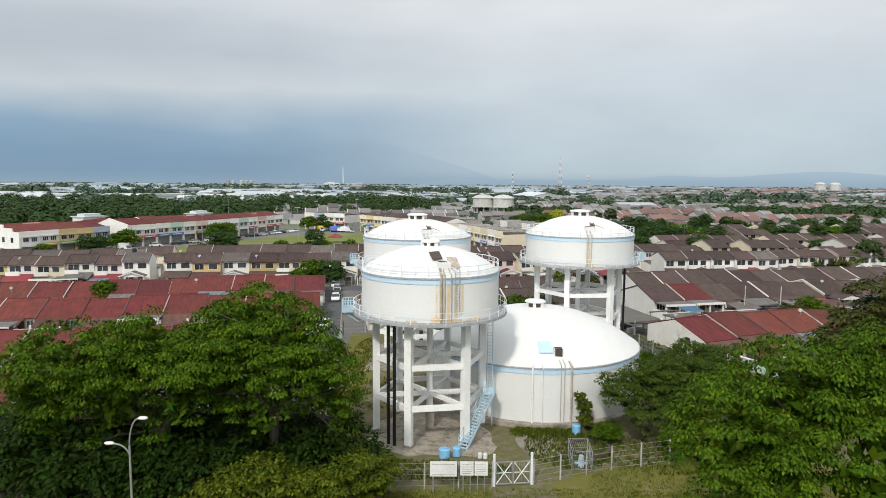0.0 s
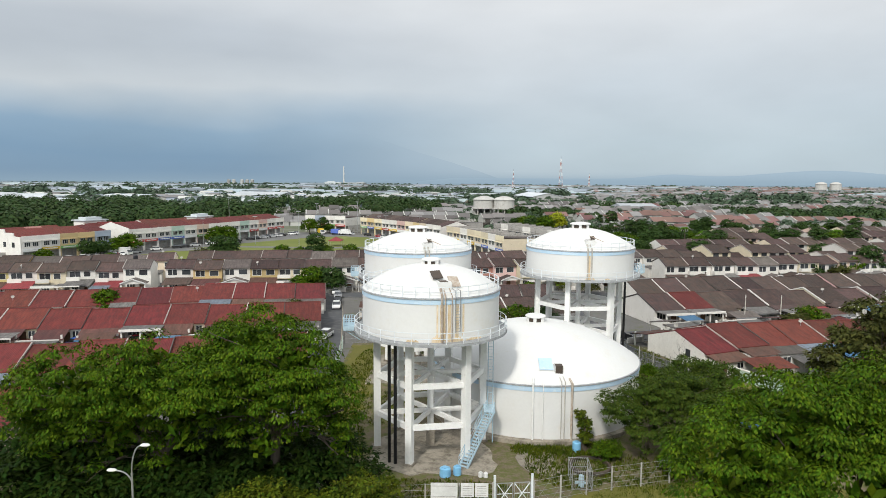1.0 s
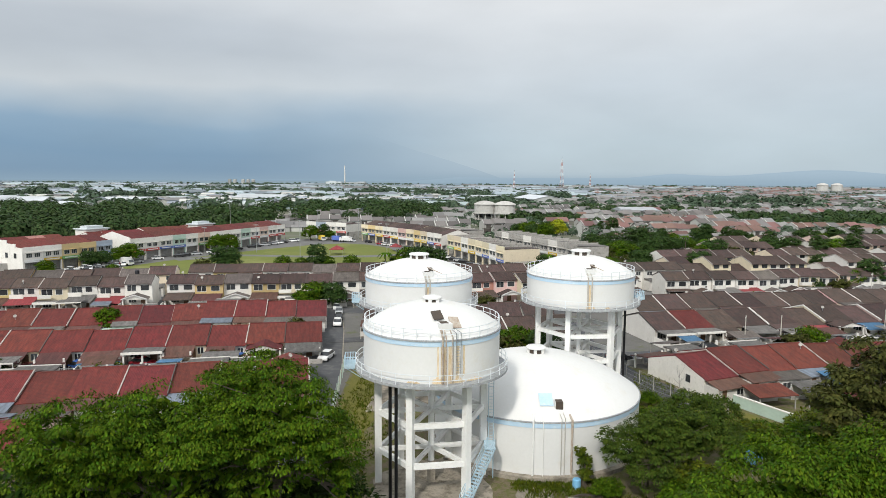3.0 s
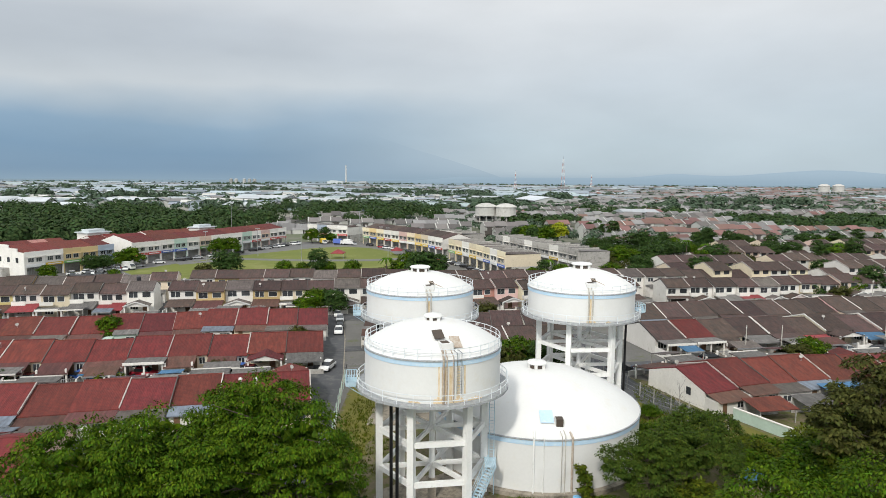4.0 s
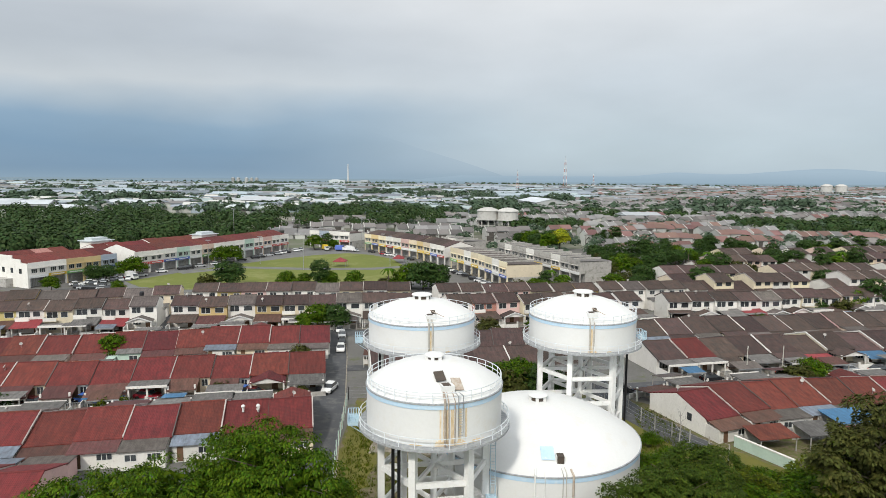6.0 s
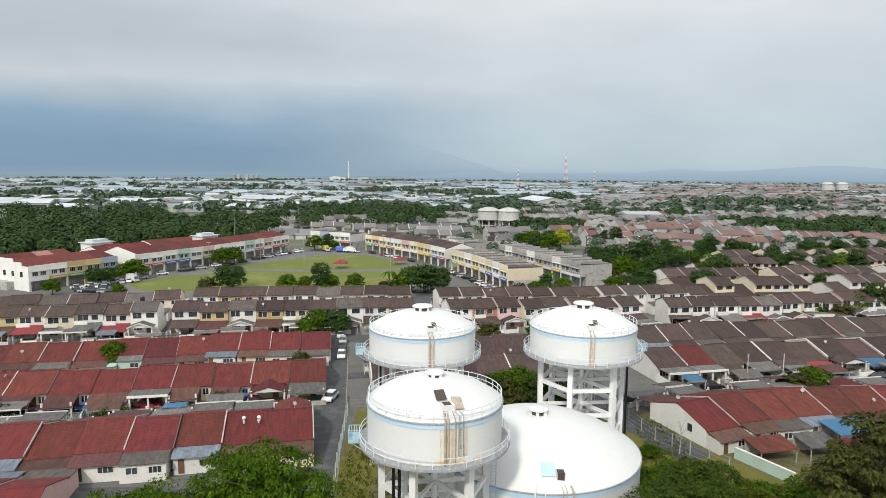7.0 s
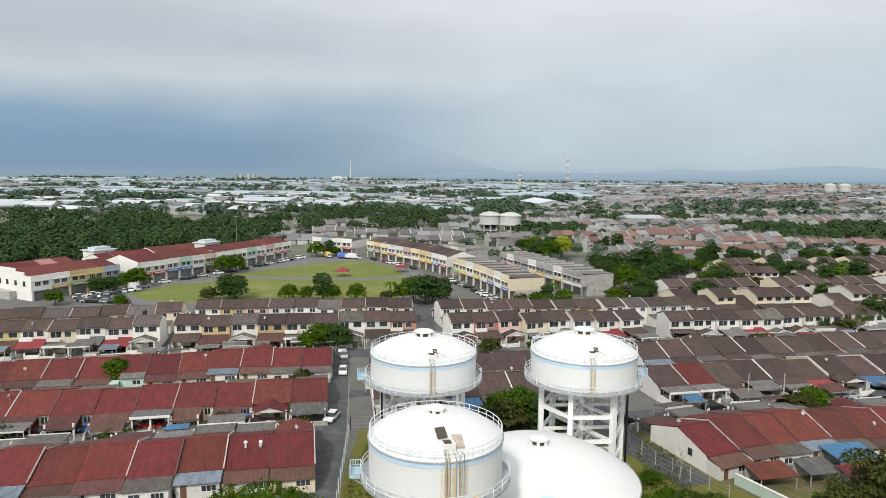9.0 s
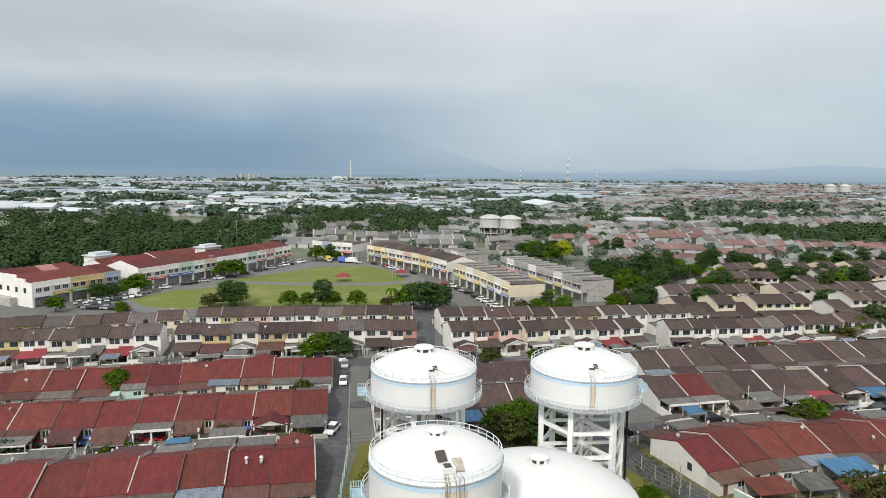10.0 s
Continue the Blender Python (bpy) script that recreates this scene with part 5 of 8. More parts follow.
# playing field with its ring road
sheet("road", [(-118, 205), (-95, 197), (-60, 199), (-14, 203), (-3, 214), (-4, 243), (-14, 272), (-34, 302), (-50, 314), (-70, 320), (-80, 300), (-96, 262), (-112, 232), (-121, 214)], 0.015, M_PALE_ROAD, "wide pale asphalt road round the playing field", "road", th=0.2)
FIELD = [(-109, 216), (-100, 206.5), (-88, 202), (-69, 203), (-44, 204), (-20, 206), (-17, 222), (-18, 243), (-19, 262), (-25, 282), (-36, 296), (-48, 301), (-61, 293), (-74, 277), (-88, 258), (-100, 236)]
single("playing_field", S().plate(FIELD, -0.1, 0.05), M_FIELD, "mown green playing field ringed by roads", "field", kind="structure")
sheet("path", strip([(-99, 236), (-82, 252.0), (-66, 250.5), (-53, 249.5), (-30, 252.0), (-14, 260)], 5.5), 0.058, M_PALE_ROAD, "asphalt lane across the playing field", "path", th=0.1)

for i, (x, y, hgt) in enumerate(((-56, 247, 14), (-24, 259, 12), (-77, 262, 11), (-92, 246, 11), (-44, 323, 15), (-64, 322, 14), (-100, 300, 20), (-30, 290, 10), (-12, 290, 10))):
    lp = thing("light_pole", "tall thin grey lighting pole", "light pole", "field lighting poles", pose(x, y, 0))
    part("pole", S().rod((0, 0, 0), (0, 0, hgt), 0.11, 0.07, 8), M_STEEL, lp)
    part("lamp_head", S().box(-0.9, 0.9, -0.15, 0.15, hgt, hgt + 0.3), M_STEEL, lp)
for x, y, s in ((-43.7, 257.5, 1.0), (-21.4, 270.5, 0.9)):
    tn = thing("canopy_tent", "red pyramid canopy tent on the field", "tent", "red tents", pose(x, y, 0) @ Matrix.Scale(s, 4))
    r = 2.6
    part("canopy", S().solid([(-r, -r, 2.3), (r, -r, 2.3), (r, r, 2.3), (-r, r, 2.3), (0, 0, 3.7), (-r, -r, 2.1), (r, -r, 2.1), (r, r, 2.1), (-r, r, 2.1)], ((0, 1, 4), (1, 2, 4), (2, 3, 4), (3, 0, 4), (5, 6, 1, 0), (6, 7, 2, 1), (7, 8, 3, 2), (8, 5, 0, 3))), M_ROOF_SIGNAL, tn)
    for a, b in ((-1, -1), (1, -1), (1, 1), (-1, 1)):
        part("tent_leg", S().rod((a * 2.5, b * 2.5, 0), (a * 2.5, b * 2.5, 2.3), 0.04, n=6), M_STEEL, tn)

# ---- distance ----
def gables(name, items, mats, label, category):
    """Many small gabled buildings as one mesh: (x, y, turn, width, depth, eave, rise, wall, roof); walls and roofs take material slots."""
    v, f, mi = [], [], []
    for x, y, turn, w, d, e, r, mw, mr in items:
        c, s = math.cos(turn), math.sin(turn)
        n = len(v)
        for lx, ly, z in ((-w, -d, -1), (w, -d, -1), (w, d, -1), (-w, d, -1), (-w, -d, e), (w, -d, e), (w, d, e), (-w, d, e), (-w, 0, e + r), (w, 0, e + r)):
            v.append((x + lx * c / 2 - ly * s / 2, y + lx * s / 2 + ly * c / 2, z))
        f += [(n, n + 1, n + 5, n + 4), (n + 1, n + 2, n + 6, n + 9, n + 5), (n + 2, n + 3, n + 7, n + 6), (n + 3, n, n + 4, n + 8, n + 7)]
        mi += [mw] * 4
        n = len(v)
        o = 1 + 1.2 / max(w, d)
        for lx, ly, z in ((-w * o, -d * o, e - 0.2), (w * o, -d * o, e - 0.2), (w * o, d * o, e - 0.2), (-w * o, d * o, e - 0.2), (-w * o, 0, e + r + 0.2), (w * o, 0, e + r + 0.2)):
            v.append((x + lx * c / 2 - ly * s / 2, y + lx * s / 2 + ly * c / 2, z))
        f += [(n, n + 1, n + 5, n + 4), (n + 2, n + 3, n + 4, n + 5)]
        mi += [mr] * 2
    me = bpy.data.meshes.new(name)
    me.from_pydata(v, [], f)
    for m in mats:
        me.materials.append(m)
    me.polygons.foreach_set("material_index", mi)
    me.update()
    return tagged(new(name, me), label, category, kind="stuff")


# far roof colours are greyed and paled: the haze is painted into them
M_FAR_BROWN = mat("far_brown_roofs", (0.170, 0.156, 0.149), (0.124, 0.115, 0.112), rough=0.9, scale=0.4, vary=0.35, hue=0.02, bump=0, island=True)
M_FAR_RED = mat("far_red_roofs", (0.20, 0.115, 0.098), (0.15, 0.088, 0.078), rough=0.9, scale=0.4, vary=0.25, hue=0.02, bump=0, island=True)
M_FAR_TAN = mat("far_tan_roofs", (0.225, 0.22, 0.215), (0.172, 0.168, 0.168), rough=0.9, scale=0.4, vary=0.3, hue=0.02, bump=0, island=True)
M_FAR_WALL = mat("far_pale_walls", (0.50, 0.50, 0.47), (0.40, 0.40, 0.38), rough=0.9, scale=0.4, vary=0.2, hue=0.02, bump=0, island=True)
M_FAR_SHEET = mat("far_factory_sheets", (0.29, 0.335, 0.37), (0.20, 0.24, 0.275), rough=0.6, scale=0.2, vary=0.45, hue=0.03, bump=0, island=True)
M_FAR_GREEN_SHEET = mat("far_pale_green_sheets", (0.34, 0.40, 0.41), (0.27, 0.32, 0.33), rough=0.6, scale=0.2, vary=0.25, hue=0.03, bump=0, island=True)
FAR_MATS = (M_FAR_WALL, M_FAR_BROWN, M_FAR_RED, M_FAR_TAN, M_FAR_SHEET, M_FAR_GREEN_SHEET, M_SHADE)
rng = random.Random(21)


def clear(x, y, zones):
    return not any(abs(x - a) < w and abs(y - b) < h for a, b, w, h in zones)


WOODS = [(-225, 390, 115, 75), (-90, 545, 70, 70), (255, 455, 60, 60), (330, 470, 60, 50), (-330, 480, 90, 90), (95, 265, 26, 22), (150, 266, 26, 16), (60, 430, 30, 40), (31, 404, 26, 24), (-50, 420, 40, 24)]
items = []
for k in range(64):
    y0 = 292 + k * 19 + (k % 2) * -4
    x = -150 if y0 > 345 else 74
    while x < 140 + y0 * 0.95:
        run = rng.randint(3, 9)
        tone = rng.choice((2, 2, 1)) if 300 < y0 < 365 else rng.choice((1, 1, 1, 3, 3, 2)) if y0 < 560 else rng.choice((1, 1, 3, 3, 3, 1, 3, 2))
        two = rng.random() < 0.45
        for i in range(run):
            px, py = x + i * 6.4, y0 + 0.2 * (x + i * 6.4 - 66)
            if clear(px, py, WOODS) and not (y0 > 560 and px < 60 + (y0 - 560) * 0.30) and not (px < 66 and py < 345 + max(0, -px) * 0.3):
                if rng.random() < 0.1:
                    continue
                deep, eave_ = 9.5 + rng.uniform(-1.5, 1.5), (5.6 if two else 3.2) + rng.uniform(-0.7, 0.7)
                qy = py + rng.uniform(-1.6, 1.6)
                items.append((px, qy, 0.197 + rng.uniform(-0.03, 0.03), 6.2, deep, eave_, 1.9, 0, tone if rng.random() < 0.85 else 3))
                if py < 720 and rng.random() < 0.5:
                    items.append((px - 3.1, qy - 0.6, 0.197, 0.4, deep + 1.0, eave_ + 0.3, 2.0, 0, 0))
                # dark boxes set on the fronts in place of shade in porches and openings
                if py < 640:
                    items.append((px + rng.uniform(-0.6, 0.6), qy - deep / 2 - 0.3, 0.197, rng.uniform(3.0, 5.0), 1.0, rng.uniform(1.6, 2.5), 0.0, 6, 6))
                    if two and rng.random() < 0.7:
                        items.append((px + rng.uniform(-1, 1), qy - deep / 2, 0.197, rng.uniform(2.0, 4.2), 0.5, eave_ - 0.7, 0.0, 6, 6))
                if k % 2 == 0 and py < 600:
                    items.append((px - 1.2 * 0.2, py - 6.6, 0.197, 5.8, 3.6, 2.4, 0.6, 0, tone))
        x += run * 6.4 + rng.uniform(4, 14)
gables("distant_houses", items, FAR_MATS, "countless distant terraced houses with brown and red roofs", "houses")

# factories, the nearest as things of their own
FACTORIES = []
for label, wall, roof, w, d, e, r in (("long white factory shed with a pale metal roof", M_FACTORY_WALL, M_FACTORY, 46, 22, 7, 2.6), ("white factory shed with a low pale roof", M_FACTORY_WALL, M_FACTORY, 30, 18, 6, 2.0), ("large grey-white warehouse with a pale roof", M_FACTORY_WALL, M_FACTORY, 60, 30, 8.5, 3.0), ("pale green roofed workshop block", M_WALL_CREAM, M_FAR_GREEN_SHEET, 38, 16, 6, 2.0)):
    h = thing("factory", label, "factory", "factory estate")
    part("wall", S().prism([(-d / 2, -0.5), (d / 2, -0.5), (d / 2, e), (0, e + r), (-d / 2, e)], -w / 2, w / 2), wall, h)
    part("roof", S().slab((-w / 2 - 0.6, -d / 2 - 0.8, e - 0.1), (w / 2 + 0.6, -d / 2 - 0.8, e - 0.1), (w / 2 + 0.6, 0, e + r + 0.25), (-w / 2 - 0.6, 0, e + r + 0.25), 0.25).slab((-w / 2 - 0.6, 0, e + r + 0.25), (w / 2 + 0.6, 0, e + r + 0.25), (w / 2 + 0.6, d / 2 + 0.8, e - 0.1), (-w / 2 - 0.6, d / 2 + 0.8, e - 0.1), 0.25), roof, h)
    part("window_band", S().box(-w / 2 + 2, w / 2 - 2, -d / 2 - 0.08, -d / 2, e * 0.55, e * 0.8), M_GLASS, h, "dark strip window")
    part("loading_door", S().box(-3, 3, -d / 2 - 0.1, -d / 2, 0, 4.2), M_ROOF_GREY, h)
    FACTORIES.append(keep(h))
for k in range(37):
    y = 560 + rng.random() ** 1.2 * 620
    x = rng.uniform(-0.74 * y, 60 + (y - 560) * 0.42)
    if clear(x, y, WOODS):
        copy_thing(rng.choice(FACTORIES), pose(x, y, 0, 0, 0, rng.choice((8, 8, 98, 14, -20)) + rng.uniform(-4, 4)) @ Matrix.Scale(rng.uniform(0.75, 1.15), 4))
items = []
for k in range(620):
    y = 900 + rng.random() ** 1.5 * 1200
    x = rng.uniform(-0.78 * y, 0.42 * y if y > 1500 else 0.22 * y)
    # mostly the darker slots for walls: their shadow is put into the colour
    items.append((x, y, rng.uniform(-0.3, 0.5), rng.uniform(20, 75), rng.uniform(14, 34), rng.uniform(5, 9), rng.uniform(1, 3), rng.choice((0, 1, 4, 4)), rng.choice((4, 4, 4, 4, 5, 3))))
for k in range(1000):
    y = 900 + rng.random() ** 1.2 * 1350
    x = rng.uniform(0.25 * y, 0.8 * y)
    items.append((x, y, 0.2 + rng.uniform(-0.2, 0.2), rng.uniform(16, 48), rng.uniform(9, 14), rng.uniform(3.5, 7), 2.2, 0, rng.choice((1, 3, 3, 3, 2, 4))))
for k in range(620):
    y = 590 + rng.random() * 420
    x = rng.uniform(-0.74 * y, 0.02 * y)
    if clear(x, y, WOODS):
        # walls again take darker slots, which paint in their shadowed sides
        items.append((x, y, rng.choice((0.15, 0.2, 1.75)), rng.uniform(9, 22), rng.uniform(8, 13), rng.uniform(5, 8.5), rng.uniform(0.6, 2.0), rng.choice((0, 1, 3, 4, 4)), rng.choice((0, 0, 3, 4, 4, 5))))
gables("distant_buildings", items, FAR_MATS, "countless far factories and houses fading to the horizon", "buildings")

# white hall, the pair of far water towers, masts and chimney
hall = thing("assembly_hall", "white hall with an overhanging flat pale roof", "hall", at=pose(152, 530, 0, 0, 0, 6))
part("wall", S().box(-13, 13, -8, 8, -0.3, 5.5), M_WALL_GREY, hall)
part("roof", S().box(-15.5, 15.5, -11, 11, 5.6, 6.4).solid([(-15, -10, 6.4), (15, -10, 6.4), (15, 10, 6.4), (-15, 10, 6.4), (-15, 0, 8.2), (15, 0, 8.2)], ((0, 1, 5, 4), (2, 3, 4, 5), (1, 2, 5), (3, 0, 4))), M_FACTORY, hall)
for k in range(6):
    part("column", S().box(-14.5 + k * 5.6, -14 + k * 5.6, -10.6, -10.1, 0, 5.6), M_WALL_WHITE, hall)


M_FAR_TANK = mat("weathered_far_concrete", (0.52, 0.51, 0.48), (0.42, 0.41, 0.39), rough=0.85, scale=1.5, vary=0.05, dirt=(0.30, 0.28, 0.25))


def far_tower(at, r, low, rim, crown):
    h = thing("water_tower", "distant white concrete water tower on many columns", "water tower", "far water towers", at)
    s = S().lathe([(0, low), (r, low), (r, rim), (r + 0.5, rim), (r + 0.5, rim + 0.35), (r * 0.8, rim + (crown - rim) * 0.55), (r * 0.4, crown - 0.3), (0, crown)], 32)
    part("tank", s, M_FAR_TANK, h)
    part("walkway", S().lathe([(r, low - 0.3), (r + 0.7, low - 0.3), (r + 0.7, low + 0.4), (r, low + 0.4)], 32), M_FAR_TANK, h)
    for k in range(8):
        a = 2 * math.pi * k / 8
        part("column", S().box(r * 0.85 * math.cos(a) - 0.35, r * 0.85 * math.cos(a) + 0.35, r * 0.85 * math.sin(a) - 0.35, r * 0.85 * math.sin(a) + 0.35, -0.3, low), M_FAR_TANK, h)
    part("ring_beam", S().hoop(r * 0.85, low * 0.5, 0.6, 8), M_FAR_TANK, h)


far_tower(pose(24.5, 428, 0), 6.9, 8.0, 13.4, 16.0)
far_tower(pose(37.2, 424, 0), 6.7, 8.0, 13.4, 16.0)
far_tower(pose(677, 1190, 0), 9.5, 12, 22, 26)
far_tower(pose(703, 1190, 0), 9.5, 12, 22, 26)


def mast(at, hgt, wide, label):
    h = thing("lattice_mast", label, "mast", "", at)
    n = 9
    for k in range(n):
        z0, z1 = hgt * k / n, hgt * (k + 1) / n
        a, b = wide * (1 - k / n * 0.8), wide * (1 - (k + 1) / n * 0.8)
        # pink in place of red: the paling by distance is painted in
        m = M_ROOF_PINK if k % 2 else M_SIGN_WHITE
        c0 = [(-a, -a), (a, -a), (a, a), (-a, a)]
        c1 = [(-b, -b), (b, -b), (b, b), (-b, b)]
        s = S()
        for i in range(4):
            j = (i + 1) % 4
            s.rod((*c0[i], z0), (*c1[i], z1), 0.3, n=5)
            s.rod((*c0[i], z0), (*c1[j], z1), 0.2, n=4)
        part("mast_section", s, m, h)
    part("antenna", S().rod((0, 0, hgt), (0, 0, hgt * 1.08), 0.25, n=5), M_STEEL, h)


mast(pose(312, 1800, 0), 84, 5.0, "red and white lattice telecom mast far off")
mast(pose(152, 1500, 0), 46, 2.4, "thin lattice mast far off")
mast(pose(390, 1800, 0), 42, 2.4, "thin lattice mast far off")
ch = thing("factory_chimney", "tall white chimney with low white works far off", "chimney", at=pose(-392, 2500, 0))
part("flue", S().rod((0, 0, 0), (0, 0, 74), 2.4, 1.7, 16), M_WALL_WHITE, ch)
part("works_hall", S().box(-70, -10, -20, 20, 0, 13).box(-60, -35, -15, 15, 13, 16), M_FACTORY, ch)
part("works_hall", S().box(8, 80, -20, 20, 0, 11).box(50, 78, -12, 12, 11, 14), M_FACTORY, ch)
for k in range(5):
    st2 = thing("storage_tank", "white cylindrical storage tank far off", "storage tank", "far storage tanks", pose(-815 + k * 19 + (k > 1) * 12, 2450, 0))
    part("shell", S().lathe([(0, 0), (6.5, 0), (6.5, 19), (0, 21)], 20), M_FACTORY_WALL, st2)

# hills, with the haze over them painted on as an even blue glow
def hill(name, x0, x1, y, top, seed, col, label):
    n = 80
    v, f = [], []
    for i in range(n + 1):
        u = i / n
        x = x0 + (x1 - x0) * u
        h = top(u) * min(1.0, 9 * u, 9 * (1 - u)) * (1 + 0.06 * noise.noise((u * 7, seed, 0)) + 0.03 * noise.noise((u * 31, seed, 1)))
        v += [(x, y - 60, -20), (x, y, max(h, 1)), (x, y + 40, -20)]
    for i in range(n):
        a = i * 3
        f += [(a, a + 3, a + 4, a + 1), (a + 1, a + 4, a + 5, a + 2)]
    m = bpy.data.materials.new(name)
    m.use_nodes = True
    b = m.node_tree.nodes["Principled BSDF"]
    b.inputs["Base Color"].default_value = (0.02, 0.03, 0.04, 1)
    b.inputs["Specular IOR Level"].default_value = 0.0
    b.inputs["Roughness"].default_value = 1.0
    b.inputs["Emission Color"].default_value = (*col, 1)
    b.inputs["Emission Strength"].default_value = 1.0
    me = bpy.data.meshes.new("backdrop")
    me.from_pydata(v, [], f)
    me.materials.append(m)
    tagged(new("backdrop", me), label, "hills", kind="structure")


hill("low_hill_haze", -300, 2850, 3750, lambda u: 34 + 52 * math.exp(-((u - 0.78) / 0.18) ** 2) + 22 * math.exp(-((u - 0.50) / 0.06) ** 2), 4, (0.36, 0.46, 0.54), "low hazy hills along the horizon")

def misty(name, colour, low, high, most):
    """A blue glow painted on as haze, which thins out upwards into the cloud."""
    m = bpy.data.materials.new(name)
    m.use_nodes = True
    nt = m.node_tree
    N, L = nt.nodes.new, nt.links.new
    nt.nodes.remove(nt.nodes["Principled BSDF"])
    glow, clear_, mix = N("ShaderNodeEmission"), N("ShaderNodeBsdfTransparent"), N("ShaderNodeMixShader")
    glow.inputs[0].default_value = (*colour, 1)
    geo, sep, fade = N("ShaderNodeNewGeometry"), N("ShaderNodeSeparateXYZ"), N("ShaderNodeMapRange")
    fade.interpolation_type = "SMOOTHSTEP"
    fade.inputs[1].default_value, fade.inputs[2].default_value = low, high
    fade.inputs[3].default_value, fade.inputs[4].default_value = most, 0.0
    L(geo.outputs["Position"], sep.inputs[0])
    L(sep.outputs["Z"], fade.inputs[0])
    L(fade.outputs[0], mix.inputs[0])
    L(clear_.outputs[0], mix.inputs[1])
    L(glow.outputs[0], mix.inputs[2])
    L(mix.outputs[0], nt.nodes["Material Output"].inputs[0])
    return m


def haze_band():
    """A glowing haze band added some three kilometres off, shaped as a low ridge."""
    n, rows, far = 120, 6, 2780.0
    v, f = [], []
    for i in range(n + 1):
        a = -46.0 + 92.0 * i / n
        top = 62 + 10 * noise.noise((a * 0.12, 8.3, 0)) + 4 * noise.noise((a * 0.7, 2.2, 0))
        for k in range(rows + 1):
            u = k / rows
            q = far + 60 * u
            v.append((q * math.sin(radians(a)), q * math.cos(radians(a)), -4 + (top + 4) * u))
    for i in range(n):
        for k in range(rows):
            a = i * (rows + 1) + k
            f.append((a, a + rows + 1, a + rows + 2, a + 1))
    me = bpy.data.meshes.new("backdrop")
    me.from_pydata(v, [], f)
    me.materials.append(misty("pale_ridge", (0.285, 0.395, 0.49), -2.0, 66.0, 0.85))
    tagged(new("backdrop", me), "added band of glowing blue haze along the horizon", "hills", kind="structure")


def mountain():
    """A great slope whose top is lost in the rain cloud, far behind the town."""
    n, rows, far = 90, 10, 4640.0
    v, f = [], []
    for i in range(n + 1):
        a = -44.0 + 52.0 * i / n
        if a < -7.0:
            top = 325 + 260 * (1 - math.exp((a + 7.0) / 14.0))
        else:
            top = 325 * max(0.0, 1 - (a + 7.0) / 12.5) ** 0.9
        top = max(6.0, top * (1 + 0.05 * noise.noise((a * 0.22, 3.1, 0)) + 0.02 * noise.noise((a * 1.1, 5.2, 0))))
        for k in range(rows + 1):
            u = k / rows
            q = far + 40 * u
            v.append((q * math.sin(radians(a)), q * math.cos(radians(a)), -20 + (top + 20) * u))
    for i in range(n):
        for k in range(rows):
            a = i * (rows + 1) + k
            f.append((a, a + rows + 1, a + rows + 2, a + 1))
    me = bpy.data.meshes.new("backdrop")
    me.from_pydata(v, [], f)
    # the slope's haze is painted as a faint blue glow, fading with height
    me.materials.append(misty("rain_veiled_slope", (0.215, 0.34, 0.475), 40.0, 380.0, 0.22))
    tagged(new("backdrop", me), "blue mountain slope lost in rain cloud", "mountain", kind="structure")


haze_band()
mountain()

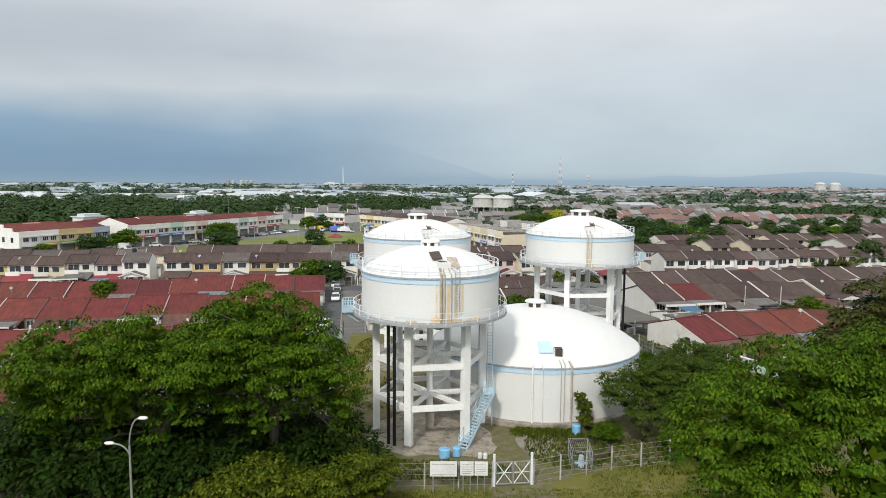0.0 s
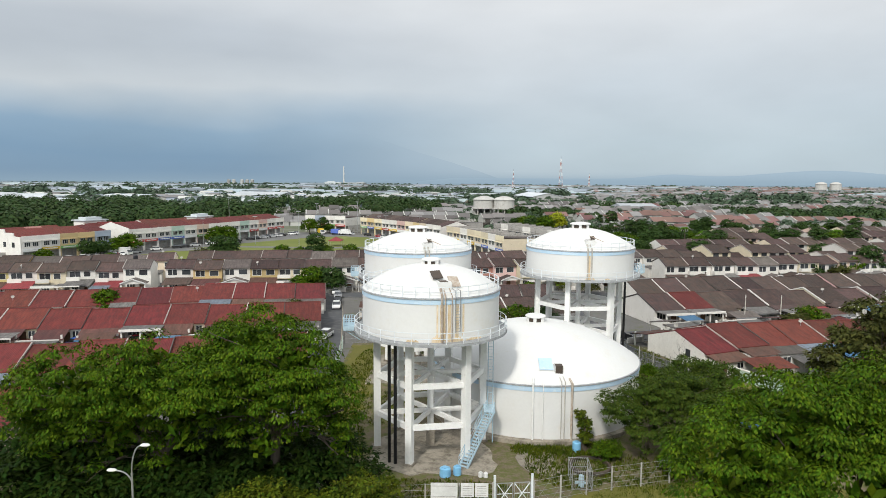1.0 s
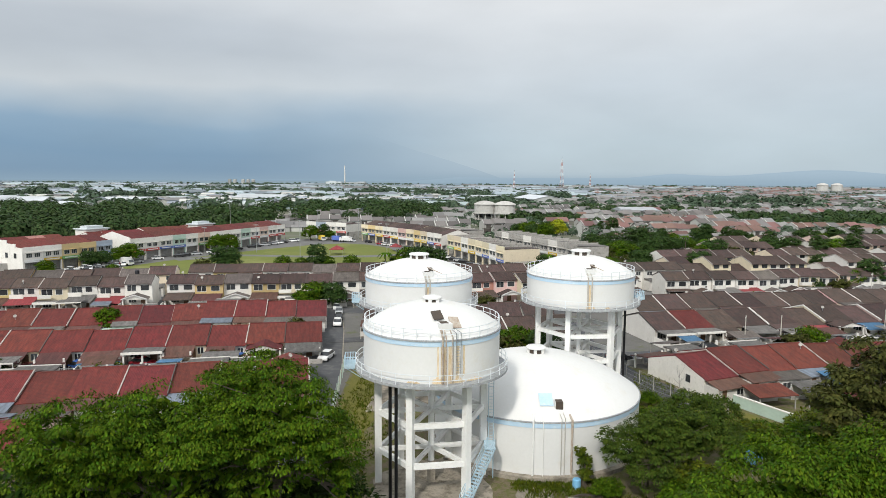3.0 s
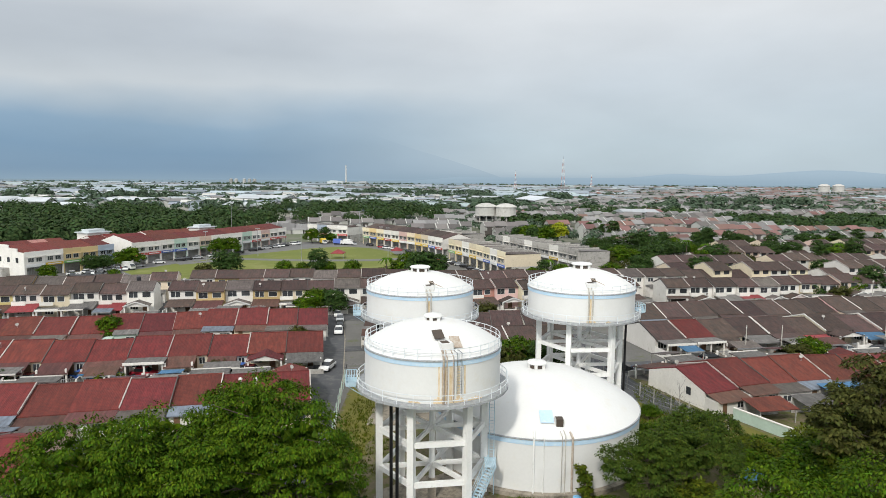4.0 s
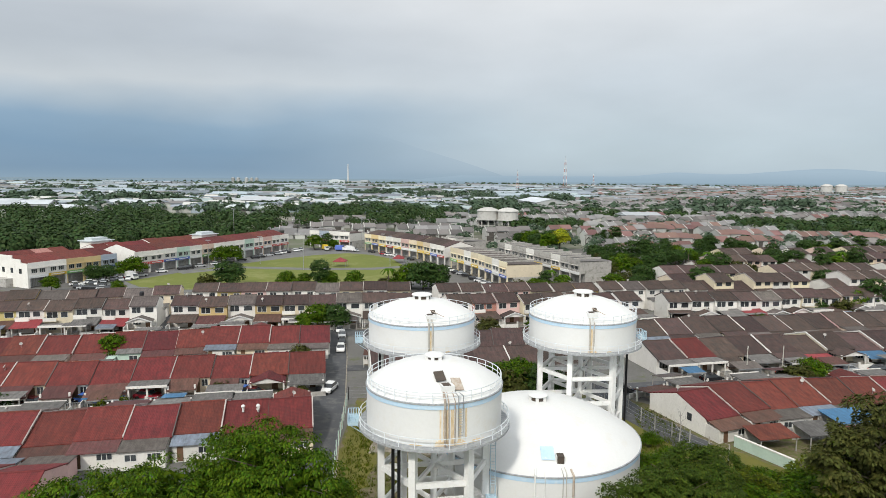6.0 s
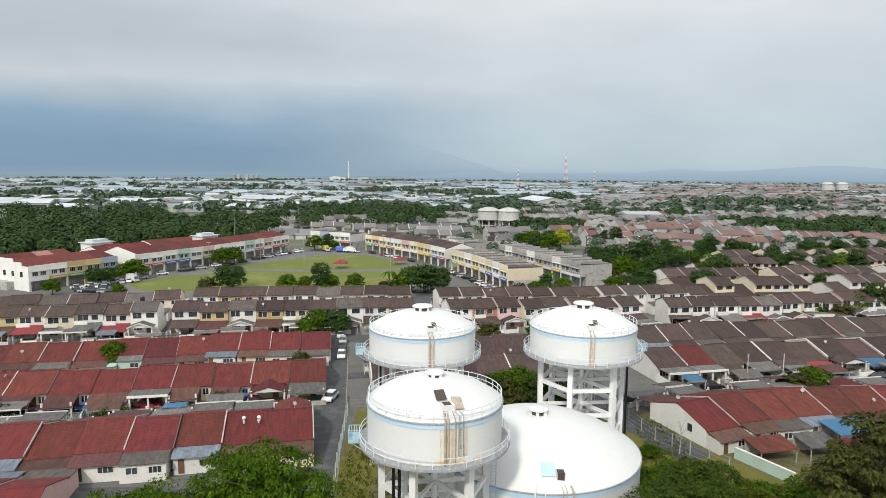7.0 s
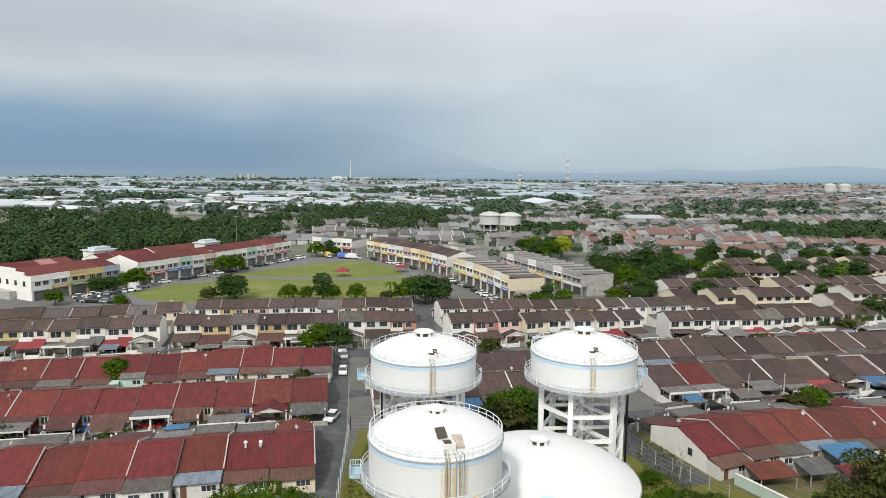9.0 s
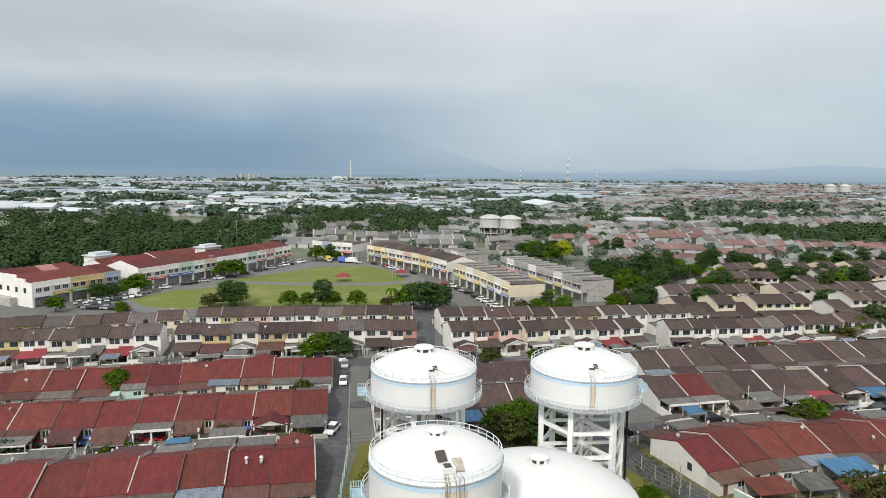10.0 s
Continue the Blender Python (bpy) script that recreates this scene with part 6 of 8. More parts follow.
# ---- trees ----
def crown_quads(seed, lobes, leaf, density, per=14, clump=1.15, droop=0.6, holes=0.25):
    """Leaf clumps over each lobe: density clumps per square metre, each a drooping cushion of per leaves."""
    gen = np.random.default_rng(seed)
    out = []
    for cx, cy, cz, rx, ry, rz, *thin in lobes:
        area = 4 * math.pi * (((rx * ry) ** 1.6 + (rx * rz) ** 1.6 + (ry * rz) ** 1.6) / 3) ** (1 / 1.6)
        n = max(6, int(area * density * (thin[0] if thin else 1.0)))
        u = gen.normal(size=(n, 3))
        u[:, 2] = np.where(u[:, 2] < -0.55, -u[:, 2] * 0.4, u[:, 2])
        u /= np.linalg.norm(u, axis=1)[:, None]
        ph = gen.uniform(0, 6.28, 4)
        wave = (np.sin(u[:, 0] * 6.5 + ph[0]) * np.sin(u[:, 1] * 7 + ph[1]) + 0.7 * np.sin(u[:, 2] * 8 + u[:, 0] * 3 + ph[2])) / 1.7
        stay = gen.random(n) > holes * np.clip(0.6 - wave, 0, 1.4)
        r = 0.84 + 0.13 * wave + gen.normal(size=n) * 0.05
        r = np.where(gen.random(n) < 0.14, r * gen.uniform(0.5, 0.85, n), r)
        c = (u * r[:, None] * np.array([rx, ry, rz]) + np.array([cx, cy, cz]))[stay]
        u = u[stay]
        m = len(c)
        size = clump * gen.uniform(0.6, 1.25, size=(m, 1))
        # leaves lie on a flattened cushion and hang outward and down
        w = gen.normal(size=(m * per, 3)) + np.repeat(u, per, axis=0) * 0.7
        w[:, 2] = np.where(w[:, 2] < -0.15, -w[:, 2] * 0.6, w[:, 2])
        w /= np.linalg.norm(w, axis=1)[:, None]
        k = np.repeat(size, per, axis=0) * gen.uniform(0.45, 1.0, size=(m * per, 1))
        base = np.repeat(c, per, axis=0) + w * k * np.array([1.0, 1.0, 0.62])
        hang = np.hypot(w[:, 0], w[:, 1])
        d = w * np.array([1.0, 1.0, 0.3]) + gen.normal(size=(m * per, 3)) * 0.3
        d[:, 2] -= droop * (0.35 + hang)
        d /= np.linalg.norm(d, axis=1)[:, None] + 1e-9
        up = w * 0.6 + np.array([0, 0, 1.0]) + gen.normal(size=(m * per, 3)) * 0.3
        side = np.cross(d, up)
        side /= np.linalg.norm(side, axis=1)[:, None] + 1e-9
        ln = leaf * gen.uniform(0.6, 1.3, size=(m * per, 1))
        mid = base + d * ln * 0.45
        q = np.stack([base, mid + side * ln * 0.27, base + d * ln, mid - side * ln * 0.27], axis=1)
        out.append(q[base[:, 2] > 0.3])
    return np.concatenate(out)


def core_quads(seed, lobes, leaf=0.55, density=2.2):
    """Large leaves and twigs deep inside the lobes, which keep the light from shining through."""
    gen = np.random.default_rng(seed + 500)
    out = []
    for cx, cy, cz, rx, ry, rz, *thin in lobes:
        n = int(4 * math.pi * (rx * ry * rz) ** (2 / 3) * density * (thin[0] if thin else 1.0))
        u = gen.normal(size=(n, 3))
        u /= np.linalg.norm(u, axis=1)[:, None]
        c = u * gen.uniform(0.15, 0.6, size=(n, 1)) * np.array([rx, ry, rz]) + np.array([cx, cy, cz])
        e1 = gen.normal(size=(n, 3))
        e1 /= np.linalg.norm(e1, axis=1)[:, None]
        e2 = np.cross(e1, gen.normal(size=(n, 3)))
        e2 /= np.linalg.norm(e2, axis=1)[:, None] + 1e-9
        k = leaf * gen.uniform(0.5, 1.1, size=(n, 1))
        q = np.stack([c - e1 * k, c + e2 * k * 0.4, c + e1 * k, c - e2 * k * 0.4], axis=1)
        out.append(q[c[:, 2] > 0.8])
    return np.concatenate(out)


def tree(label, at, lobes, material, seed, leaf=0.46, density=0.75, trunk=0.45, per=90, clump=1.15, droop=0.6, holes=0.25, limbs=True, group="", category="tree", name="tree", fork=0.35, core=0.0):
    t = thing(name, label, category, group, at)
    rng2 = random.Random(seed)
    top = max(l[2] for l in lobes)
    f = top * fork
    k = 0.25
    tr = S()
    pts = [Vector((0, 0, -0.3)), Vector((k * rng2.uniform(-1, 1), k * rng2.uniform(-1, 1), f * 0.5)), Vector((2 * k * rng2.uniform(-1, 1), 2 * k * rng2.uniform(-1, 1), f))]
    tr.rod(pts[0], pts[1], trunk, trunk * 0.82, 10)
    tr.rod(pts[1], pts[2], trunk * 0.82, trunk * 0.7, 10)
    tr.rod(pts[0], (0, 0, 0.35), trunk * 1.5, trunk * 0.98, 10)
    part("trunk", tr, M_BARK, t)
    for l in lobes if limbs else ():
        end = Vector((l[0], l[1], l[2] + l[5] * 0.2))
        mid = pts[2].lerp(end, 0.5) + Vector((rng2.uniform(-0.4, 0.4), rng2.uniform(-0.4, 0.4), 0.5))
        lb = S().rod(pts[2], mid, trunk * 0.36, trunk * 0.22, 7).rod(mid, end, trunk * 0.22, trunk * 0.08, 6)
        for j in range(5):
            s0 = mid.lerp(end, rng2.uniform(0.0, 0.8))
            e = Vector((l[0] + rng2.uniform(-0.75, 0.75) * l[3], l[1] + rng2.uniform(-0.75, 0.75) * l[4], l[2] + rng2.uniform(-0.1, 0.6) * l[5]))
            lb.rod(s0, e, trunk * 0.16, 0.03, 5)
        part("limb", lb, M_BARK, t)
    leaves = crown_quads(seed, lobes, leaf, density, per, clump, droop, holes)
    if core:
        leaves = np.concatenate([leaves, core_quads(seed, lobes, density=core)])
    cr = new("crown", quads("crown", leaves, material))
    cr.parent = t
    return t


# the big shade trees before the compound
TREE_A = [(-4.0, -1.6, 11.6, 4.2, 3.8, 3.4), (-0.4, 0.8, 11.8, 3.8, 4.2, 3.5), (3.2, -0.8, 11.2, 3.4, 3.6, 3.2), (-6.4, -2.6, 9.0, 3.2, 2.8, 2.6, 0.8), (-1.4, -2.8, 9.4, 3.0, 2.4, 2.4, 0.8), (-8.0, -1.4, 10.4, 3.3, 3.4, 3.2), (2.4, -2.8, 8.6, 2.6, 2.2, 2.4, 0.8), (-8.4, -1.0, 6.0, 2.8, 2.2, 2.8, 0.6), (5.4, 1.5, 10.4, 2.4, 3.0, 2.6, 0.7), (-4.2, -1.2, 6.0, 2.2, 1.8, 2.4, 0.5), (0.6, -1.4, 5.6, 2.0, 1.6, 2.4, 0.4), (-6.0, -2.0, 4.0, 2.0, 1.4, 2.2, 0.35), (-2.0, 3.6, 8.4, 4.0, 2.8, 3.4, 0.6), (3.4, 3.8, 8.2, 3.4, 2.6, 3.2, 0.6), (-7.4, 3.4, 8.0, 3.6, 2.8, 3.4, 0.6)]
TREE_A = [(l[0], l[1] - 1.0, *l[2:]) if l[2] > 11 else (l[0], l[1] + 1.3, *l[2:]) if l[2] < 9.2 else l for l in TREE_A]
TREE_B = [(-1.4, 1.2, 13.2, 4.0, 4.2, 3.4), (1.9, -0.4, 12.0, 3.4, 3.8, 3.2), (4.0, -1.0, 10.2, 2.6, 3.0, 2.6), (-3.8, -2.2, 11.6, 3.2, 3.2, 3.0), (0.4, -2.8, 10.4, 3.0, 2.4, 2.4, 0.8), (-4.6, 4.5, 11.6, 3.8, 4.0, 3.4), (4.6, 0.6, 7.4, 2.0, 2.2, 2.6, 0.6), (-2.6, -2.8, 8.8, 2.2, 1.8, 2.2, 0.5), (2.6, -1.6, 7.6, 2.0, 1.6, 2.2, 0.4), (4.9, 0.8, 5.0, 1.5, 1.8, 2.2, 0.45), (-0.4, -2.6, 6.9, 1.8, 1.4, 1.8, 0.6), (-3.0, 3.6, 8.6, 3.6, 2.6, 3.2, 0.6), (2.2, 3.2, 8.4, 3.2, 2.4, 3.0, 0.6)]
tree("broad dense green shade tree beside the compound", pose(-21.6, 47.4, 0), TREE_A, M_LEAF, 11, density=0.42, holes=0.3, trunk=0.5, per=125, leaf=0.26, clump=1.05, droop=0.8, core=2.2, fork=0.5)
tree("broad dense green shade tree beside the compound", pose(-13.4, 49.6, 0), TREE_B, M_LEAF, 12, density=0.42, holes=0.3, trunk=0.5, per=125, leaf=0.26, clump=1.05, droop=0.8, core=2.2, fork=0.5)
# shrubs below them
for x, y, s, sd in ((-12.4, 42.6, 1.15, 1), (-9.8, 43.8, 1.05, 2), (-14.8, 42.0, 1.0, 3), (-7.2, 45.2, 1.05, 4), (-5.2, 46.2, 0.85, 5), (-26.6, 38.0, 1.05, 6), (-29.2, 38.5, 1.1, 7), (-5.9, 48.6, 0.8, 8)):
    rs = random.Random(sd * 17)
    clumps = [(rs.uniform(-1.6, 1.6), rs.uniform(-1.1, 1.1), rs.uniform(1.5, 3.2), rs.uniform(0.8, 1.4), rs.uniform(0.8, 1.2), rs.uniform(0.9, 1.5)) for k in range(7)]
    tree("bushy yellow-green shrub below the shade trees", pose(x, y, 0) @ Matrix.Scale(s * 1.14, 4), clumps, M_LEAF_YELLOW, 30 + sd, leaf=0.24, density=1.3, per=60, clump=0.5, trunk=0.14, droop=0.5, holes=0.5, category="shrub", name="shrub", group="shrubs", fork=0.25, core=1.6)
# bushes added to fill the hollow; the canopy's shade is in their colour
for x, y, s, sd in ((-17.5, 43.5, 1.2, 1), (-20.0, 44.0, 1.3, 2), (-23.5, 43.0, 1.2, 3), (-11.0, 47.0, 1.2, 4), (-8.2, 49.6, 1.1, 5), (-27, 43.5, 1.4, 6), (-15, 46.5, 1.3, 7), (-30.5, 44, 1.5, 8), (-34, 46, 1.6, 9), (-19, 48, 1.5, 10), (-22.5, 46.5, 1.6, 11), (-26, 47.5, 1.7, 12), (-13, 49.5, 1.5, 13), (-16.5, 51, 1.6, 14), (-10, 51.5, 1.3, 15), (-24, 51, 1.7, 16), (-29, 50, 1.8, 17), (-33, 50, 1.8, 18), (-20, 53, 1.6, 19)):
    tree("undergrowth bush, its leaves coloured dark for the canopy's shade", pose(x, y + 2.0, 0) @ Matrix.Scale(s, 4), [(0, 0, 2.4, 2.2, 2.0, 2.0), (1.4, -0.4, 1.9, 1.7, 1.6, 1.7), (-1.3, 0.5, 1.8, 1.6, 1.7, 1.6)], M_LEAF_SHADED, 130 + sd, leaf=0.34, density=0.75, per=34, clump=0.8, trunk=0.14, droop=0.4, category="bush", name="bush", group="undergrowth", fork=0.25, limbs=False)
# trees on the other side
TREE_C = [(-5.0, 0.0, 11.2, 3.9, 3.8, 4.2), (-2.0, 1.0, 13.0, 4.2, 4.2, 4.0), (2.6, 0.5, 13.3, 4.6, 4.4, 4.0), (-5.2, -2.4, 8.2, 3.6, 3.0, 4.2), (0.0, -3.0, 9.8, 4.2, 3.2, 4.4), (5.4, -2.0, 10.2, 4.2, 3.6, 4.8), (7.6, 1.0, 12.4, 4.0, 3.8, 4.2)]
tree("broad green shade tree with drooping leaves", pose(20.8, 33.0, 0), TREE_C, M_LEAF, 13, density=0.42, trunk=0.6, leaf=0.225, per=165, clump=0.95, holes=0.3, droop=0.8, core=2.2)
tree("dark olive tree behind the shade tree", pose(41.6, 61.0, -0.6), [(0, 0, 12.4, 4.4, 4.2, 4.6), (4.0, 2.0, 10.4, 4.4, 4.0, 4.4), (-3.4, -1.0, 9.2, 3.4, 3.4, 4.2), (7.5, 5.0, 9.4, 4.4, 4.4, 4.0), (1.5, -3.0, 7.0, 4.0, 3.4, 4.2), (6.0, -1.0, 6.0, 4.0, 3.4, 3.8)], M_LEAF_BROWN, 14, density=0.55, trunk=0.5, holes=0.8)
tree("leafy green tree against the reservoir wall", pose(19.6, 61.8, 0), [(0, 0, 4.8, 2.8, 2.6, 2.8), (-2.4, -0.3, 4.3, 2.2, 2.2, 2.4), (2.4, 0.8, 5.0, 2.8, 2.8, 2.8), (0.2, -1.6, 2.9, 2.6, 2.2, 2.3), (4.6, 1.8, 4.8, 2.6, 2.6, 2.8)], M_LEAF_MID, 15, density=1.1, trunk=0.28, leaf=0.26, clump=0.75, per=84, holes=0.5)
tree("leafy green tree beside the reservoir", pose(26.6, 68.0, 0), [(0, 0, 5.2, 3.2, 3.0, 2.9), (-2.8, -2.0, 4.6, 2.8, 2.6, 2.7), (2.8, 1.2, 4.5, 2.8, 2.8, 2.7), (1.0, -3.0, 3.8, 2.8, 2.4, 2.6)], M_LEAF_MID, 16, density=1.1, trunk=0.26, leaf=0.28, clump=0.8, per=80, holes=0.4)
for x, y, s, sd in ((24.5, 77, 0.7, 1), (28.0, 80, 0.6, 2), (31.0, 76, 0.6, 3), (33.5, 71, 0.62, 4), (27.5, 86, 0.5, 5), (36.0, 76, 0.5, 6), (42, 73, 1.0, 9), (48, 76, 1.2, 10), (22.0, 57.0, 0.8, 11), (25.5, 55.0, 1.0, 12), (27.4, 55.5, 0.9, 13), (15.6, 60.0, 0.5, 14), (24, 60, 0.9, 15), (36.5, 65, 1.0, 16), (39.5, 67, 1.1, 17), (35, 70.5, 0.8, 18), (41, 71.5, 0.9, 19), (37.5, 74.5, 0.6, 20), (44, 67, 1.5, 21), (34, 69.0, 0.7, 22)):
    tree("low wild green bush in the long grass", pose(x, y, 0) @ Matrix.Scale(s, 4), [(0, 0, 2.2, 2.3, 2.1, 2.0), (1.6, 0.6, 1.8, 1.8, 1.7, 1.6), (-1.5, -0.4, 1.7, 1.7, 1.7, 1.6)], M_LEAF if sd % 3 else M_LEAF_YELLOW, 60 + sd, leaf=0.42, density=0.9, per=40, clump=0.75, trunk=0.12, droop=0.4, category="bush", name="bush", group="wild bushes", fork=0.25, limbs=False)

# trees of the estate, from a few patterns
def pattern(label, lobes, material, seed, holes=0.3):
    return keep(tree(label, None, lobes, material, seed, leaf=0.6, density=0.9, per=22, clump=0.85, trunk=0.2, group="estate trees", holes=holes, limbs=False, fork=0.75))


PATTERNS = [
    pattern("round green tree along an estate road", [(0, 0, 3.5, 2.7, 2.7, 2.6), (1.4, 0.5, 2.5, 2.0, 2.0, 1.9), (-1.3, -0.5, 2.4, 2.1, 2.1, 1.9)], M_LEAF, 91),
    pattern("dark round tree along an estate road", [(0, 0, 3.5, 3.0, 3.0, 2.9), (-1.3, 0.8, 2.6, 2.2, 2.2, 2.2), (1.2, -0.6, 2.4, 2.2, 2.2, 2.0)], M_LEAF_DARK, 92, 0.1),
    pattern("tall dark green tree among the houses", [(0, 0, 5.6, 2.0, 2.0, 2.6), (0.3, 0, 3.4, 2.5, 2.5, 2.5), (-0.6, 0.5, 2.2, 2.2, 2.2, 1.9)], M_LEAF_DARK, 93),
    pattern("bushy olive garden tree among the houses", [(0, 0, 2.7, 2.2, 2.2, 2.0), (1.2, 0.3, 1.9, 1.7, 1.7, 1.6), (-1.2, 0.2, 2.0, 1.7, 1.7, 1.6)], M_LEAF_BROWN, 94),
    pattern("bright yellow-green tree behind the shops", [(0, 0, 4.4, 3.0, 3.0, 2.8), (1.5, 0, 3.6, 2, 2, 2)], M_LEAF_LIME, 95, 0.1),
]
tr_rng = random.Random(3)


def plant(k, x, y, s):
    copy_thing(PATTERNS[k], pose(x, y, 0, 0, 0, tr_rng.uniform(0, 360)) @ Matrix.Diagonal((s * tr_rng.uniform(0.9, 1.15), s * tr_rng.uniform(0.9, 1.15), s, 1)))


for k, x, y, s in (
    (0, -65.6, 124.0, 0.85), (0, -31.0, 150.5, 1.05), (1, -27.5, 151.5, 1.0), (0, -34, 150.0, 0.7), (3, -29.2, 124.5, 0.75), (3, -37.5, 104.2, 0.55), (3, -24.5, 104.5, 0.4),
    (3, 10.2, 103.5, 1.2), (0, 13.0, 105.0, 1.0), (2, 15.2, 102.0, 0.85), (2, 17.2, 103.0, 0.7), (0, 8.6, 107, 0.9), (0, 12, 110, 0.9),
    (1, -8.5, 207, 1.5), (0, -12.5, 208, 1.4), (1, -4.0, 208, 1.3), (0, -16, 210, 0.9), (1, -71.5, 208.5, 1.35), (3, -78, 206.0, 1.0), (0, -52.5, 207.5, 0.9), (2, -41.8, 208.5, 1.15), (0, -38.5, 208, 0.9), (0, -30.8, 208.5, 0.95), (0, -47, 208, 0.8), (3, -21, 209, 0.8),
    (0, -111.0, 226.0, 1.2), (0, -113.5, 224.0, 1.0), (0, -92.5, 262, 1.2), (0, -88.5, 264, 1.2), (1, -119, 215, 0.95), (1, -116, 217, 0.9), (0, -66, 315, 1.2), (2, -60, 317, 1.0), (0, -57, 316, 0.8),
    (3, 9.0, 150.0, 0.8), (3, 33.5, 151.5, 0.8), (0, 19.5, 150.6, 0.5), (1, 96.5, 173.5, 1.0), (3, 104, 172.5, 1.1), (0, 110, 176, 1.1), (2, 116, 178, 1.2), (3, 62.0, 113.5, 0.9), (0, 64.5, 114.2, 0.8),
    (4, 54.0, 322, 1.5), (0, 48, 318, 1.5), (1, 43, 322, 1.4),
    (1, 76.6, 245, 1.35), (0, 62, 236, 1.3), (3, 57, 234, 1.4), (0, 67, 237, 1.2), (0, 92, 236, 1.2), (1, 97.5, 238, 1.5), (3, 105, 239, 1.4), (3, 109, 237, 1.2),
    (2, 30.5, 208, 0.8), (0, 52, 206, 1.0), (0, 27, 206, 0.7), (3, 22, 207, 0.8), (0, 87, 208, 1.0), (2, 131, 230, 1.3), (1, 126, 219, 1.0), (0, -100, 193, 0.7), (0, 140, 238, 1.4),
    (3, 24, 199, 0.9), (0, 29, 198, 0.8), (0, 34.5, 200, 1.0), (3, 57, 212, 1.3), (1, 60, 207, 0.9), (0, 48, 196, 0.7), (1, 66, 222, 1.1), (3, 72, 226, 1.2), (0, 76, 219, 1.0), (1, 83, 214, 1.2), (0, -122, 196, 0.8), (2, -66.5, 196, 0.5), (3, -95, 176, 0.6)):
    plant(k, x, y, s)
for cx, cy, wx, wy, n in ((88, 275, 26, 16, 26), (148, 264, 22, 10, 18), (120, 305, 30, 8, 12), (62, 345, 26, 12, 14), (185, 300, 20, 14, 12)):
    for i in range(n):
        plant(tr_rng.choice((1, 1, 2, 2, 3, 1, 0, 2)), cx + tr_rng.uniform(-wx, wx), cy + tr_rng.uniform(-wy, wy), tr_rng.uniform(0.85, 1.4))


# small shrubs in the front yards and along the lanes
def yard_shrub(label, material, seed):
    return keep(tree(label, None, [(0, 0, 1.2, 0.9, 0.9, 0.9), (0.6, 0.2, 0.8, 0.7, 0.6, 0.7)], material, seed, leaf=0.45, density=1.4, per=12, clump=0.4, trunk=0.06, group="yard shrubs", limbs=False, fork=0.5, category="shrub", name="yard_shrub"))


YARD = [yard_shrub("small green shrub in a front yard", M_LEAF, 201), yard_shrub("small dark shrub in a front yard", M_LEAF_DARK, 202), yard_shrub("small yellow-green shrub in a front yard", M_LEAF_YELLOW, 203)]
for ob, m in HOUSES:
    if m.translation.y > 190 or tr_rng.random() > 0.30:
        continue
    two = ob.name.startswith("double")
    s = tr_rng.uniform(0.7, 1.6)
    copy_thing(tr_rng.choice(YARD), m @ pose(tr_rng.uniform(0.3, 5.6), (-9.6 if two else -11.6) + tr_rng.uniform(-0.7, 0.5), 0) @ Matrix.Scale(s, 4))


def palm(at, hgt, seed):
    r = random.Random(seed)
    t = thing("palm_tree", "green palm with arching fronds", "palm tree", "palms", at)
    part("trunk", S().rod((0, 0, -0.2), (0.2, 0.1, hgt), 0.2, 0.14, 8), M_BARK, t)
    for k in range(11):
        a = 2 * math.pi * k / 11 + r.uniform(-0.15, 0.15)
        s = S()
        pts = []
        up = r.uniform(0.1, 1.3)
        for j in range(7):
            u = j / 6
            rad = 2.9 * u
            pts.append(Vector((0.2 + rad * math.cos(a), 0.1 + rad * math.sin(a), hgt + up * 1.6 * u - (1.2 + up) * 1.4 * u * u)))
        side = Vector((-math.sin(a), math.cos(a), 0))
        for j in range(6):
            w = 0.42 * (1 - 0.6 * j / 6)
            p, q = pts[j], pts[j + 1]
            s.solid([p, q, q + side * w - Vector((0, 0, w * 0.7)), p + side * w - Vector((0, 0, w * 0.7))], ((0, 1, 2, 3),))
            s.solid([p, q, q - side * w - Vector((0, 0, w * 0.7)), p - side * w - Vector((0, 0, w * 0.7))], ((3, 2, 1, 0),))
        part("frond", s, M_LEAF, t)


for i, (x, y, hgt) in enumerate(((-19.8, 207.5, 6.5), (33.0, 214, 5.5), (36.5, 207, 5.0), (96, 262, 8), (102, 258, 7), (152, 254, 8), (148, 250, 7))):
    palm(pose(x, y, 0, 0, 0, i * 40), hgt, i)


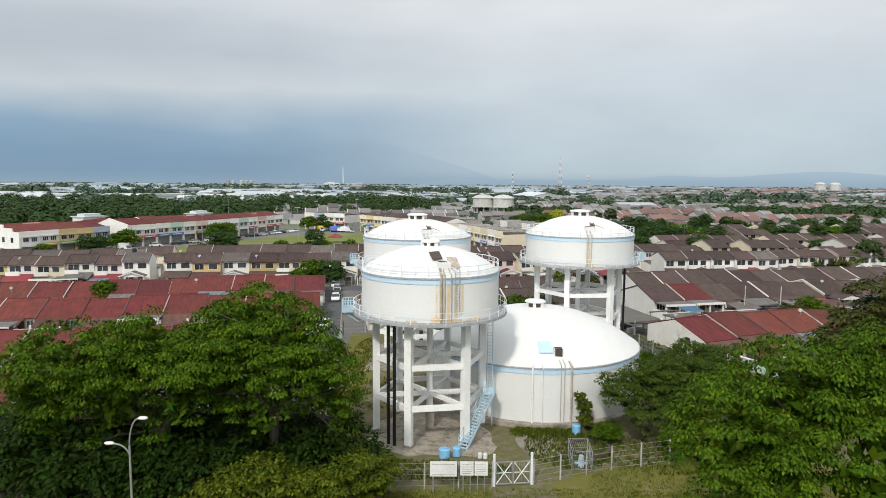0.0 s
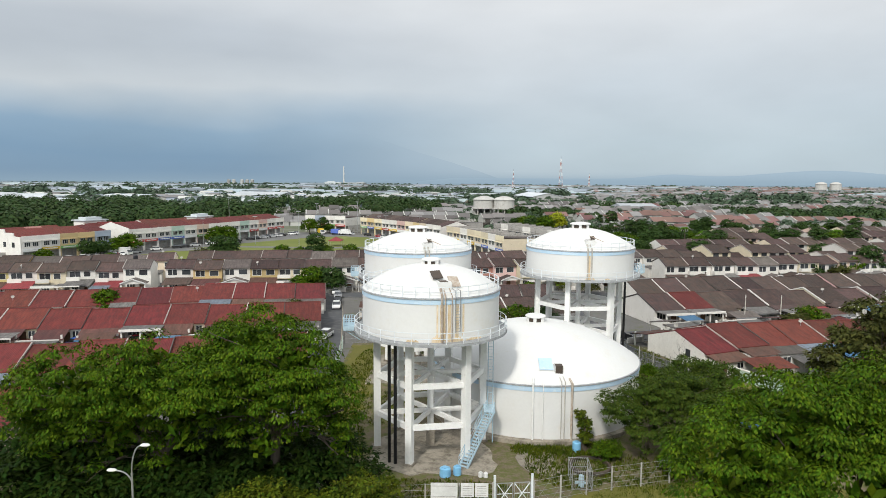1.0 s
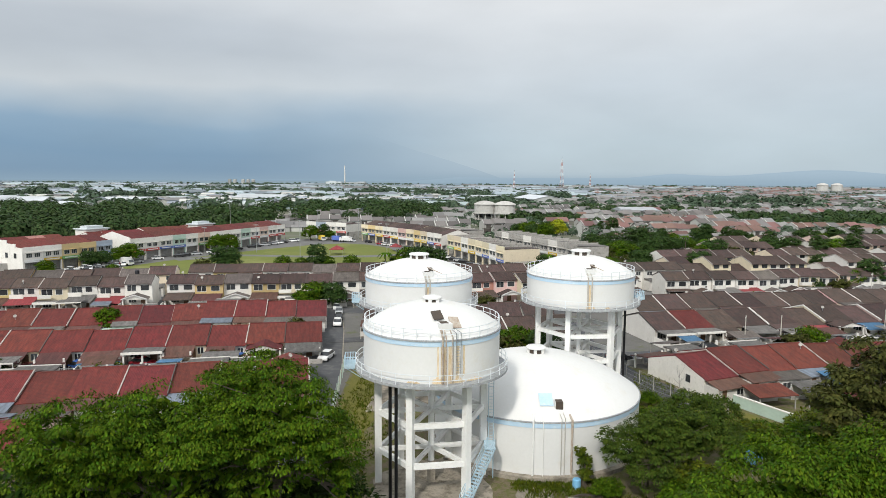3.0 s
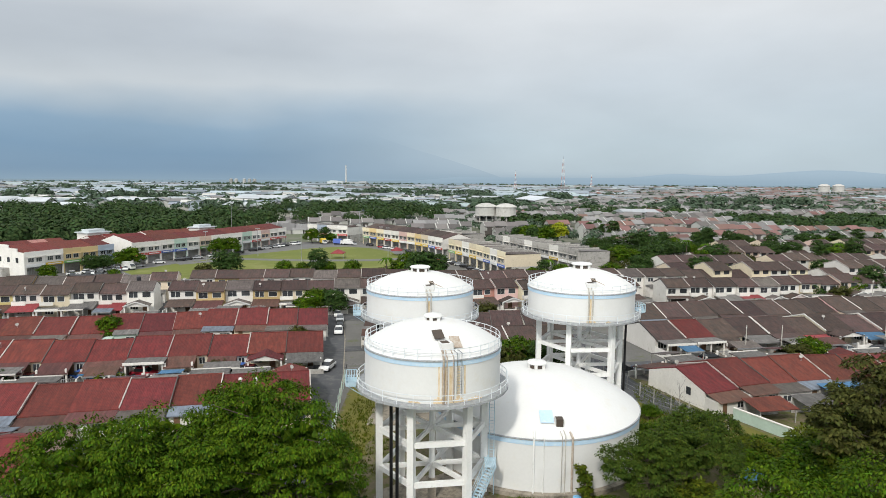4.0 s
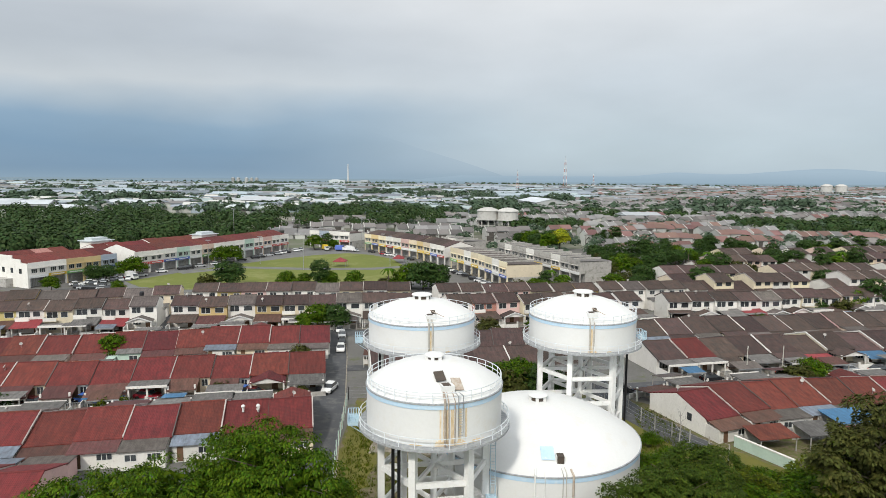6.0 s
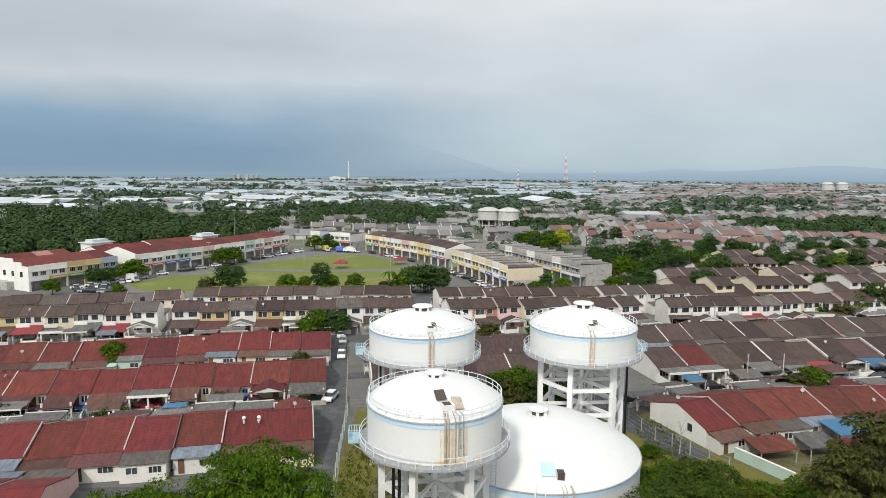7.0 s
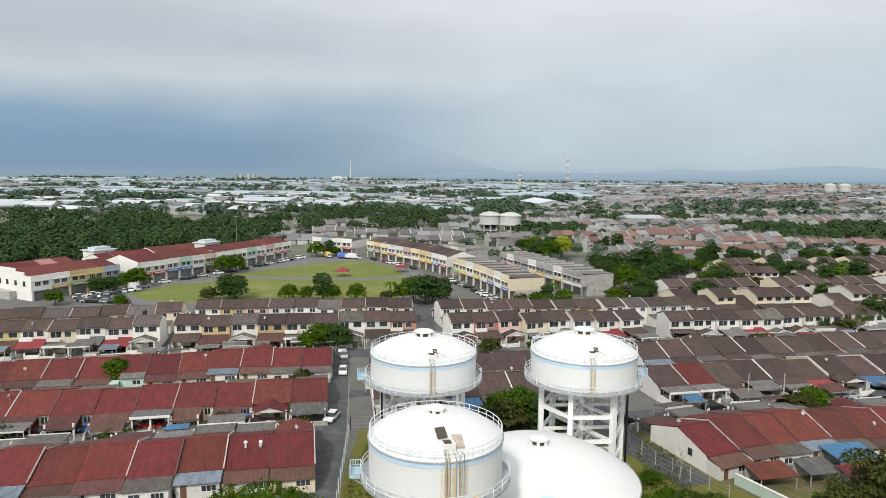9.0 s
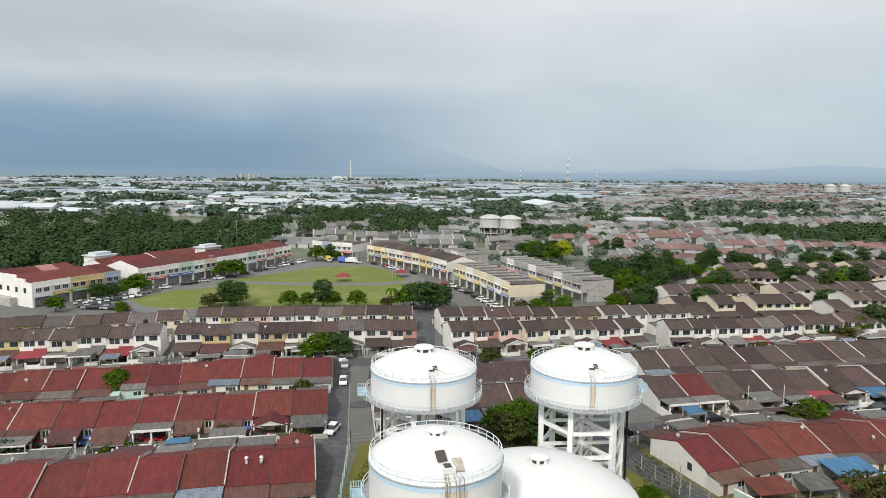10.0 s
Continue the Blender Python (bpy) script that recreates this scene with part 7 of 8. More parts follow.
def woods(name, zones, label, material, per_tree, leaf, seed, high=(8, 15)):
    gen = np.random.default_rng(seed)
    out = []
    for cx, cy, wx, wy, n in zones:
        for i in range(n):
            x, y = cx + gen.uniform(-wx, wx), cy + gen.uniform(-wy, wy)
            h = gen.uniform(*high)
            r = h * gen.uniform(0.38, 0.62)
            u = gen.normal(size=(per_tree, 3))
            u[:, 2] = np.abs(u[:, 2]) * 1.0 - 0.25
            u /= np.linalg.norm(u, axis=1)[:, None]
            c = u * np.array([r, r, h * 0.40]) * gen.uniform(0.8, 1.05, size=(per_tree, 1)) + np.array([x, y, h * 0.55])
            nrm = u + gen.normal(size=u.shape) * 0.2 + np.array([0, 0, 0.35])
            nrm /= np.linalg.norm(nrm, axis=1)[:, None]
            e1 = np.cross(nrm, gen.normal(size=u.shape))
            e1 /= np.linalg.norm(e1, axis=1)[:, None] + 1e-9
            e2 = np.cross(nrm, e1)
            k = leaf * h / 10 * gen.uniform(0.6, 1.2, size=(per_tree, 1))
            out.append(np.stack([c - e1 * k, c - e2 * k * 0.7, c + e1 * k, c + e2 * k * 0.7], axis=1))
    ob = new(name, quads(name, np.concatenate(out), material))
    return tagged(ob, label, "trees", kind="stuff")


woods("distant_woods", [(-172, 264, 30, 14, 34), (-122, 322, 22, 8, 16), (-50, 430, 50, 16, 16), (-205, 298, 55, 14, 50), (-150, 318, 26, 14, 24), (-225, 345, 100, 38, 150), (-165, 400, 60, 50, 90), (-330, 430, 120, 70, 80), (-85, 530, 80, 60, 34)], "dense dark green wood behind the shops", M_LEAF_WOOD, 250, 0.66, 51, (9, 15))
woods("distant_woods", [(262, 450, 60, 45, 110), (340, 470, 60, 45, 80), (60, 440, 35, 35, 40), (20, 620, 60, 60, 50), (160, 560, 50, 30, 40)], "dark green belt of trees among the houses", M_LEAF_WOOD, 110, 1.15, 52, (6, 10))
woods("distant_woods", [(-480, 760, 160, 22, 70), (-250, 980, 200, 22, 70), (10, 900, 50, 26, 40), (120, 800, 34, 26, 30), (-520, 1150, 240, 26, 60), (330, 720, 60, 16, 24)], "belts of tall dark trees between the factories", M_LEAF_HAZED, 70, 1.2, 57, (10, 18))
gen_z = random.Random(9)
woods("distant_trees", [(gen_z.uniform(-20, 330), gen_z.uniform(290, 620), 12, 6, 5) for i in range(110)], "scattered garden trees between distant roofs", M_LEAF_HAZED, 70, 1.25, 53, (4, 8))
zones = []
for i in range(600):
    y = 600 + gen_z.random() ** 1.5 * 2050
    zones.append((gen_z.uniform(-0.78, 0.8) * y, y, 20 + y * 0.03, 8 + y * 0.01, 6))
for i in range(330):
    y = 575 + gen_z.random() ** 1.2 * 900
    zones.append((gen_z.uniform(-0.76, 0.12) * y, y, 10 + y * 0.02, 5 + y * 0.006, 5))
# belts of trees along the roads of the far town
for y0 in (600, 680, 770, 880, 1010, 1180, 1400, 1700, 2050, 2400):
    x = -0.76 * y0
    while x < 0.74 * y0:
        run = gen_z.uniform(0.02, 0.11) * y0
        if gen_z.random() < 0.6:
            zones.append((x + run / 2, y0 + gen_z.uniform(-30, 30), run / 2, 4 + y0 * 0.006, int(3 + run / 9)))
        x += run + gen_z.uniform(0.005, 0.05) * y0
woods("distant_trees", zones, "scattered far trees between factories and houses", M_LEAF_HAZED, 26, 2.3, 54, (6, 11))


def weeds(name, zones, n, blade, material, label, seed):
    """Tufts of upright blades scattered over patches of ground."""
    gen = np.random.default_rng(seed)
    total = sum(z[4] for z in zones)
    out = []
    for cx, cy, rx, ry, share in zones:
        tufts = int(n * share / total)
        a, r = gen.uniform(0, 6.283, tufts), np.sqrt(gen.random(tufts))
        x, y = cx + rx * r * np.cos(a), cy + ry * r * np.sin(a)
        for k in range(5):
            b = np.stack([x + gen.normal(size=tufts) * 0.12, y + gen.normal(size=tufts) * 0.12, np.full(tufts, 0.02)], axis=1)
            h = blade * gen.uniform(0.5, 1.5, size=(tufts, 1))
            lean = np.concatenate([gen.normal(size=(tufts, 2)) * 0.45, np.ones((tufts, 1))], axis=1)
            t = gen.uniform(0, 6.283, tufts)
            s_ = np.stack([np.cos(t), np.sin(t), np.zeros(tufts)], axis=1) * h * 0.13
            m = b + lean * h * 0.5
            out.append(np.stack([b - s_, b + s_, m + s_ * 0.9, b + lean * h], axis=1))
    return tagged(new(name, quads(name, np.concatenate(out), material)), label, "grass", kind="stuff")


weeds("weeds", [(11.5, 58.5, 4.0, 4.5, 5), (9.5, 62.3, 3.0, 1.6, 3), (14.5, 62.0, 2.2, 2.4, 2), (-11.8, 82, 2.0, 18, 5), (-10.5, 62, 2.6, 7, 3), (28, 80, 5, 10, 5), (31, 92, 3, 9, 3), (-2, 53.6, 8, 2.0, 4), (20, 57, 6, 4, 4), (-8, 74, 3, 6, 2), (5, 100, 12, 4, 3)], 5500, 0.26, M_LEAF_YELLOW, "rough green and yellow weeds on the bare earth", 71)
weeds("grass_tufts", [(8, 48.0, 16, 2.4, 5), (20, 51.5, 8, 3.5, 3), (-8, 48.6, 7, 1.4, 2)], 5000, 0.12, M_LEAF_YELLOW, "short olive grass before the gate", 72)

# ---- cars ----
def make_car(label, paint, plain=False):
    c = thing("car", label, "car", "parked cars")
    body = S().prism([(-2.05, 0.32), (2.05, 0.32), (2.1, 0.62), (1.95, 0.86), (-1.05, 0.92), (-2.0, 0.72), (-2.1, 0.5)], -0.82, 0.82)
    part("body", body, paint, c)
    gl = S()
    gl.solid([(-0.76, -1.15, 0.9), (0.76, -1.15, 0.9), (0.76, 1.75, 0.88), (-0.76, 1.75, 0.88), (-0.62, -0.45, 1.38), (0.62, -0.45, 1.38), (0.62, 1.15, 1.38), (-0.62, 1.15, 1.38)], ((4, 5, 6, 7), (0, 1, 5, 4), (1, 2, 6, 5), (2, 3, 7, 6), (3, 0, 4, 7)))
    part("glasshouse", gl, M_GLASS, c, "dark car windows")
    part("roof_panel", S().box(-0.63, 0.63, -0.46, 1.16, 1.37, 1.44), paint, c)
    for x in (-0.78, 0.78):
        for y in (-1.3, 1.3):
            part("wheel", S().rod((x - 0.1, y, 0.31), (x + 0.1, y, 0.31), 0.31, n=14), M_TYRE, c)
    for x in () if plain else (-0.6, 0.6):
        part("headlight", S().box(x - 0.17, x + 0.17, -2.1, -2.0, 0.55, 0.68), M_FRAME, c)
        part("tail_light", S().box(x - 0.15, x + 0.15, 2.02, 2.11, 0.62, 0.78), M_SIGN_RED, c)
    return keep(c)


CARS = {n: make_car(f"{n} saloon car parked by the road", car_paint(f"{n}_car_paint", c)) for n, c in (("white", (0.78, 0.78, 0.77)), ("silver", (0.42, 0.43, 0.44)), ("black", (0.02, 0.02, 0.022)), ("blue", (0.05, 0.13, 0.42)), ("red", (0.35, 0.025, 0.04)), ("lime", (0.45, 0.58, 0.04)), ("maroon", (0.14, 0.03, 0.03)))}
PLAIN = {n: make_car(f"{n} car parked by the shops", car_paint(f"{n}_shop_car_paint", c), True) for n, c in (("white", (0.78, 0.78, 0.77)), ("silver", (0.42, 0.43, 0.44)), ("black", (0.02, 0.02, 0.022)), ("red", (0.35, 0.025, 0.04)), ("blue", (0.05, 0.13, 0.42)))}
for n, x, y, a in (
    ("white", -20.2, 107.5, -10), ("white", -22.6, 133.0, 8), ("black", -23.2, 138.2, 8), ("silver", -24.2, 144.6, 8), ("white", -25.6, 149.5, 10),
    ("maroon", -32.2, 104.6, 84), ("blue", -57.6, 100.4, 82), ("white", -70.8, 97.9, 78), ("maroon", -65.0, 98.6, 80), ("black", -61.4, 99.4, 82), ("red", -49.0, 102.6, 84), ("blue", -34.0, 105.4, 80), ("white", -44.2, 105.0, 175), ("silver", -68.4, 128.9, 80),
    ("black", 29.4, 108.6, 100), ("black", 47.5, 115.4, 105), ("black", 63.0, 119.0, 100), ("lime", 70.5, 121.0, 12), ("silver", 76.0, 122.2, 100), ("black", 82, 122.0, 100), ("blue", 100, 165.5, 100), ("silver", -14.0, 148.0, 88), ("red", -40.0, 146.2, 100)):
    copy_thing(CARS[n], pose(x, y, 0.02, 0, 0, a))
cr = random.Random(31)
tones = ("white", "white", "white", "silver", "silver", "black", "black", "black", "red")
for a, b, n, turn in (((-121, 207), (-108, 229), 6, 115), ((-106.5, 236), (-90, 265), 6, 120), ((-88, 270), (-72, 308), 7, 118), ((-62, 318), (-42, 307), 5, 30), ((-38, 306), (-16, 278), 5, 40), ((-3.5, 254), (6.5, 234), 6, 60), ((8.5, 228), (15, 210), 5, 60), ((-100, 199), (-112, 206), 4, 20), ((-119, 203), (-109, 222), 7, 25), ((-116, 201), (-104, 200), 5, 95), ((-84, 284), (-70, 314), 6, 25)):
    for i in range(n):
        u = (i + cr.uniform(0.1, 0.9)) / n
        copy_thing(PLAIN[cr.choice(tones)], pose(a[0] + (b[0] - a[0]) * u, a[1] + (b[1] - a[1]) * u, 0.02, 0, 0, turn + cr.uniform(-8, 8)))

# vans and trucks at the far end of the field
for x, y, a, m, lab in ((-60, 312, 30, M_SIGN_YELLOW, "orange-yellow box truck parked by the shops"), (-47, 308, 75, M_SIGN_WHITE, "white box van parked by the shops"), (-52, 309.5, 75, M_SIGN_BLUE, "blue box van parked by the shops"), (-109.5, 221, 60, M_SIGN_WHITE, "white van parked by the shops")):
    v = thing("van", lab, "van", at=pose(x, y, 0.02, 0, 0, a))
    part("cargo_box", S().box(-1.0, 1.0, -1.0, 2.8, 0.7, 2.7), m, v)
    part("cab", S().prism([(-2.6, 0.5), (-1.05, 0.5), (-1.05, 2.1), (-1.9, 2.1), (-2.55, 1.25)], -0.95, 0.95), M_SIGN_WHITE, v)
    part("windscreen", S().slab((-0.8, -2.6, 1.32), (0.8, -2.6, 1.32), (0.8, -2.0, 2.08), (-0.8, -2.0, 2.08), 0.05), M_GLASS, v)
    for wx in (-0.9, 0.9):
        for wy in (-1.8, 1.9):
            part("wheel", S().rod((wx - 0.12, wy, 0.4), (wx + 0.12, wy, 0.4), 0.4, n=14), M_TYRE, v)

# ---- roof clutter ----
def canopy(label, sheet_, w, d, z, fall):
    c = thing("yard_canopy", label, "canopy", "yard canopies")
    part("sheet", S().slab((-w / 2, -d / 2, z - fall), (w / 2, -d / 2, z - fall), (w / 2, d / 2, z), (-w / 2, d / 2, z), 0.07), sheet_, c)
    part("fascia", S().box(-w / 2, w / 2, -d / 2 - 0.05, -d / 2, z - fall - 0.22, z - fall + 0.02), M_WALL_WHITE if sheet_ is M_ROOF_GREY else M_STEEL, c)
    for px in (-w / 2 + 0.15, w / 2 - 0.15):
        part("canopy_post", S().box(px - 0.06, px + 0.06, -d / 2 + 0.1, -d / 2 + 0.22, -0.1, z - fall - 0.05), M_WALL_GREY, c)
    return keep(c)


CANOPIES = [
    canopy("stained grey flat canopy over a front yard", M_ROOF_GREY, 5.6, 3.4, 2.75, 0.1),
    canopy("faded maroon lean-to canopy over a front yard", M_ROOF_FADED, 4.6, 3.2, 2.9, 0.6),
    canopy("dull brown lean-to canopy over a front yard", M_ROOF_DULL, 5.2, 3.0, 2.9, 0.55),
    canopy("blue sheet canopy over a front yard", M_ROOF_BLUE, 3.6, 2.8, 2.6, 0.3),
    canopy("grey flat canopy over half a yard", M_ROOF_GREY, 3.4, 3.6, 2.6, 0.15),
    canopy("white-edged slate canopy over a yard", M_ROOF_SLATE, 4.2, 2.6, 2.7, 0.4),
]
cn = random.Random(19)
for ob, m in HOUSES:
    two = ob.name.startswith("double")
    if m.translation.y > 186 or cn.random() > 0.42:
        continue
    pick = cn.choice(CANOPIES[:3] + CANOPIES[4:] + CANOPIES[:1] if cn.random() < 0.93 else CANOPIES[3:4])
    copy_thing(pick, m @ pose(cn.uniform(2.2, 4.0), (-9.4 if two else -11.6) + cn.uniform(-0.5, 0.4), cn.uniform(-0.15, 0.3), 0, 0, cn.uniform(-2, 2)))


def make_dish():
    d = thing("satellite_dish", "small white satellite dish on a roof", "satellite dish", "satellite dishes")
    bowl = S().lathe([(0.0, 0.0), (0.17, 0.03), (0.29, 0.09), (0.31, 0.11), (0.28, 0.115), (0.15, 0.055), (0.0, 0.025)], 16)
    bowl.smooth = True
    b = part("bowl", bowl, M_WALL_GREY, d)
    b.matrix_basis = pose(0, 0, 0.55, 50, 0, 0)
    part("bracket", S().rod((0, 0, -0.2), (0, 0.06, 0.6), 0.035, n=6), M_STEEL, d)
    return keep(d)


def make_cistern():
    d = thing("roof_water_tank", "small black poly water tank on a roof", "water tank", "roof tanks")
    s = S().lathe([(0, 0), (0.5, 0), (0.55, 0.1), (0.55, 0.9), (0.35, 1.12), (0, 1.15)], 16)
    s.smooth = True
    part("tank_body", s, M_POLY, d)
    part("stand", S().box(-0.5, 0.5, -0.5, 0.5, -0.5, 0), M_WALL_GREY, d)
    return keep(d)


def make_ac():
    d = thing("air_conditioner", "white outdoor air-conditioning unit", "air conditioner", "outdoor units")
    part("case", S().box(-0.42, 0.42, -0.16, 0.16, 0, 0.6), M_FRAME, d)
    part("fan_grille", S().lathe([(0.0, 0), (0.22, 0), (0.22, 0.03), (0, 0.03)], 14), M_DARK, d).matrix_basis = pose(0.08, -0.16, 0.3, 90, 0, 0)
    return keep(d)


def make_turbine():
    d = thing("roof_vent", "white round turbine vent on a tiled roof", "roof vent", "roof vents")
    part("neck", S().rod((0, 0, -0.35), (0, 0, 0.3), 0.16, n=10), M_FRAME, d)
    dome = S().lathe([(0.0, 0.26), (0.22, 0.28), (0.29, 0.42), (0.24, 0.58), (0.1, 0.68), (0.0, 0.69)], 14)
    dome.smooth = True
    part("rotor", dome, M_FRAME, d)
    return keep(d)


DISH, CISTERN, AIRCON, TURBINE = make_dish(), make_cistern(), make_ac(), make_turbine()
for x, y in ((-28.3, 86.9), (-26.3, 87.2)):
    copy_thing(TURBINE, pose(x, y, 4.25))
cl = random.Random(8)
for ob, m in HOUSES:
    two = ob.name.startswith("double")
    far_off = m.translation.y > 188
    if far_off:
        continue
    zr, ze, run = (7.0, 5.6, 3.7) if two else (4.8, 2.9, 6.0)
    if cl.random() < 0.26:
        y = cl.uniform(-0.75, 0.75) * run
        copy_thing(DISH, m @ pose(cl.uniform(1, 5.3), y, zr - (zr - ze) * abs(y) / run + 0.12, 0, 0, cl.uniform(-60, 60) - math.degrees(m.to_euler().z)))
    if two and cl.random() < 0.07:
        y = cl.choice((-1, 1)) * cl.uniform(0.3, 0.5) * run
        copy_thing(CISTERN, m @ pose(cl.uniform(1, 5), y, zr - (zr - ze) * abs(y) / run + 0.35))
    if two and cl.random() < 0.12:
        copy_thing(AIRCON, m @ pose(cl.uniform(1, 5), -run - 0.45, 3.25))

# ---- compound fittings ----
gate = thing("compound_gate", "grey steel double gate with crossed braces", "gate")
GX0, GX1, GY0, GY1 = 4.15, 7.25, 50.8, 51.2


def gp(u, z, dy=0.0):
    return (GX0 + (GX1 - GX0) * u, GY0 + (GY1 - GY0) * u + dy, z)


for u in (0.0, 1.0):
    part("gate_post", S().rod(gp(u, -0.2), gp(u, 2.75), 0.11, n=10), M_RAIL, gate)
for a, b in ((0.05, 0.48), (0.52, 0.95)):
    leaf_ = part("gate_leaf", S().beam(gp(a, 0.2), gp(b, 0.2), 0.09, 0.09).beam(gp(a, 2.05), gp(b, 2.05), 0.06, 0.06).beam(gp(a, 0.2), gp(a, 2.05), 0.06, 0.06).beam(gp(b, 0.2), gp(b, 2.05), 0.06, 0.06), M_STEEL, gate)
    part("cross_brace", S().beam(gp(a, 0.2), gp(b, 2.05), 0.06, 0.06), M_RAIL, leaf_)
    part("cross_brace", S().beam(gp(a, 2.05), gp(b, 0.2), 0.06, 0.06), M_RAIL, leaf_)
    part("mid_bar", S().beam(gp(a, 1.12, 0.05), gp(b, 1.12, 0.05), 0.05, 0.05), M_RAIL, leaf_)
    for k in range(1, 6):
        u = a + (b - a) * k / 6
        part("gate_bar", S().rod(gp(u, 0.2), gp(u, 2.05), 0.012, n=4), M_STEEL, leaf_)


def wire_fence(pts, hgt, label, step=2.8, material=M_WALL_GREY, wires=5):
    f = thing("chain_fence", label, "fence", "compound fences")
    pts = [Vector(p) for p in pts]
    for a, b in zip(pts, pts[1:]):
        n = max(1, round((b - a).length / step))
        for k in range(n + (b is pts[-1])):
            p = a.lerp(b, k / n)
            part("fence_post", S().box(p.x - 0.06, p.x + 0.06, p.y - 0.06, p.y + 0.06, -0.2, hgt), material, f)
        for k in range(wires):
            z = hgt * (0.12 + 0.85 * k / (wires - 1))
            part("fence_wire", S().rod((a.x, a.y, z), (b.x, b.y, z), 0.014, n=4), M_STEEL, f)
        d = (b - a).normalized()
        m = int((b - a).length / 1.6) if wires > 4 else 0
        for k in range(m):
            p, q = a + d * k * 1.6, a + d * (k + 1) * 1.6
            part("mesh_wire", S().rod((p.x, p.y, 0.1), (q.x, q.y, hgt * 0.95), 0.008, n=3).rod((p.x, p.y, hgt * 0.95), (q.x, q.y, 0.1), 0.008, n=3), M_STEEL, f)
    return f


wire_fence([(-7.0, 50.0), (4.0, 50.7)], 2.2, "wire mesh fence with pale posts beside the gate")
wire_fence([(7.4, 51.2), (14.5, 54.0), (20, 55.5)], 2.2, "wire mesh fence with pale posts beside the gate")
wire_fence([(-11.2, 52.0), (-14.6, 82.0), (-16.4, 103.5)], 2.1, "weathered green boundary fence along the road", 3.2, M_WALL_GREEN, 4)
wire_fence([(-16.4, 103.5), (8, 107.5), (24.5, 109.5)], 2.1, "wire boundary fence behind the tanks", 3.6, M_WALL_GREY, 4)
wire_fence([(24.8, 108.5), (30.0, 92), (36.5, 82)], 2.2, "wire mesh fence beside the lane", 3.2, M_WALL_GREY, 4)

# notice boards by the gate; their small writing stands as bars
for x0, x1, z0, z1, lines, lab in ((-1.05, 1.1, 1.35, 2.6, 2, "large white notice board on steel legs"), (1.35, 2.42, 1.45, 2.6, 5, "white notice board with rows of small writing"), (2.5, 3.55, 1.45, 2.6, 5, "white notice board with rows of small writing")):
    nb = thing("notice_board", lab, "notice board", "boards by the gate", pose(0, 49.75, 0))
    part("panel", S().box(x0, x1, -0.05, 0, z0, z1), M_SIGN_WHITE, nb)
    part("board_leg", S().rod((x0 + 0.25, 0.04, -0.1), (x0 + 0.25, 0.04, z1 - 0.1), 0.05, n=8), M_STEEL, nb)
    part("board_leg", S().rod((x1 - 0.25, 0.04, -0.1), (x1 - 0.25, 0.04, z1 - 0.1), 0.05, n=8), M_STEEL, nb)
    for k in range(lines):
        z = z1 - 0.25 - k * (z1 - z0 - 0.4) / max(lines - 1, 1)
        part("writing_bar", S().box(x0 + 0.15, x1 - 0.15, -0.065, -0.05, z - 0.018, z + 0.018), M_WALL_GREY, nb)

# small things in the yard
def drum(at, r, h, m, label, name="water_drum"):
    d = thing(name, label, "drum", at=at)
    s = S().lathe([(0, 0), (r, 0), (r * 1.03, h * 0.33), (r, h * 0.66), (r, h * 0.92), (r * 0.8, h), (0, h)], 18)
    s.smooth = True
    part("shell", s, m, d)
    part("lid", S().lathe([(0, h), (r * 0.55, h), (r * 0.55, h + 0.06), (0, h + 0.06)], 16), m, d)


M_SKY_BLUE = mat("blue_plastic", (0.22, 0.50, 0.75), rough=0.45, vary=0.1)
drum(pose(13.1, 62.2, 0), 0.42, 0.95, M_SKY_BLUE, "pale blue plastic drum on bare ground")
drum(pose(0.1, 56.4, 0.04), 0.50, 0.8, M_SKY_BLUE, "pale blue plastic tub beside the stair")
drum(pose(1.2, 56.7, 0.04), 0.36, 0.8, M_SKY_BLUE, "pale blue plastic tub beside the stair")
for x, y in ((3.3, 56.3), (3.75, 56.2)):
    drum(pose(x, y, 0.04), 0.2, 0.42, M_SIGN_WHITE, "small white bucket on the concrete", "bucket")
pit = thing("valve_pit", "round sunken pit with a dark weathered rim", "pit", at=pose(13.6, 58.4, 0))
part("rim", S().lathe([(1.75, -0.3), (1.95, -0.1), (1.95, 0.35), (1.7, 0.38), (1.65, -0.2)], 28), M_DARK, pit)
part("pit_floor", S().lathe([(0, 0.05), (1.7, 0.05)], 28), M_DIRT, pit)
cage = thing("pump_cage", "pale steel cage round a blue pump", "cage", at=pose(11.1, 54.0, 0, 0, 0, -4))
for x in (0, 1.7):
    for y in (0, 1.4, 2.8):
        part("cage_post", S().box(x - 0.04, x + 0.04, y - 0.04, y + 0.04, 0, 1.75), M_STEEL, cage)
for z in (0.1, 0.9, 1.72):
    for a, b in (((0, 0), (1.7, 0)), ((1.7, 0), (1.7, 2.8)), ((1.7, 2.8), (0, 2.8)), ((0, 2.8), (0, 0))):
        part("cage_rail", S().beam((*a, z), (*b, z), 0.04, 0.04), M_STEEL, cage)
for k in range(9):
    part("cage_bar", S().rod((0.15 + k * 0.175, 0, 0.1), (0.15 + k * 0.175, 0, 1.72), 0.014, n=4), M_STEEL, cage)
    part("roof_bar", S().rod((0.15 + k * 0.175, 0, 1.74), (0.15 + k * 0.175, 2.8, 1.74), 0.014, n=4), M_STEEL, cage)
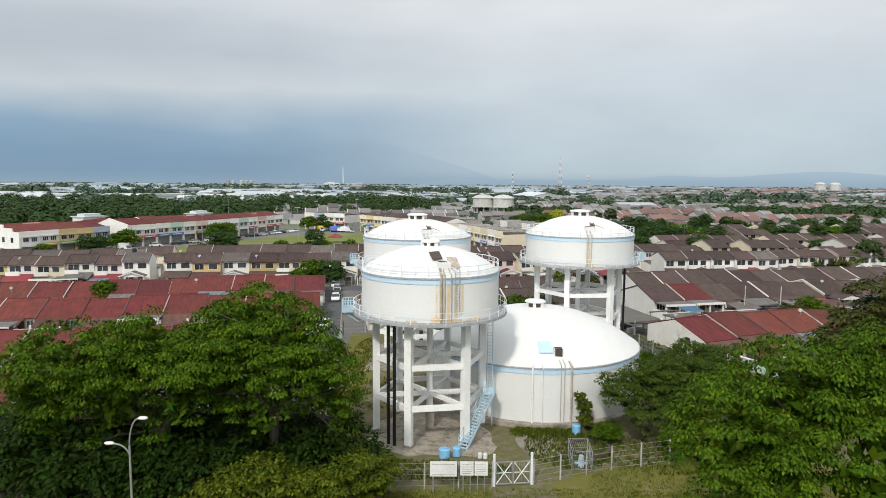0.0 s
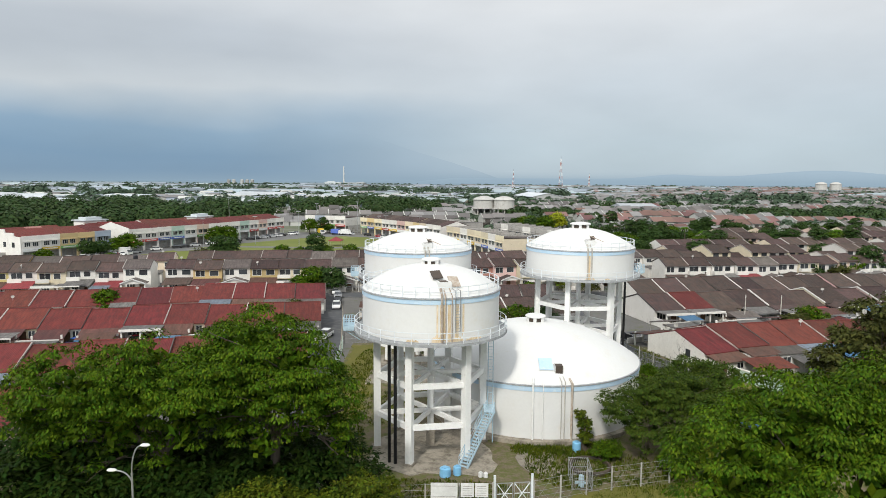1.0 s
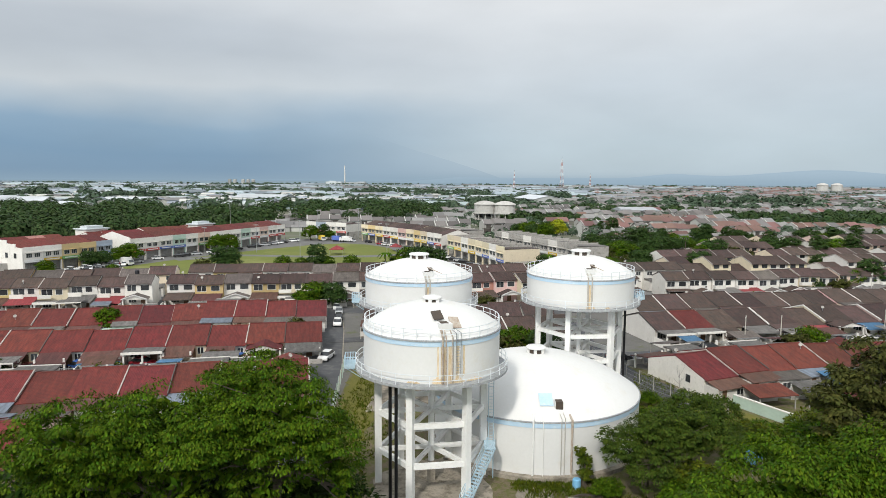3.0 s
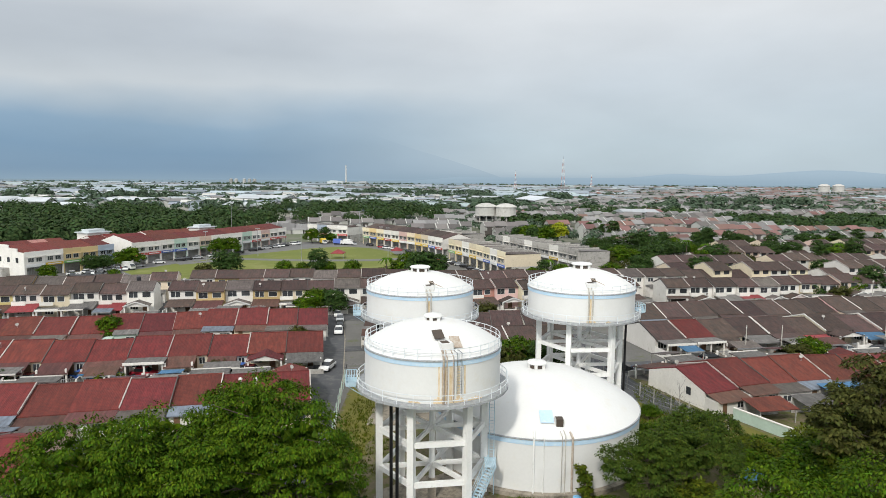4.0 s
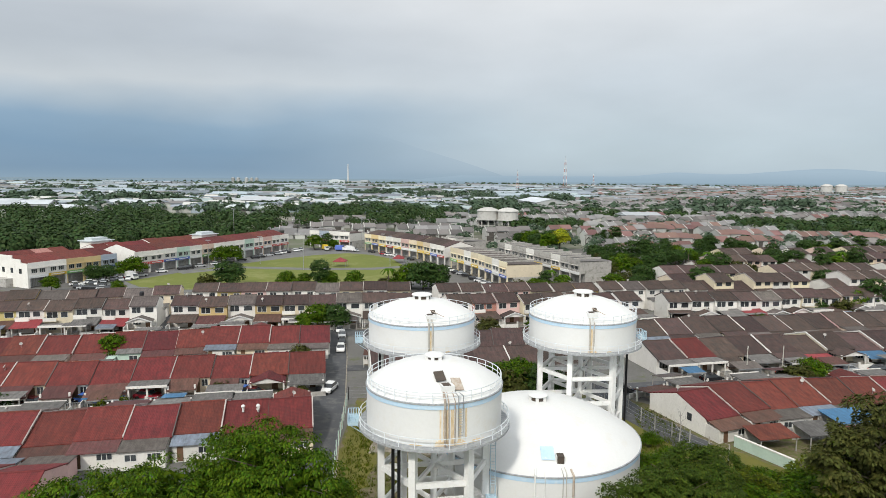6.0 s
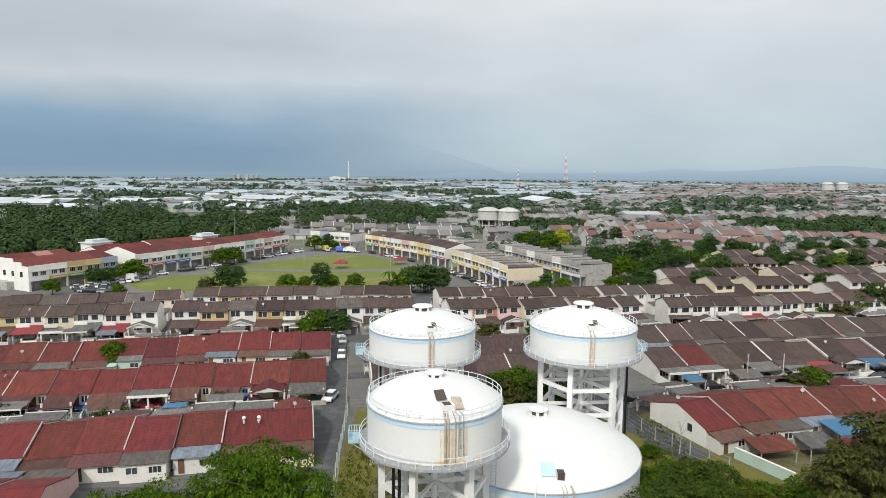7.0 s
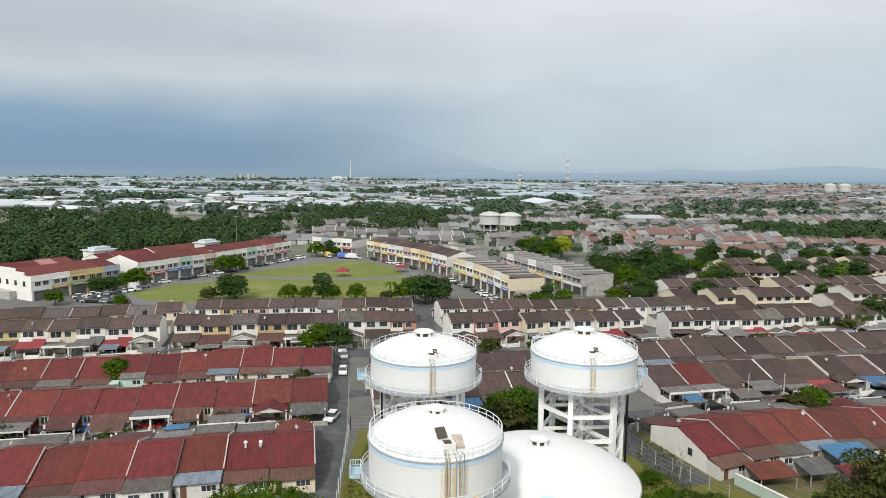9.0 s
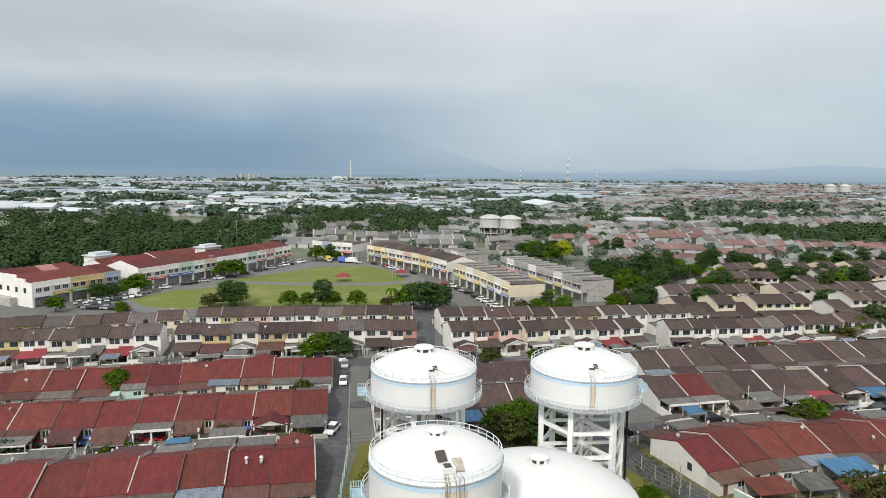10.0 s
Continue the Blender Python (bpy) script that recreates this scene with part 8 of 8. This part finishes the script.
part("pump", S().rod((0.85, 0.6, 0.1), (0.85, 0.6, 1.1), 0.28, 0.2, 14).rod((0.3, 0.6, 0.4), (1.4, 0.6, 0.4), 0.12, n=10), M_BLUE_STEEL, cage, "blue pump body")
stump = tree("dead stump overgrown with yellow creeper", pose(13.9, 62.6, 0), [(0, 0, 2.6, 0.55, 0.5, 1.1), (0.2, 0.1, 1.2, 0.7, 0.6, 1.0), (-0.4, 0, 3.4, 0.45, 0.4, 0.7)], M_LEAF_YELLOW, 88, leaf=0.3, density=3, per=40, clump=0.3, trunk=0.3, category="stump", name="tree_stump", fork=0.8)

# street lamp with two arms, in front of the trees
lamp = thing("street_lamp", "tall pale grey street lamp with two curved arms", "street lamp", at=pose(-20.35, 40.6, 0))
part("pole", S().rod((0, 0, -0.2), (0, 0, 7.5), 0.1, 0.07, 10), M_STEEL, lamp)
for sx, z1, zt in ((1, 7.5, 9.4), (-1, 6.8, 7.7)):
    s = S()
    last = Vector((0, 0, z1))
    for k in range(1, 9):
        u = k / 8
        p = Vector((sx * (0.75 if sx > 0 else 1.0) * u ** 1.7, -0.1 * u, z1 + (zt - z1) * math.sin(u * math.pi / 2)))
        s.rod(last, p, 0.05, n=8)
        last = p
    arm = part("arm", s, M_STEEL, lamp)
    head = S().lathe([(0.0, -0.1), (0.13, -0.06), (0.17, 0.02), (0.12, 0.1), (0.0, 0.13)], 14)
    head.smooth = True
    hd = part("lamp_head", head, M_FRAME, arm)
    hd.matrix_basis = Matrix.Translation(last + Vector((sx * 0.25, 0, 0.02))) @ Matrix.Diagonal((2.0, 1, 1, 1))

# wall, sheds and tarpaulin behind the end terrace
yw = thing("yard_wall", "pale green rendered yard wall with white coping", "wall", at=None)
part("wall_panel", S().plate(strip([(39.2, 86.6), (43.5, 78.8)], 0.2), -0.2, 1.5), M_WALL_GREEN, yw)
part("coping", S().plate(strip([(39.2, 86.6), (43.5, 78.8)], 0.34), 1.5, 1.62), M_WALL_WHITE, yw)
for x, y, w, d, m, z, a, lab in ((44, 86.5, 6, 4, M_ROOF_RED, 2.5, 12, "lean-to shed with a faded red roof"), (51, 88, 5, 4, M_ROOF_GREY, 2.5, 12, "lean-to shed with a grey sheet roof"), (58, 92, 7, 4.5, M_ROOF_BLUE, 2.9, 12, "open shed with a bright blue sheet roof"), (57.5, 86.5, 8, 4, M_ROOF_RED, 2.5, 12, "lean-to shed with a faded red roof")):
    sh = thing("lean_to_shed", lab, "shed", "yard sheds", pose(x, y, 0, 0, 0, a))
    part("roof", S().slab((-w / 2, -d / 2, z - 0.5), (w / 2, -d / 2, z - 0.5), (w / 2, d / 2, z), (-w / 2, d / 2, z), 0.08), m, sh)
    for px in (-w / 2 + 0.3, w / 2 - 0.3):
        for py, pz in ((-d / 2 + 0.3, z - 0.55), (d / 2 - 0.3, z - 0.1)):
            part("shed_post", S().box(px - 0.06, px + 0.06, py - 0.06, py + 0.06, -0.1, pz), M_WALL_GREY, sh)
    part("back_panel", S().box(-w / 2 + 0.3, w / 2 - 0.3, d / 2 - 0.4, d / 2 - 0.3, 0, z - 0.35), M_WALL_GREY, sh)
# blue tarpaulin among the bushes
tarp = thing("tarpaulin", "blue and white tarpaulin stretched over a low frame", "tarpaulin", at=pose(32.4, 65.8, 0, 0, 0, 20))
part("cover", S().slab((-1.2, -1.0, 1.5), (0.1, -1.0, 2.2), (0.1, 1.0, 2.2), (-1.2, 1.0, 1.5), 0.04), M_ROOF_BLUE, tarp)
part("flap", S().slab((0.1, -1.0, 2.2), (1.3, -1.0, 1.4), (1.3, 1.0, 1.4), (0.1, 1.0, 2.2), 0.04), M_SIGN_WHITE, tarp, "white tarpaulin flap")
for x, z in ((-1.15, 1.5), (0.1, 2.17), (1.25, 1.4)):
    for y in (-0.9, 0.9):
        part("frame_pole", S().rod((x, y, -0.1), (x, y, z), 0.03, n=6), M_STEEL, tarp)


def utility_pole(x, y, hgt, turn):
    u = thing("utility_pole", "weathered concrete utility pole with a cross arm", "utility pole", "utility poles", pose(x, y, 0, 0, 0, turn))
    part("pole", S().rod((0, 0, -0.2), (0, 0, hgt), 0.11, 0.07, 8), M_PIPE_GREY, u)
    part("cross_arm", S().box(-0.7, 0.7, -0.05, 0.05, hgt - 0.55, hgt - 0.43), M_PIPE_GREY, u)
    for k in (-0.6, 0.0, 0.6):
        part("insulator", S().rod((k, 0, hgt - 0.43), (k, 0, hgt - 0.25), 0.05, n=6), M_FRAME, u)


for x, y, hgt, turn in ((54.4, 117.0, 6.2, 60), (61.5, 118.2, 6.0, 60), (110, 168, 7.0, 40), (84, 123.5, 6.2, 60)):
    utility_pole(x, y, hgt, turn)

# a leafless sapling in the long grass by the lane
bare = thing("bare_sapling", "leafless pale sapling in the long grass", "tree", at=pose(32.0, 87.6, 0))
part("trunk", S().rod((0, 0, -0.2), (0.15, 0, 2.2), 0.09, 0.06, 7).rod((0.15, 0, 2.2), (0.05, 0.1, 4.2), 0.06, 0.025, 6), M_WALL_GREY, bare)
bt = random.Random(4)
for k in range(9):
    z = 1.4 + k * 0.3
    a = k * 2.4
    tip = Vector((0.12 + 0.9 * math.cos(a), 0.9 * math.sin(a), z + bt.uniform(0.8, 1.5)))
    part("branch", S().rod((0.12, 0.02, z), tip, 0.035, 0.012, 5).rod(Vector((0.12, 0.02, z)).lerp(tip, 0.6), tip + Vector((0.3 * math.sin(a), 0.3, 0.3)), 0.02, 0.008, 4), M_WALL_GREY, bare)
# the pattern houses were only there to be copied
bpy.data.batch_remove([ob for proto in PROTOS for ob in (*proto.children_recursive, proto)])
